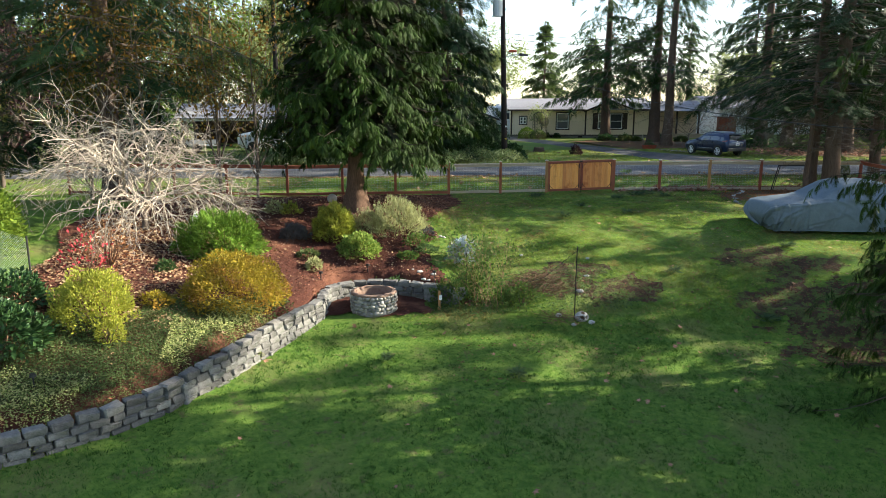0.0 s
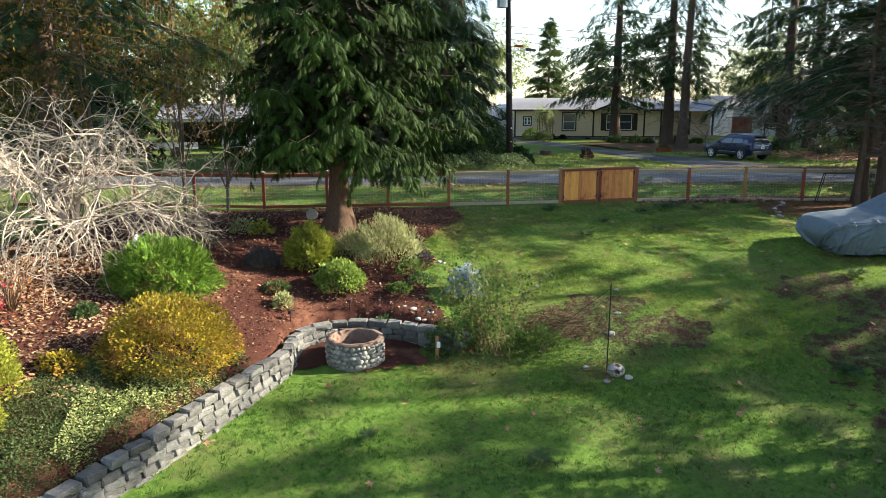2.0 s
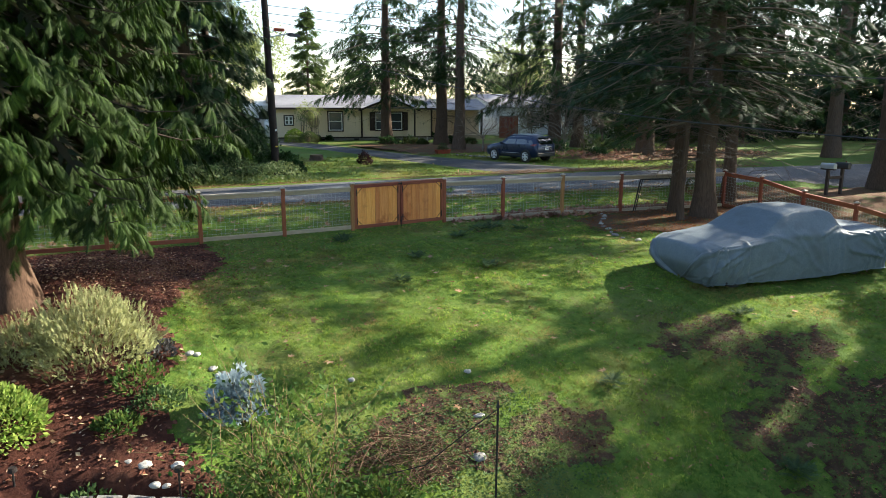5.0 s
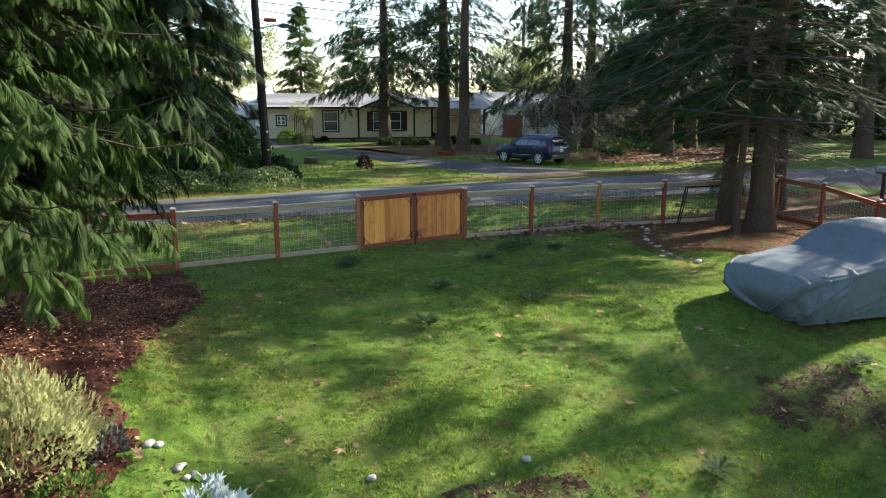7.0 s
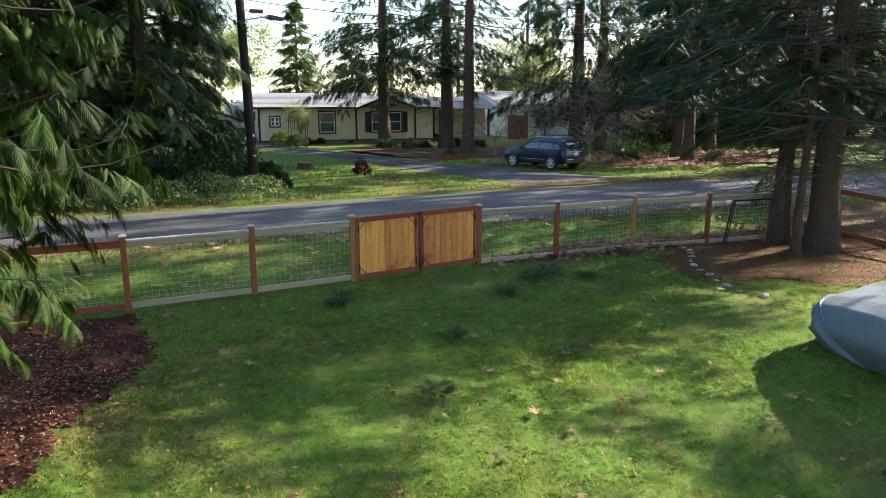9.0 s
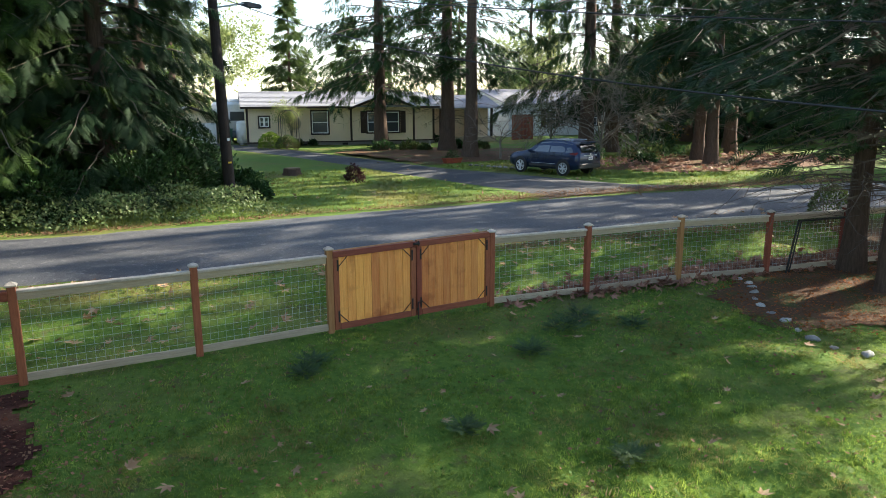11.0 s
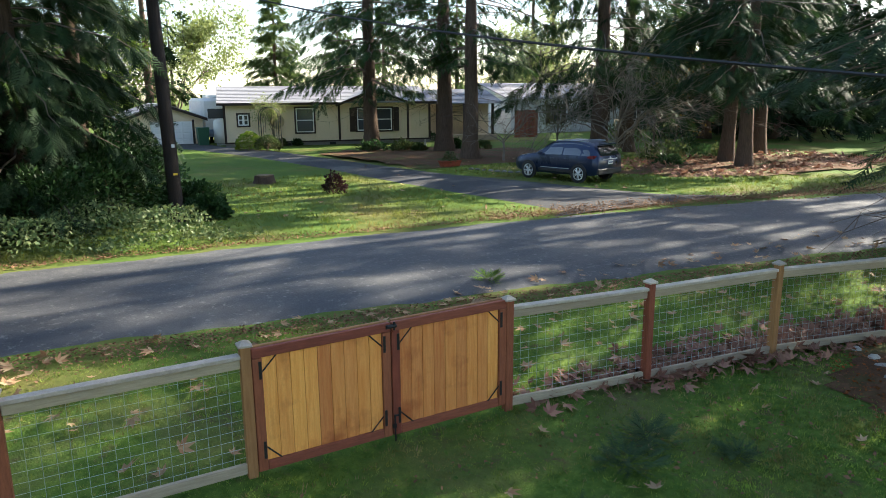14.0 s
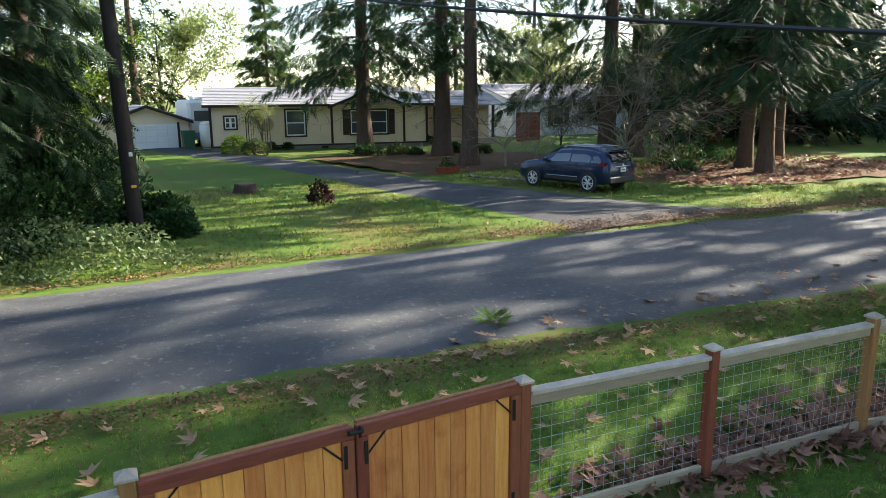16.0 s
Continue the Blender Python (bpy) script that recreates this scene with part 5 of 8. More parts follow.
# the bare weeping maple
bare_tree(-14.05, -7.9, 3.1, 1.5, "bare weeping lace-leaf maple with pale arching twigs", "maple_tree", M["pale_twig"], 3, droop=0.13, limbs=15, trunk_h=0.55, r=0.075, depth=3, kids=5, sides=3, trunk_mat=M["limb"], wander=0.24, spread=0.95)
bare_tree(-12.2, -6.9, 1.6, 1.3, "small bare reddish shrub beside a maple", "bare_shrub", M["grey_twig"], 8, droop=0.02, limbs=8, trunk_h=0.15, r=0.03, depth=2, kids=4, sides=3)


def groundcover(name, n, keep, leaf, size, label, seed, x0, x1, y0, y1, height=0.07):
    rng = np.random.default_rng(seed)
    x, y = rng.uniform(x0, x1, n * 4), rng.uniform(y0, y1, n * 4)
    k = keep(x, y)
    x, y = x[k][:n], y[k][:n]
    pos = np.stack([x, y, ground_height(x, y) + 0.03 + rng.random(len(x)) * height], 1)
    v, f = scatter(LEAF, pos, rng.normal(0, 1, (len(x), 3)) * [1, 1, 0.4] + [0, 0, 0.25], rng.normal(0, 0.5, (len(x), 3)) + [0, 0, 1], size * rng.uniform(0.6, 1.3, len(x)))
    return tagged(array_part(name, v, f, leaf), label, "groundcover", kind="stuff")


def low_bed(x, y):
    g = wall_gap(x, y)
    return (g > 0.12) & (g < 2.0 + 0.4 * np.sin(x * 3)) & (y > -15.6) & (y < -12.2 - 0.15 * np.sin(x * 5)) & (x < -10.9)


groundcover("groundcover", 60000, low_bed, M["cover_dark"], 0.034, "dark creeping groundcover above the wall", 1, -14.6, -10.4, -16.2, -12)
groundcover("groundcover", 26000, lambda x, y: (np.abs(wall_gap(x, y) - 0.6) < 0.42 + 0.3 * np.sin(x * 3.3 + y)) & (((x > -12.3) & (y < -11.9) & (y > -14.2)) | (x < -12.9) & (y > -16) & (y < -14.9)), M["varieg"], 0.04,
            "cream-variegated groundcover along the wall", 2, -14.6, -9.8, -16.2, -11, 0.16)
groundcover("groundcover", 1500, lambda x, y: (wall_gap(x, y) > 0.1) & (wall_gap(x, y) < 0.9) & (y > -12.2) & (y < -11.2), M["weed"], 0.07, "green creeping weeds at the wall's corner", 3, -11.5, -9.5, -12.5, -11)
groundcover("groundcover", 5000, lambda x, y: (np.abs(x + 4.6 + 0.5 * np.sin(y * 3)) < 2.4) & (np.abs(y + 9.9 + 0.12 * x * 0) < 1.0), M["weed"], 0.045, "mixed weeds on the rough bank", 4, -7.2, -2.0, -11.0, -8.6, 0.1)


def rough_stone(r, seed, flat=0.65):
    rnd = random.Random(seed)
    bm = bmesh.new()
    bmesh.ops.create_icosphere(bm, subdivisions=2, radius=r)
    a, b = rnd.uniform(0, 6), rnd.uniform(0, 6)
    for v in bm.verts:
        n = v.co.normalized()
        k = 1 + 0.16 * math.sin(n.x * 3 + a) + 0.14 * math.cos(n.y * 4 + b) + rnd.uniform(-0.03, 0.03)
        v.co = Vector((v.co.x * k * 1.15, v.co.y * k * 0.9, v.co.z * k * flat))
    me = bpy.data.meshes.new("stone")
    bm.to_mesh(me)
    bm.free()
    me.polygons.foreach_set("use_smooth", [True] * len(me.polygons))
    return me


def fire_pit():
    x, y = PIT
    z = float(lawn_height(np.array([x]), np.array([y]))[0])
    pit = group_at("fire_pit", x, y, z, "round cobblestone fire pit with a rusty steel liner", "fire pit")
    bm = bmesh.new()
    for r, z0, z1 in ((0.5, -0.05, 0.42),):
        bmesh.ops.create_cone(bm, cap_ends=False, segments=40, radius1=r + 0.02, radius2=r - 0.01, depth=z1 - z0, matrix=Matrix.Translation((0, 0, (z0 + z1) / 2)))
    part("mortar", bm, M["mortar"], pit, smooth=True)
    bm = bmesh.new()
    n = 40
    prof = ((0.5, 0.39), (0.53, 0.42), (0.525, 0.45), (0.44, 0.465), (0.425, 0.45), (0.42, 0.05))
    rings = [[bm.verts.new((r * math.cos(2 * math.pi * i / n) * (1 + 0.012 * math.sin(i * 2.3)), r * math.sin(2 * math.pi * i / n), h + 0.008 * math.sin(i * 1.7))) for i in range(n)] for r, h in prof]
    for a, b in zip(rings, rings[1:]):
        for i in range(n):
            bm.faces.new((a[i], a[(i + 1) % n], b[(i + 1) % n], b[i]))
    part("liner", bm, M["rust"], pit, "rusty steel rim and liner", smooth=True)
    bm = bmesh.new()
    bmesh.ops.create_circle(bm, cap_ends=True, segments=30, radius=0.425, matrix=Matrix.Translation((0, 0, 0.1)))
    bmesh.ops.subdivide_edges(bm, edges=bm.edges, cuts=1)
    part("ash", bm, M["ash"], pit, "ash and dead leaves")
    rng = np.random.default_rng(4)
    m = 260
    a, r = rng.uniform(0, 6.28, m), 0.4 * np.sqrt(rng.random(m))
    v, f = scatter(LEAF, np.stack([r * np.cos(a), r * np.sin(a), 0.12 + rng.random(m) * 0.06], 1), rng.normal(0, 1, (m, 3)), rng.normal(0, 0.6, (m, 3)) + [0, 0, 1], rng.uniform(0.05, 0.1, m))
    tagged(array_part("dead_leaf_litter", v, f, M["orange_leaf"], pit), kind="stuff")
    meshes = []
    for i in range(10):
        me = rough_stone(0.054, i, 0.9)
        me.materials.append(M["cobble"])
        meshes.append(me)
    rnd = random.Random(8)
    for row in range(5):
        k = 33
        for i in range(k):
            t = 2 * math.pi * (i + 0.5 * (row % 2) + rnd.uniform(-0.2, 0.2)) / k
            r = 0.51 + rnd.uniform(-0.012, 0.012)
            s = rnd.uniform(0.7, 1.3)
            ob = new("stone", rnd.choice(meshes))
            ob.parent = pit
            ob.matrix_basis = \
                pose(r * math.cos(t), r * math.sin(t), 0.035 + row * 0.086 + rnd.uniform(-0.014, 0.014), rnd.uniform(-20, 20), rnd.uniform(-20, 20), math.degrees(t) + 90) @ Matrix.Diagonal((s, s * 0.7, s * rnd.uniform(0.75, 1), 1))


fire_pit()


def loose_stone(x, y, r, label, mat="white_stone", seed=0, group="loose stones", sink=0.35):
    me = rough_stone(r * 0.95, seed, 0.5)
    me.materials.append(M[mat])
    ob = new("stone", me)
    ob.matrix_world = pose(x, y, gz(x, y) + 0.01 + r * 0.12, 0, 0, seed * 47)
    return tagged(ob, label, "stone", group)


for i, (x, y, r) in enumerate(((-6.84, -6.41, 0.06), (-6.75, -6.5, 0.05), (-6.6, -6.55, 0.05), (-6.43, -6.7, 0.07), (-6.33, -6.72, 0.06), (-6.19, -7.13, 0.07), (-6.06, -7.27, 0.07), (-6.0, -7.32, 0.06),
                               (-6.15, -7.3, 0.05), (-4.37, -7.85, 0.06), (-7.29, -8.93, 0.085), (-7.21, -9.2, 0.07), (-7.1, -9.25, 0.055), (-7.45, -8.85, 0.06), (-6.95, -9.0, 0.08))):
    loose_stone(x, y, r, "pale rounded stone at the bed's edge", seed=i)
for i, (x, y) in enumerate(((6.3, -0.75), (6.17, -1.05), (6.0, -1.25), (5.75, -1.5), (5.45, -1.75), (5.2, -2.05), (5.0, -2.4), (4.85, -2.75), (4.65, -3.1), (4.5, -3.45), (4.42, -3.8), (4.6, -4.15))):
    loose_stone(x, y, 0.075 + 0.02 * math.sin(i * 3), "pale edging stone round the firs", seed=20 + i, group="edging stones")
for i, (x, y, r) in enumerate(((-3.62, -11.35, 0.09), (-4.3, -11.0, 0.08), (-3.0, -9.2, 0.07), (-2.6, -8.2, 0.06), (-3.4, -9.9, 0.1), (-4.05, -11.42, 0.07))):
    loose_stone(x, y, r, "pale stone lying on the rough bank", seed=40 + i)


def skull_stone():
    """A pale stone with two dark hollows, by the rod."""
    x, y = -3.8, -11.2
    bm = bmesh.new()
    bmesh.ops.create_icosphere(bm, subdivisions=4, radius=0.145)
    for v in bm.verts:
        n = v.co.normalized()
        for hx in (-0.45, 0.45):
            d = (n - Vector((hx, -0.75, 0.42)).normalized()).length
            if d < 0.42:
                v.co *= 1 - 0.7 * min(1, 2.2 * (1 - d / 0.42))
        v.co.z *= 0.8
        v.co.x *= 1.15
    for f in bm.faces:
        n = f.calc_center_median()
        f.material_index = 1 if n.length < 0.12 else 0
    ob = part("hollow_stone", bm, M["white_stone"], smooth=True)
    ob.data.materials.append(M["ash"])
    ob.matrix_world = pose(x, y, gz(x, y) + 0.07, 20, 0, 16)
    tagged(ob, "pale weathered stone with two dark hollows", "stone")


skull_stone()


def crook(x, y, h, side, label, hook=0.16):
    ob = group_at("shepherd_hook", x, y, gz(x, y), label, "garden hook")
    bm = rod(bmesh.new(), (0, 0, -0.15), (0, 0, h), 0.011)
    part("shaft", bm, M["black_iron"], ob)
    pts = [(side * hook * (1 - math.cos(a)), 0, h + hook * math.sin(a)) for a in [i * math.pi * 1.15 / 10 for i in range(11)]]
    v, f = tubes([(pts, [0.009] * 11)], 6)
    array_part("hook", v, f, M["black_iron"], ob)
    return ob


def rod_stake():
    x, y = -3.98, -11.2
    ob = group_at("garden_stake", x, y, gz(x, y), "thin black iron garden stake with a fallen wire", "stake")
    part("shaft", rod(bmesh.new(), (0, 0, -0.15), (0.02, 0.02, 1.66), 0.012), M["black_iron"], ob)
    v, f = tubes([([(0.02, 0.02, 1.62), (-0.25, 0.25, 1.3), (-0.6, 0.5, 0.9), (-0.95, 0.8, 0.72)], [0.006] * 4)], 5)
    array_part("wire", v, f, M["black_iron"], ob)
    part("finial", rod(bmesh.new(), (0.02, 0.02, 1.64), (0.02, 0.02, 1.72), 0.022, 0.006), M["black_iron"], ob)


rod_stake()
crook(-6.2, -9.6, 0.95, 1, "black iron shepherd hook in the rose bush")
ob = group_at("marker_post", -6.97, -10.25, gz(-6.97, -10.25), "short red-brown stake with a white tag", "stake")
part("stake", boxed(-0.03, 0.03, -0.02, 0.02, -0.1, 0.46, 0.004), M["cedar_post"], ob)
part("tag", boxed(-0.01, 0.06, -0.035, -0.022, 0.24, 0.36, 0.006), M["white"], ob, "white plastic tag")


def disc_stake():
    x, y = -9.45, -3.9
    ob = group_at("round_plaque", x, y, gz(x, y) + 0.035, "round pale stone plaque standing in the mulch", "ornament")
    bm = bmesh.new()
    bmesh.ops.create_cone(bm, cap_ends=True, segments=24, radius1=0.155, radius2=0.155, depth=0.05, matrix=Matrix.Translation((0, 0, 0.14)) @ Matrix.Rotation(radians(82), 4, "X"))
    bmesh.ops.bevel(bm, geom=[e for e in bm.edges], offset=0.008, segments=1, affect="EDGES")
    part("plaque", bm, M["white_stone"], ob)
    part("foot", boxed(-0.08, 0.08, -0.03, 0.05, -0.06, 0.03, 0.01), M["stone"], ob)


disc_stake()


def bird_stone():
    """A pale upright ornament, a plain pointed shape."""
    x, y = -12.75, -8.35
    bm = bmesh.new()
    bmesh.ops.create_uvsphere(bm, u_segments=12, v_segments=10, radius=0.1)
    for v in bm.verts:
        t = (v.co.z + 0.1) / 0.2
        v.co.x *= 1.0 - 0.45 * t
        v.co.y *= 0.8 - 0.3 * t
        v.co.z = v.co.z * 1.9 + 0.19
    ob = part("garden_ornament", bm, M["white"], smooth=True)
    ob.matrix_world = pose(x, y, gz(x, y) + 0.4, 0, 8, 20)
    tagged(ob, "small white upright garden ornament on a stump", "ornament")
    st = part("stump", rod(bmesh.new(), (0, 0, -0.1), (0, 0, 0.41), 0.16, 0.13, 12), M["limb"])
    st.matrix_world = pose(x, y, gz(x, y), 0, 0, 0)
    tagged(st, "low grey stump under a white ornament", "stump")


bird_stone()
for i, (x, y, h) in enumerate(((-8.57, -8.75, 0.16), (-9.72, -9.35, 0.16), (-6.97, -9.4, 0.3), (-13.9, -15.2, 0.25), (-10.0, -7.5, 0.25))):
    ob = group_at("path_light", x, y, gz(x, y) + 0.03, "small black solar path light in the mulch", "lamp", "path lights")
    part("stake", rod(bmesh.new(), (0, 0, -0.08), (0, 0, h), 0.012), M["black_iron"], ob)
    bm = rod(bmesh.new(), (0, 0, h), (0, 0, h + 0.05), 0.05, 0.04, 12)
    part("head", bm, M["pole"] if i < 2 else M["black_iron"], ob)


def netting():
    """Wire netting on a dark stake round the far corner of the bed."""
    pts = [(-14.8, -12.7), (-15.7, -12.2), (-16.7, -11.3), (-17.9, -9.8)]
    ob = group_at("wire_netting", 0, 0, 0, "dark green wire netting on thin stakes", "fence")
    for x, y in pts:
        part("stake", rod(bmesh.new(), (x, y, gz(x, y) - 0.1), (x, y, gz(x, y) + 1.05), 0.018), M["black_iron"], ob)
    paths = []
    for (x0, y0), (x1, y1) in zip(pts, pts[1:]):
        L = math.hypot(x1 - x0, y1 - y0)
        n = int(L / 0.055)
        z0, z1 = gz(x0, y0), gz(x1, y1)
        k = 18
        for i in range(-k, n):
            for sgn in (0, 1):
                seg = []
                for t in (0.0, 1.0):
                    u = i + k * t
                    if 0 <= u <= n:
                        seg.append((u / n, t))
                if i < 0:
                    seg = [(0.0, -i / k), (min(1, (i + k) / n), 1.0 if i + k <= n else (n - i) / k)]
                elif i + k > n:
                    seg = [(i / n, 0.0), (1.0, (n - i) / k)]
                if len(seg) == 2 and seg[0] != seg[1]:
                    q = [(x0 + (x1 - x0) * (1 - a if sgn else a), y0 + (y1 - y0) * (1 - a if sgn else a), (z0 + (z1 - z0) * (1 - a if sgn else a)) + 0.02 + 0.98 * b) for a, b in seg]
                    paths.append((q, (0.0022, 0.0022)))
    v, f = tubes(paths, 3)
    tagged(array_part("mesh", v, f, M["wire"], ob, "diamond wire netting"), kind="stuff")


netting()


def brush_pile(x, y, r, h, label, n, seed, mat="brown_twig"):
    rng = np.random.default_rng(seed)
    ob = group_at("brush_pile", x, y, gz(x, y), label, "brush")
    paths = []
    for i in range(n):
        a, q = rng.uniform(0, 6.28), r * math.sqrt(rng.random())
        c = np.array([q * math.cos(a), q * math.sin(a), 0.02 + h * rng.random() * (1 - q / r)])
        d = rng.normal(0, 1, 3) * [1, 1, 0.35]
        d *= rng.uniform(0.08, 0.3) / np.linalg.norm(d)
        paths.append((np.array([c - d, c + rng.normal(0, 0.03, 3), c + d]), np.array([0.006, 0.005, 0.003])))
    for p, _ in paths:
        p[:, 2] = np.maximum(p[:, 2], 0.005)
    v, f = tubes(paths, 3)
    tagged(array_part("brushwood", v, f, M[mat], ob), kind="stuff")
    return ob


brush_pile(-4.45, -9.55, 0.75, 0.45, "tangled heap of brown prunings on the bank", 420, 1)
brush_pile(-4.3, -11.15, 0.4, 0.3, "small heap of brown roots and twigs", 70, 2)


def weed(x, y, r, label, seed, leaf="sprig"):
    rng = np.random.default_rng(seed)
    n = 90
    a = rng.uniform(0, 6.28, n)
    q = r * rng.random(n)
    pos = np.stack([q * np.cos(a) * 0.6, q * np.sin(a) * 0.6, 0.02 + 0.1 * rng.random(n)], 1)
    along = np.stack([np.cos(a), np.sin(a), rng.uniform(0.0, 0.7, n)], 1)
    v, f = scatter(NEEDLE, pos, along, np.tile([0, 0, 1.0], (n, 1)) + rng.normal(0, 0.3, (n, 3)), rng.uniform(0.1, 0.22, n) * (0.55 + r))
    ob = array_part("fallen_branch", v, f, M[leaf])
    ob.matrix_world = pose(x, y, gz(x, y) + 0.01, 0, 0, seed * 31)
    tagged(ob, label, "branch", "fallen branches")


for i, (x, y, r) in enumerate(((1.65, -1.5, 0.42), (2.15, -1.25, 0.36), (-1.99, -1.1, 0.3), (-2.2, -1.4, 0.22), (-2.18, -4.85, 0.25), (0.7, -2.0, 0.32), (0.0, -4.6, 0.2), (-5.98, -13.8, 0.2), (-1.2, -3.5, 0.2), (2.6, -1.9, 0.2), (-8.4, -13.0, 0.1), (3.0, -8.6, 0.3), (0.6, -11.6, 0.35), (-0.6, -9.2, 0.25))):
    weed(x, y, r, "fallen dark green fir sprig on the lawn", i)
weed(3.3, 3.45, 0.3, "fallen green sprig on the road", 30, "mound_green")


def metal_stand():
    ob = group_at("metal_stand", 7.45, -0.88, gz(7.45, -0.95), "black metal frame leaning on the fence", "stand", rz=-8)
    for nm, a, b, r in (("leg", (0, 0, 0), (0.25, 0.05, 1.0), 0.02), ("leg", (1.25, -0.05, 0), (1.5, 0.05, 1.0), 0.02), ("leg", (0.07, 0.0, 0), (0.32, 0.05, 1.0), 0.014), ("leg", (1.32, -0.05, 0), (1.57, 0.05, 1.0), 0.014),
                        ("crossbar", (0.25, 0.05, 1.0), (1.57, 0.05, 1.0), 0.022)):
        part(nm, rod(bmesh.new(), a, b, r), M["black_iron"], ob)
    for z in (0.2, 0.4, 0.6, 0.8):
        for x0 in (0, 1.25):
            part("rung", rod(bmesh.new(), (x0 + 0.25 * z, 0.05 * z, z), (x0 + 0.07 + 0.25 * z, 0.05 * z, z), 0.009), M["black_iron"], ob)


metal_stand()
shrub("clipped_bush", 11.6, 1.0, 0.5, 0.5, 1.0, M["cover_dark"], 2600, 0.06, "dark clipped round bush by the road", seed=70, rough=0.03, shell=0.8)

# ---- vehicles ----
def loft(sections, closed_ends=True):
    """A skin through sections of equal point count, each a list of (x, y, z)."""
    bm = bmesh.new()
    rows = [[bm.verts.new(p) for p in s] for s in sections]
    for a, b in zip(rows, rows[1:]):
        for i in range(len(a) - 1):
            bm.faces.new((a[i], a[i + 1], b[i + 1], b[i]))
    if closed_ends:
        for r in (rows[0], rows[-1]):
            bm.faces.new(r)
    bmesh.ops.recalc_face_normals(bm, faces=bm.faces)
    return bm


def draped_car(x, y, rz, length, width, prof, label, seed, tall=1.0):
    """A car under a cloth cover: body silhouette, pulled creases and loose folds, hanging nearly to the ground."""
    ob = group_at("covered_truck", x, y, gz(x + 2, y - 0.5) - 0.02, label, "covered truck", rz=rz)
    rng = np.random.default_rng(seed)
    m, n = 190, 121
    u = np.linspace(-1, 1, m)
    s = 0.5 + 0.5 * np.sin(u * math.pi / 2) * 0.6 + 0.5 * u * 0.4
    cols = list(zip(*prof))
    top, belt, roof = (np.interp(s, cols[0], cols[k]) for k in (1, 2, 3))
    for arr in (top, belt, roof):
        arr[1:-1] = (arr[:-2] + 2 * arr[1:-1] + arr[2:]) / 4
    end = np.minimum(np.clip(s / 0.1, 0, 1), np.clip((1 - s) / 0.12, 0, 1))
    plan = (1 - (1 - end) ** 2.8) ** (1 / 2.8)
    end = np.minimum(np.clip(s / 0.045, 0, 1), np.clip((1 - s) / 0.045, 0, 1))
    lift = (1 - (1 - end) ** 2.4) ** (1 / 2.4)
    V = np.zeros((m, n, 3))
    for i in range(m):
        h = width / 2 * plan[i]
        hem = 0.07 + 0.02 * math.sin(s[i] * 9)
        t0, b0 = hem + (top[i] - hem) * lift[i], hem + (belt[i] - hem) * lift[i]
        ks = (0, 0.24, 0.4, 0.52, 0.6, 0.75, 0.9, 1.0)
        ys = (0, roof[i] * 0.7, roof[i], roof[i] * 0.35 + 0.65 * 0.96, 0.985, 1.0, 0.97, 0.92)
        zs = (t0, t0 - 0.018, t0 - 0.055, t0 * 0.35 + b0 * 0.65, b0 - 0.02, hem + (b0 - hem) * 0.6, hem + (b0 - hem) * 0.22, hem)
        a = np.linspace(-1, 1, n)
        V[i, :, 0] = s[i] * length
        V[i, :, 1] = np.sign(a) * h * np.interp(np.abs(a), ks, ys)
        V[i, :, 2] = np.interp(np.abs(a), ks, zs)
    # the cover tucks in under the bumper and is gathered there by its cord
    V[..., 0] += 0.34 * np.clip(1 - V[..., 0] / 0.5, 0, 1) * np.clip((0.5 - V[..., 2]) / 0.43, 0, 1) ** 1.3
    V[..., 1] *= 1 - 0.1 * np.clip((0.4 - V[..., 2]) / 0.35, 0, 1) * np.clip(1 - V[..., 0] / 1.2, 0, 1)
    du, dv = np.gradient(V, axis=0), np.gradient(V, axis=1)
    N = np.cross(du, dv)
    N /= np.linalg.norm(N, axis=2, keepdims=True) + 1e-6
    N *= np.where(N[:, n // 2, 2].mean() < 0, -1, 1)
    a = np.abs(np.linspace(-1, 1, n))[None] * np.ones((m, 1))
    side = np.sign(np.linspace(-1, 1, n))[None] * np.ones((m, 1))
    S = s[:, None] * length * np.ones((1, n))
    H = a * 1.9
    disp = np.zeros((m, n))
    # hanging folds on the skirts, gathered at both ends, and short pulls along the belt
    for _ in range(340):
        sd = rng.choice([-1, 1])
        near = rng.random() < 0.75
        s0 = (rng.choice([0.0, 1.0]) * length + rng.normal(0, 0.5)) if near else rng.uniform(0, length)
        h0 = rng.uniform(1.3, 1.9) if rng.random() < 0.75 else rng.uniform(0.95, 1.2)
        ang = rng.normal(0.9, 0.5) * (1 if s0 < length / 2 else -1)
        if h0 < 1.25:
            ang = rng.normal(0, 0.25)
        L, w, amp = rng.uniform(0.15, 0.6), rng.uniform(0.018, 0.05), rng.uniform(0.016, 0.042)
        p, q = S - s0, H - h0
        al, ac = p * math.cos(ang) - q * math.sin(ang), p * math.sin(ang) + q * math.cos(ang)
        disp += (side == sd) * amp * np.exp(-(al / L) ** 2) * (np.exp(-(ac / w) ** 2) - 0.5 * np.exp(-((ac - 1.6 * w) / w) ** 2))
    disp += 0.012 * np.clip((a - 0.6) / 0.4, 0, 1) * np.sin(S * 9 + 2 * np.sin(S * 3.1 + seed)) + 0.004 * np.sin(S * 3 + H * 4)
    V += N * disp[..., None]
    idx = np.arange(m * n).reshape(m, n)
    F = np.stack([idx[:-1, :-1], idx[1:, :-1], idx[1:, 1:], idx[:-1, 1:]], -1).reshape(-1, 4)
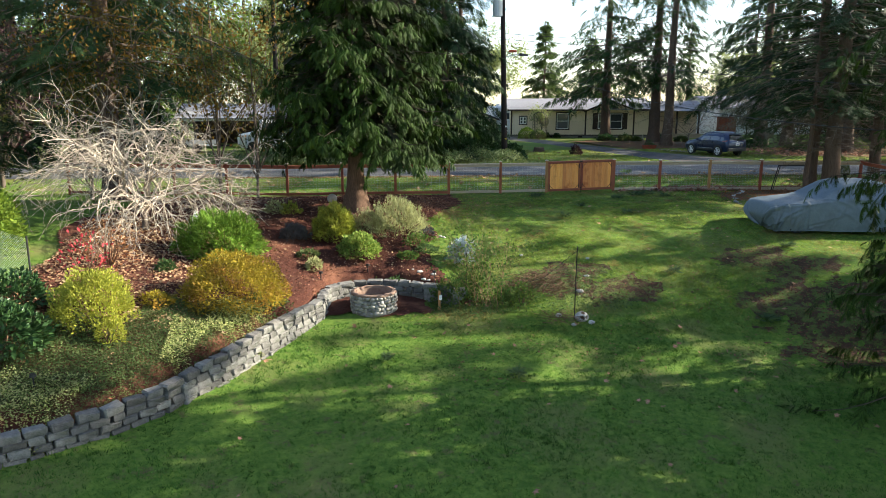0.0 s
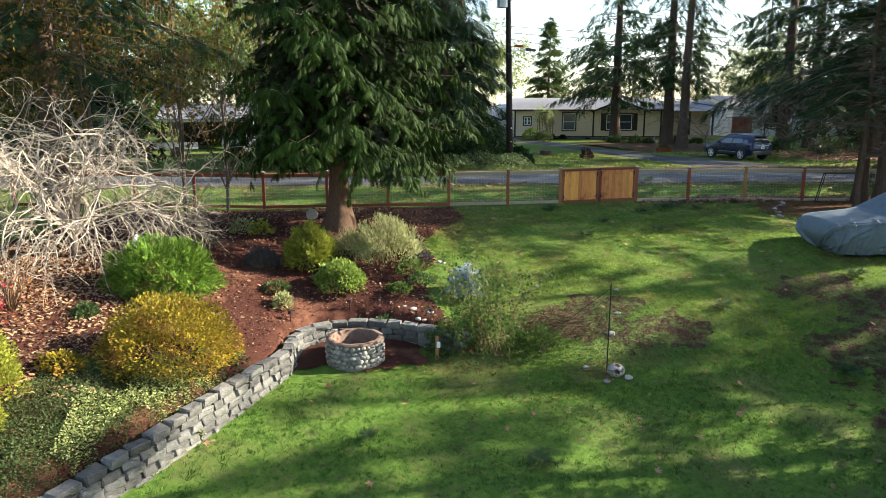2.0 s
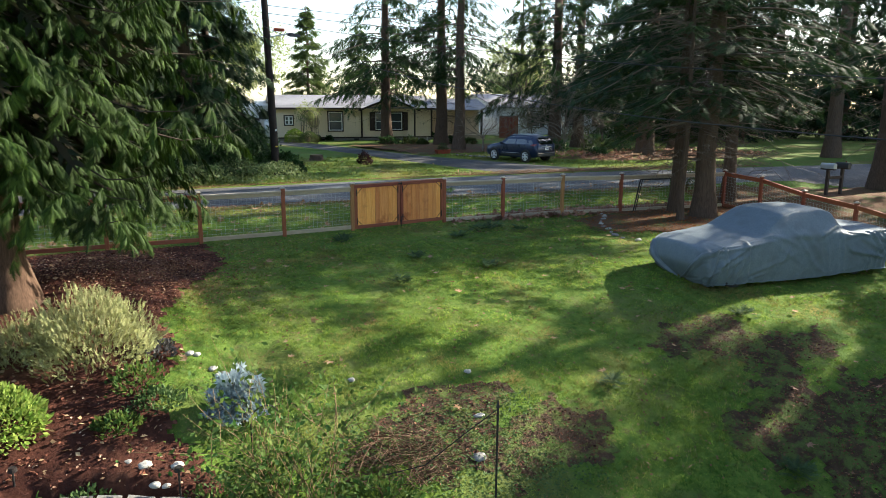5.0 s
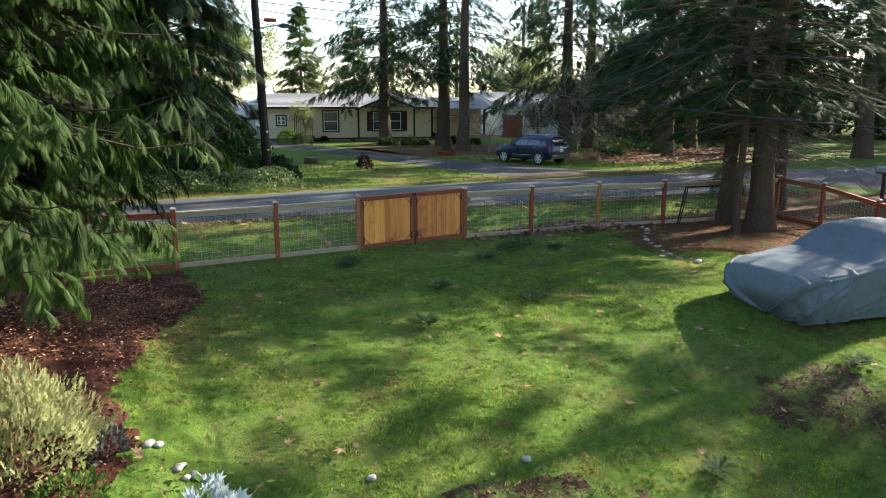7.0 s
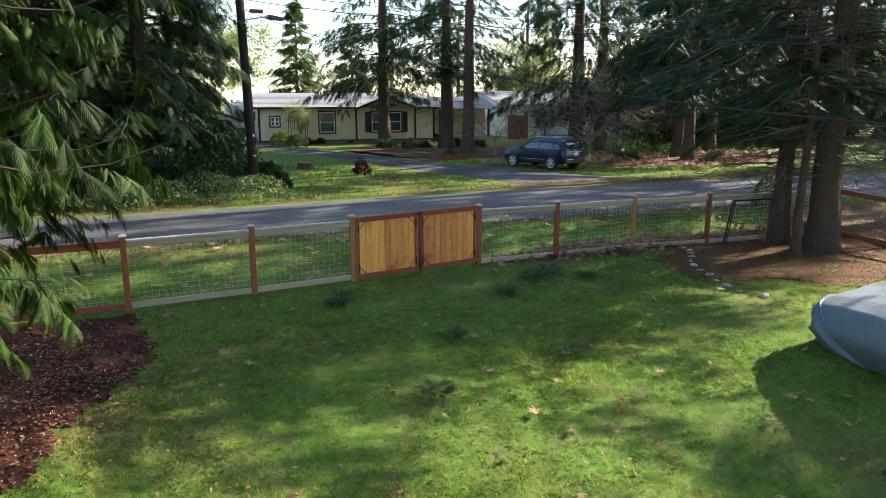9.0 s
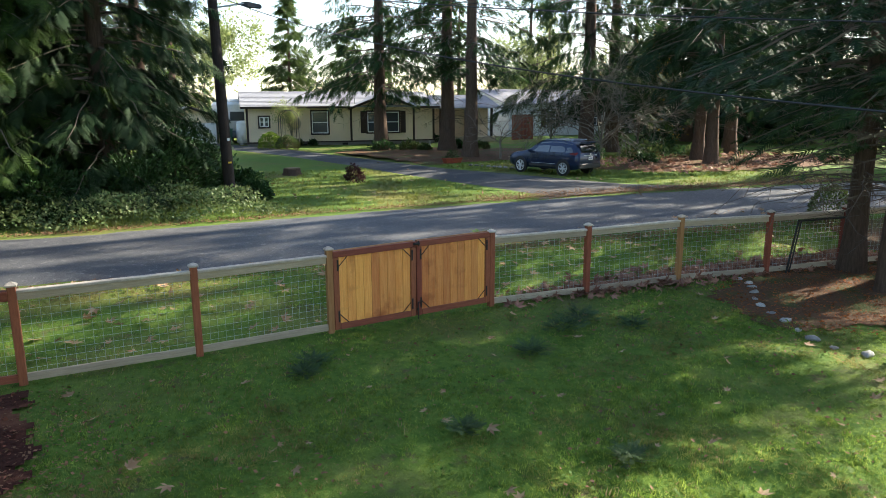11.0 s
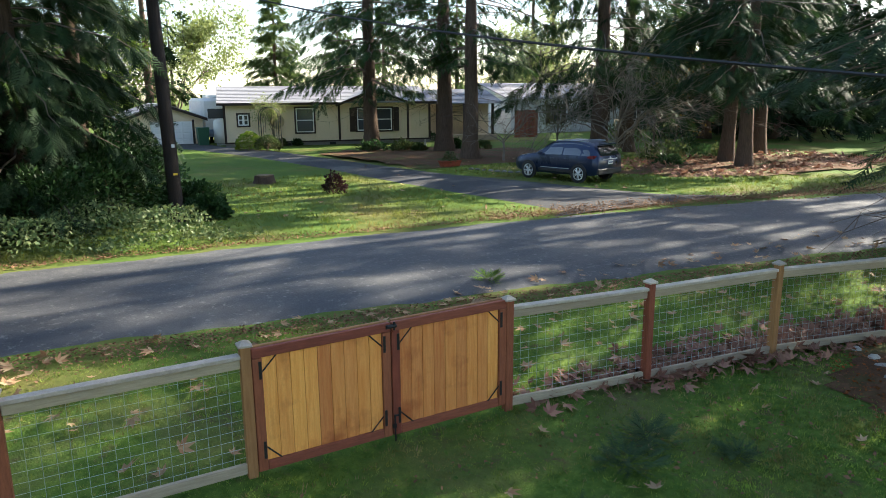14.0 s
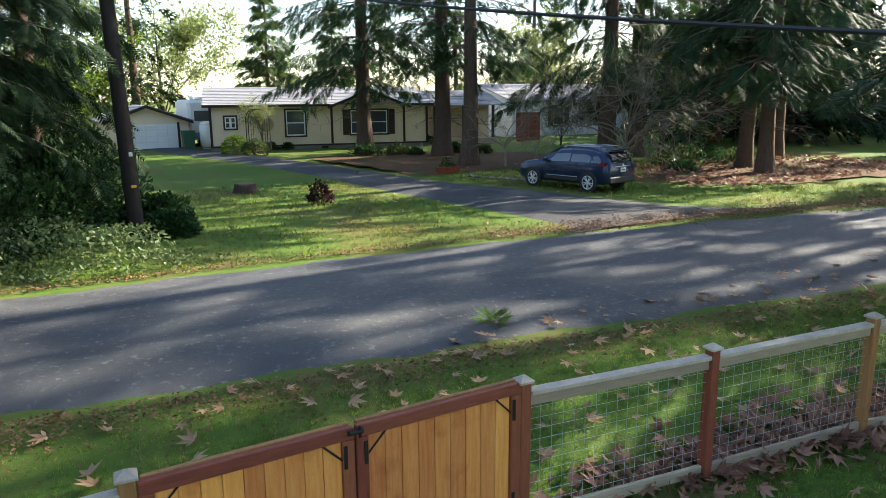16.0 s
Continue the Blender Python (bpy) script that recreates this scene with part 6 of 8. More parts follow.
    array_part("cover", V.reshape(-1, 3), F, M["cloth"], ob, "grey-blue fabric with folds", smooth=True)
    hv, hf = tubes([(V[1:-1, e] + np.array([0, 0, -0.008]), [0.014] * (m - 2)) for e in (0, n - 1)], 5)
    array_part("hem", hv, hf, M["cloth"], ob, smooth=True)
    for wx in (0.17, 0.78):
        for sy in (-1, 1):
            wheel = rod(bmesh.new(), (wx * length, sy * (width / 2 - 0.3), 0.29), (wx * length, sy * (width / 2 - 0.1), 0.29), 0.29, 0.29, 20)
            part("tyre", wheel, M["rubber"], ob, "black tyre behind the hem")
    return ob


# share of length, top height, belt height, roof half width as a share, from nose to tail: bonnet, cab and open bed
PROFILE = [(0, 0.66, 0.6, 0.8), (0.03, 0.84, 0.72, 0.86), (0.1, 0.93, 0.8, 0.88), (0.24, 1.0, 0.88, 0.86), (0.29, 1.06, 0.92, 0.84), (0.41, 1.44, 0.98, 0.72), (0.46, 1.5, 1.0, 0.7),
           (0.6, 1.5, 1.0, 0.7), (0.645, 1.44, 1.0, 0.71), (0.7, 1.08, 0.96, 0.8), (0.73, 1.02, 0.94, 0.86), (0.95, 0.99, 0.9, 0.88), (0.985, 0.93, 0.84, 0.86), (1, 0.74, 0.66, 0.8)]
draped_car(3.12, -6.66, -7, 5.5, 1.9, PROFILE, "pickup truck under a draped grey-blue fabric cover on the lawn", 1)


def suv():
    rear = Vector((13.62, 13.05))
    head = math.degrees(math.atan2(2.6, -0.6)) - 90
    z = gz(13.4, 14.2)
    ob = group_at("parked_suv", rear.x + 0.1, rear.y + 0.1, z + 0.02, "slate-blue compact SUV parked on the grass", "car", rz=head)
    # y runs forward from the rear axle
    st = [(-0.86, 0.42, 0.62, 0.95, 0.78, 0.78, 0.7), (-0.8, 0.34, 0.95, 1.12, 0.86, 0.84, 0.76), (-0.62, 0.3, 1.0, 1.34, 0.91, 0.89, 0.66), (-0.35, 0.28, 1.02, 1.54, 0.925, 0.91, 0.63),
          (0.2, 0.27, 1.01, 1.655, 0.925, 0.915, 0.62), (0.9, 0.26, 1.0, 1.67, 0.92, 0.91, 0.63), (1.45, 0.26, 0.99, 1.62, 0.92, 0.91, 0.64), (1.85, 0.26, 0.99, 1.43, 0.92, 0.91, 0.68),
          (2.35, 0.26, 0.99, 1.1, 0.92, 0.905, 0.76), (2.8, 0.27, 0.96, 1.02, 0.915, 0.89, 0.74), (3.25, 0.29, 0.9, 0.95, 0.89, 0.85, 0.68), (3.5, 0.33, 0.78, 0.84, 0.82, 0.78, 0.62), (3.6, 0.42, 0.62, 0.66, 0.68, 0.66, 0.5)]
    secs = []
    for y, zb, belt, top, hb, hm, ht in st:
        half = [(hb * 0.86, zb), (hb * 0.97, zb + 0.14), (hb, zb + (belt - zb) * 0.55), (hm, belt), (hm * 0.35 + ht * 0.65, belt + (top - belt) * 0.66), (ht, belt + (top - belt) * 0.9), (ht * 0.72, top), (0, top + 0.015)]
        secs.append([(-x, y, zz) for x, zz in half] + [(x, y, zz) for x, zz in half[-2::-1]])
    part("body", loft(secs), M["suv_paint"], ob, smooth=True)

    def skin(y, k, side, out=0.006):
        ys = [s[0] for s in st]
        q = [np.interp(y, ys, [s[i] for s in st]) for i in range(1, 7)]
        zb, belt, top, hb, hm, ht = q
        xs = (hm, hm * 0.35 + ht * 0.65, ht)
        zs = (belt, belt + (top - belt) * 0.66, belt + (top - belt) * 0.9)
        return (side * (np.interp(k, (0, 0.66, 0.9), xs) + out), y, np.interp(k, (0, 0.66, 0.9), zs))

    for side in (-1, 1):
        for nm, y0, y1, y0t, y1t in (("side_window", -0.52, -0.08, -0.35, -0.1), ("side_window", -0.02, 0.85, -0.04, 0.85), ("side_window", 0.92, 1.95, 0.92, 1.5)):
            bm = bmesh.new()
            rows = []
            for k, a, b in ((0.1, y0, y1), (0.45, y0 * 0.5 + y0t * 0.5, y1 * 0.5 + y1t * 0.5), (0.82, y0t, y1t)):
                rows.append([bm.verts.new(skin(a + (b - a) * j / 5, k, side)) for j in range(6)])
            for a, b in zip(rows, rows[1:]):
                for i in range(5):
                    bm.faces.new((a[i], a[i + 1], b[i + 1], b[i]))
            bmesh.ops.recalc_face_normals(bm, faces=bm.faces)
            part(nm, bm, M["suv_glass"], ob, "tinted glass", smooth=True)
        bm = boxed(side * 0.935 - 0.012, side * 0.935 + 0.012, 0.42, 2.1, 0.36, 0.47, 0.01)
        part("sill", bm, M["plastic"], ob, "black plastic sill")
        part("door_trim", boxed(side * 0.93 - 0.008, side * 0.93 + 0.012, 0.5, 2.0, 0.5, 0.53, 0.004), M["steel"], ob, "bright door strip")
        for y in (0.42, 1.12, 2.02):
            rows = [(side * (np.interp(z, (0.4, 0.62, 0.99), (0.905, 0.922, 0.913)) + 0.004), y + (0.1 if y < 0.5 else 0.0) * max(0, (z - 0.6)), z) for z in (0.47, 0.6, 0.72, 0.84, 0.98)]
            v, f = tubes([(rows, [0.006] * 5)], 4)
            array_part("door_seam", v, f, M["plastic"], ob)
        for y in (0.55, 1.3):
            part("door_handle", boxed(side * 0.925 - 0.01, side * 0.925 + 0.02, y, y + 0.18, 0.9, 0.93, 0.006), M["suv_paint"], ob)
        bm = boxed(side * 0.92, side * 1.06, 1.9, 2.1, 1.02, 1.16, 0.03)
        part("mirror", bm, M["suv_paint"], ob)
        bm = boxed(side * 0.58 - 0.02, side * 0.58 + 0.02, -0.2, 1.35, 1.61, 1.655, 0.012)
        part("roof_rail", bm, M["steel"], ob, "silver roof rail")
        bm = loft([[(side * 0.5, -0.83, 0.98), (side * 0.5, -0.82, 1.08)], [(side * 0.76, -0.81, 0.97), (side * 0.74, -0.8, 1.1)], [(side * 0.915, -0.66, 0.97), (side * 0.885, -0.66, 1.1)], [(side * 0.93, -0.4, 1.0), (side * 0.915, -0.38, 1.06)]], False)
        part("tail_light", bm, M["red_lens"], ob, "red tail light")
        bm = loft([[(side * 0.5, 3.54, 0.74), (side * 0.5, 3.5, 0.83)], [(side * 0.76, 3.42, 0.76), (side * 0.74, 3.38, 0.86)], [(side * 0.88, 3.1, 0.82), (side * 0.86, 3.1, 0.9)]], False)
        part("headlight", bm, M["clear_lens"], ob, "clear headlight")
        for wy in (0.0, 2.67):
            arch = bmesh.new()
            bmesh.ops.create_cone(arch, cap_ends=True, segments=28, radius1=0.4, radius2=0.4, depth=0.06, matrix=Matrix.Translation((side * 0.915, wy, 0.36)) @ Matrix.Rotation(radians(90), 4, "Y"))
            part("wheel_arch", arch, M["plastic"], ob, "black plastic wheel arch")
            wheel = bmesh.new()
            prof = ((0.25, -0.1), (0.335, -0.1), (0.355, -0.06), (0.355, 0.06), (0.335, 0.1), (0.265, 0.105), (0.25, 0.08))
            n = 28
            rings = [[wheel.verts.new((side * (0.86 + x), wy + r * math.cos(2 * math.pi * i / n), 0.345 + r * math.sin(2 * math.pi * i / n))) for i in range(n)] for r, x in prof]
            for a, b in zip(rings, rings[1:]):
                for i in range(n):
                    wheel.faces.new((a[i], a[(i + 1) % n], b[(i + 1) % n], b[i]))
            bmesh.ops.recalc_face_normals(wheel, faces=wheel.faces)
            w = part("wheel", wheel, M["rubber"], ob, "black tyre", smooth=True)
            rim = bmesh.new()
            cx = side * 0.955
            for i in range(10):
                a = 2 * math.pi * i / 10 + (0.12 if i % 2 else -0.12)
                rod(rim, (cx, wy + 0.04 * math.cos(a), 0.345 + 0.04 * math.sin(a)), (cx - side * 0.01, wy + 0.22 * math.cos(a), 0.345 + 0.24 * math.sin(a)), 0.026, 0.018, 6)
            bmesh.ops.create_cone(rim, cap_ends=True, segments=16, radius1=0.05, radius2=0.05, depth=0.03, matrix=Matrix.Translation((cx, wy, 0.345)) @ Matrix.Rotation(radians(90), 4, "Y"))
            n2 = 28
            ra, rb = [[rim.verts.new((cx - side * d, wy + r * math.cos(2 * math.pi * i / n2), 0.345 + r * math.sin(2 * math.pi * i / n2))) for i in range(n2)] for r, d in ((0.225, 0.005), (0.262, 0.0))]
            for i in range(n2):
                rim.faces.new((ra[i], ra[(i + 1) % n2], rb[(i + 1) % n2], rb[i]))
            part("rim", rim, M["alloy"], w, "five-spoke alloy rim")
            part("hub_back", rod(bmesh.new(), (cx - side * 0.06, wy, 0.345), (cx - side * 0.05, wy, 0.345), 0.2, 0.2, 24), M["plastic"], w)
    bm = loft([[(-0.62, -0.838, 1.1), (-0.2, -0.848, 1.08), (0.2, -0.848, 1.08), (0.62, -0.838, 1.1)], [(-0.58, -0.74, 1.3), (-0.2, -0.745, 1.3), (0.2, -0.745, 1.3), (0.58, -0.74, 1.3)], [(-0.54, -0.6, 1.46), (-0.2, -0.6, 1.47), (0.2, -0.6, 1.47), (0.54, -0.6, 1.46)]], False)
    part("rear_window", bm, M["suv_glass"], ob, "dark rear glass", smooth=True)
    bm = loft([[(-0.62, -0.56, 1.56), (0.62, -0.56, 1.56)], [(-0.6, -0.72, 1.55), (0.6, -0.72, 1.55)], [(-0.6, -0.7, 1.5), (0.6, -0.7, 1.5)]], False)
    part("spoiler", bm, M["suv_paint"], ob)
    bm = loft([[(-0.7, 2.3, 1.13), (0, 2.38, 1.13), (0.7, 2.3, 1.13)], [(-0.6, 1.88, 1.42), (0, 1.93, 1.45), (0.6, 1.88, 1.42)], [(-0.56, 1.6, 1.57), (0, 1.62, 1.6), (0.56, 1.6, 1.57)]], False)
    part("windscreen", bm, M["glass"], ob, "dark windscreen", smooth=True)
    part("rear_bumper", boxed(-0.8, 0.8, -0.9, -0.76, 0.34, 0.58, 0.04), M["plastic"], ob, "black lower bumper")
    part("number_plate", boxed(-0.16, 0.16, -0.9, -0.885, 0.74, 0.89, 0.004), M["plate"], ob, "pale number plate")
    part("plate_bar", boxed(-0.12, 0.12, -0.906, -0.902, 0.79, 0.84), M["bar"], ob)
    part("badge", rod(bmesh.new(), (0, -0.86, 1.0), (0, -0.88, 1.0), 0.05, 0.05, 14), M["steel"], ob, "small round badge")
    part("rear_trim", boxed(-0.5, 0.5, -0.875, -0.85, 0.93, 0.96, 0.006), M["steel"], ob)

    ob.scale = (0.84, 0.84, 0.84)


suv()

# ---- across the road ----
def window(parent, x0, x1, z0, z1, y, shutters=False, cols=1, blind=True):
    """A sash window set into a wall that faces -y."""
    fr = bmesh.new()
    t = 0.09
    for a in ((x0 - t, x1 + t, z1, z1 + t), (x0 - t, x1 + t, z0 - t, z0), (x0 - t, x0, z0, z1), (x1, x1 + t, z0, z1)):
        block(fr, a[0], a[1], y - 0.05, y + 0.02, a[2], a[3])
    w = part("window", fr, M["trim_brown"], parent, "dark-framed sash window")
    sash = bmesh.new()
    cw = (x1 - x0) / cols
    for c in range(cols):
        xa, xb = x0 + c * cw, x0 + (c + 1) * cw
        for a in ((xa, xb, z1 - 0.06, z1), (xa, xb, z0, z0 + 0.06), (xa, xa + 0.06, z0 + 0.06, z1 - 0.06), (xb - 0.06, xb, z0 + 0.06, z1 - 0.06), (xa + 0.06, xb - 0.06, (z0 + z1) / 2 - 0.025, (z0 + z1) / 2 + 0.025)):
            block(sash, a[0], a[1], y - 0.035, y - 0.0, a[2], a[3])
    part("sash", sash, M["white"], w, "white sash frame")
    for c in range(cols):
        for k in (0, 1):
            xa, xb = x0 + c * cw + 0.06, x0 + (c + 1) * cw - 0.06
            za, zb = (z0 + 0.06, (z0 + z1) / 2 - 0.025) if k == 0 else ((z0 + z1) / 2 + 0.025, z1 - 0.06)
            part("pane", boxed(xa, xb, y - 0.018, y - 0.012, za, zb), M["glass"], w)
    if shutters:
        for xa in (x0 - t - 0.36, x1 + t + 0.01):
            bm = boxed(xa, xa + 0.35, y - 0.06, y - 0.02, z0 - 0.05, z1 + 0.05, 0.01)
            part("shutter", bm, M["trim_brown"], w, "dark green-black shutter")
    return w


def gable_roof(x0, x1, y0, y1, ze, zr, over, material, parent, axis="x", courses=12, label=""):
    """Two slopes, each laid in overlapping courses; the ridge runs along axis."""
    bm = bmesh.new()
    ym = (y0 + y1) / 2
    run = (y1 - y0) / 2 + over
    half = [(run, ze - 0.03)]
    for c in range(courses):
        p, q = c / courses, (c + 1) / courses
        half += [(run * (1 - p), ze + (zr - ze) * p + 0.03), (run * (1 - q), ze + (zr - ze) * q + 0.008)]
    skin = [(-y, z) for y, z in half] + half[-2::-1] + [(0, zr - 0.04)]
    ends = [[bm.verts.new((x, ym + y, z)) for y, z in skin] for x in (x0 - over, x1 + over)]
    for i in range(len(skin)):
        j = (i + 1) % len(skin)
        bm.faces.new((ends[0][i], ends[0][j], ends[1][j], ends[1][i]))
    for e in ends:
        bm.faces.new(e)
    bmesh.ops.recalc_face_normals(bm, faces=bm.faces)
    ob = part("roof", bm, material, parent, label)
    if axis == "y":
        ob.matrix_basis = Matrix.Translation(((x0 + x1) / 2, ym, 0)) @ Matrix.Rotation(radians(90), 4, "Z") @ Matrix.Translation((-(x0 + x1) / 2, -ym, 0))
    return ob


def wall_with_gables(x0, x1, y0, y1, z0, ze, zr, material, parent, name="wall"):
    """Four walls of a gabled block, 0.15 m thick at the openings' reveal, gables on the x ends."""
    bm = bmesh.new()
    ym = (y0 + y1) / 2
    A = [bm.verts.new(p) for p in ((x0, y0, z0), (x0, y1, z0), (x0, y1, ze), (x0, ym, zr), (x0, y0, ze))]
    B = [bm.verts.new(p) for p in ((x1, y0, z0), (x1, y1, z0), (x1, y1, ze), (x1, ym, zr), (x1, y0, ze))]
    bm.faces.new(A)
    bm.faces.new(B[::-1])
    bm.faces.new((A[0], A[4], B[4], B[0]))
    bm.faces.new((A[1], B[1], B[2], A[2]))
    bm.faces.new((A[0], B[0], B[1], A[1]))
    bmesh.ops.recalc_face_normals(bm, faces=bm.faces)
    return part(name, bm, material, parent)


def house():
    """Built along x from its front left corner, then turned to face the road."""
    h = group_at("house", 5.9, 35.5, 0, "tan single-storey house with dark trim and pale grey roof", "house", rz=-12)
    y = 0.0
    z0 = gz(10, 35) + 0.02
    wall_with_gables(0.05, 12.2, y, 8.4, z0 + 0.2, 3.0, 3.93, M["siding"], h)
    part("foundation", boxed(0.09, 12.16, y + 0.03, 8.3, z0 - 0.3, z0 + 0.199), M["mortar"], h, "grey skirting with vents")
    part("base_trim", boxed(0.05, 12.2, y - 0.03, y - 0.003, z0 + 0.16, z0 + 0.24), M["trim_brown"], h)
    gable_roof(0.05, 12.2, y, 8.4, 2.98, 3.98, 0.32, M["roof"], h, label="pale grey shingle roof")
    part("fascia", boxed(-0.27, 6.5, y - 0.37, y - 0.322, 2.88, 3.02), M["trim_brown"], h, "dark brown fascia")
    part("fascia", boxed(10.9, 12.5, y - 0.37, y - 0.322, 2.88, 3.02), M["trim_brown"], h, "dark brown fascia")
    for x in (0.05, 6.53, 10.7, 12.06):
        part("corner_trim", boxed(x, x + 0.13, y - 0.035, y - 0.004, z0 + 0.245, 2.9), M["trim_brown"], h)
    for x in (2.1, 3.4, 6.0):
        part("vent", boxed(x, x + 0.35, y + 0.005, y + 0.028, z0 - 0.02, z0 + 0.12), M["black_iron"], h)
    window(h, 0.85, 1.42, 1.76, 2.37, y, cols=2)
    window(h, 4.08, 5.11, 1.31, 2.69, y)
    window(h, 7.66, 9.76, 1.33, 2.64, y, shutters=True, cols=2)
    # cross gable over the middle
    bm = bmesh.new()
    v = [bm.verts.new(p) for p in ((6.7, y - 0.02, 2.9), (10.8, y - 0.02, 2.9), (8.75, y - 0.02, 3.68))]
    w = [bm.verts.new((a.co.x, y + 3.0, a.co.z)) for a in v]
    bm.faces.new(v)
    for i in range(3):
        bm.faces.new((v[i], v[(i + 1) % 3], w[(i + 1) % 3], w[i]))
    bmesh.ops.recalc_face_normals(bm, faces=bm.faces)
    part("gable", bm, M["siding"], h)
    for s in (-1, 1):
        bm = loft([[(8.75, y - 0.3, 3.8), (8.75, y + 3.4, 3.8)], [(8.75 + s * 2.35, y - 0.3, 2.9), (8.75 + s * 2.35, y + 3.4, 2.9)]], False)
        r = bmesh.ops.extrude_face_region(bm, geom=list(bm.faces))
        for q in r["geom"]:
            if isinstance(q, bmesh.types.BMVert):
                q.co.z -= 0.08
        bmesh.ops.recalc_face_normals(bm, faces=bm.faces)
        part("gable_roof", bm, M["roof"], h)
        bm = loft([[(8.75, y - 0.32, 3.79), (8.75, y - 0.32, 3.64)], [(8.75 + s * 2.37, y - 0.32, 2.88), (8.75 + s * 2.37, y - 0.32, 2.74)]], False)
        part("barge_board", bm, M["trim_brown"], h)
    bm = bmesh.new()
    bm.faces.new([bm.verts.new(p) for p in ((8.2, y - 0.03, 2.95), (9.4, y - 0.03, 2.95), (9.4, y - 0.03, 3.15), (8.75, y - 0.03, 3.42), (8.2, y - 0.03, 3.2))])
    part("attic_window", bm, M["glass"], h)
    bm = bmesh.new()
    bmesh.ops.create_cone(bm, cap_ends=True, segments=20, radius1=0.42, radius2=0.4, depth=0.05, matrix=Matrix.Translation((3.0, y - 0.03, 1.95)) @ Matrix.Rotation(radians(90), 4, "X"))
    part("wall_ornament", bm, M["grey_wood"], h, "round woven wall ornament")
    # open porch beyond
    gable_roof(12.6, 17.0, y + 0.8, 7.6, 2.85, 3.75, 0.25, M["roof"], h, label="grey porch roof")
    part("porch_wall", boxed(12.25, 16.8, y + 2.2, 7.4, z0, 2.88), M["siding"], h)
    for x in (12.8, 14.6, 16.5):
        part("porch_post", boxed(x, x + 0.14, y + 0.75, y + 0.89, z0 + 0.3, 2.83), M["trim_brown"], h)
    part("porch_floor", boxed(12.3, 16.8, y + 0.6, y + 2.19, z0 - 0.25, z0 + 0.3), M["grey_wood"], h)


house()


def garage():
    g = group_at("garage", 0, 0, 0, "low tan garage with a white roll-up door", "garage")
    z0 = gz(3.5, 39) - 0.03
    wall = wall_with_gables(39.3, 46.0, -5.5, -1.0, z0, 2.2, 3.0, M["siding"], g)
    turn = Matrix.Rotation(radians(90), 4, "Z")
    wall.matrix_basis = turn
    r = gable_roof(39.3, 46.0, -5.5, -1.0, 2.15, 3.02, 0.25, M["roof"], g, label="grey metal roof")
    r.matrix_basis = turn
    d = part("garage_door", boxed(2.5, 4.85, 39.2, 39.28, z0, 1.95), M["white"], g, "white panelled roll-up door")
    for k in range(4):
        for i in range(4):
            part("panel", boxed(2.56 + i * 0.58, 2.56 + i * 0.58 + 0.5, 39.17, 39.199, z0 + 0.08 + k * 0.34, z0 + 0.08 + k * 0.34 + 0.28, 0.01), M["white"], d)
    part("door_frame", boxed(4.87, 4.99, 39.22, 39.29, z0, 2.05), M["trim_brown"], g)
    for s, e in (((1.0, 2.1), (3.25, 2.98)), ((3.25, 2.98), (5.75, 2.08))):
        bm = loft([[(s[0], 39.02, s[1] + 0.04), (s[0], 39.02, s[1] - 0.12)], [(e[0], 39.02, e[1] + 0.04), (e[0], 39.02, e[1] - 0.12)]], False)
        part("barge_board", bm, M["trim_brown"], g)


garage()


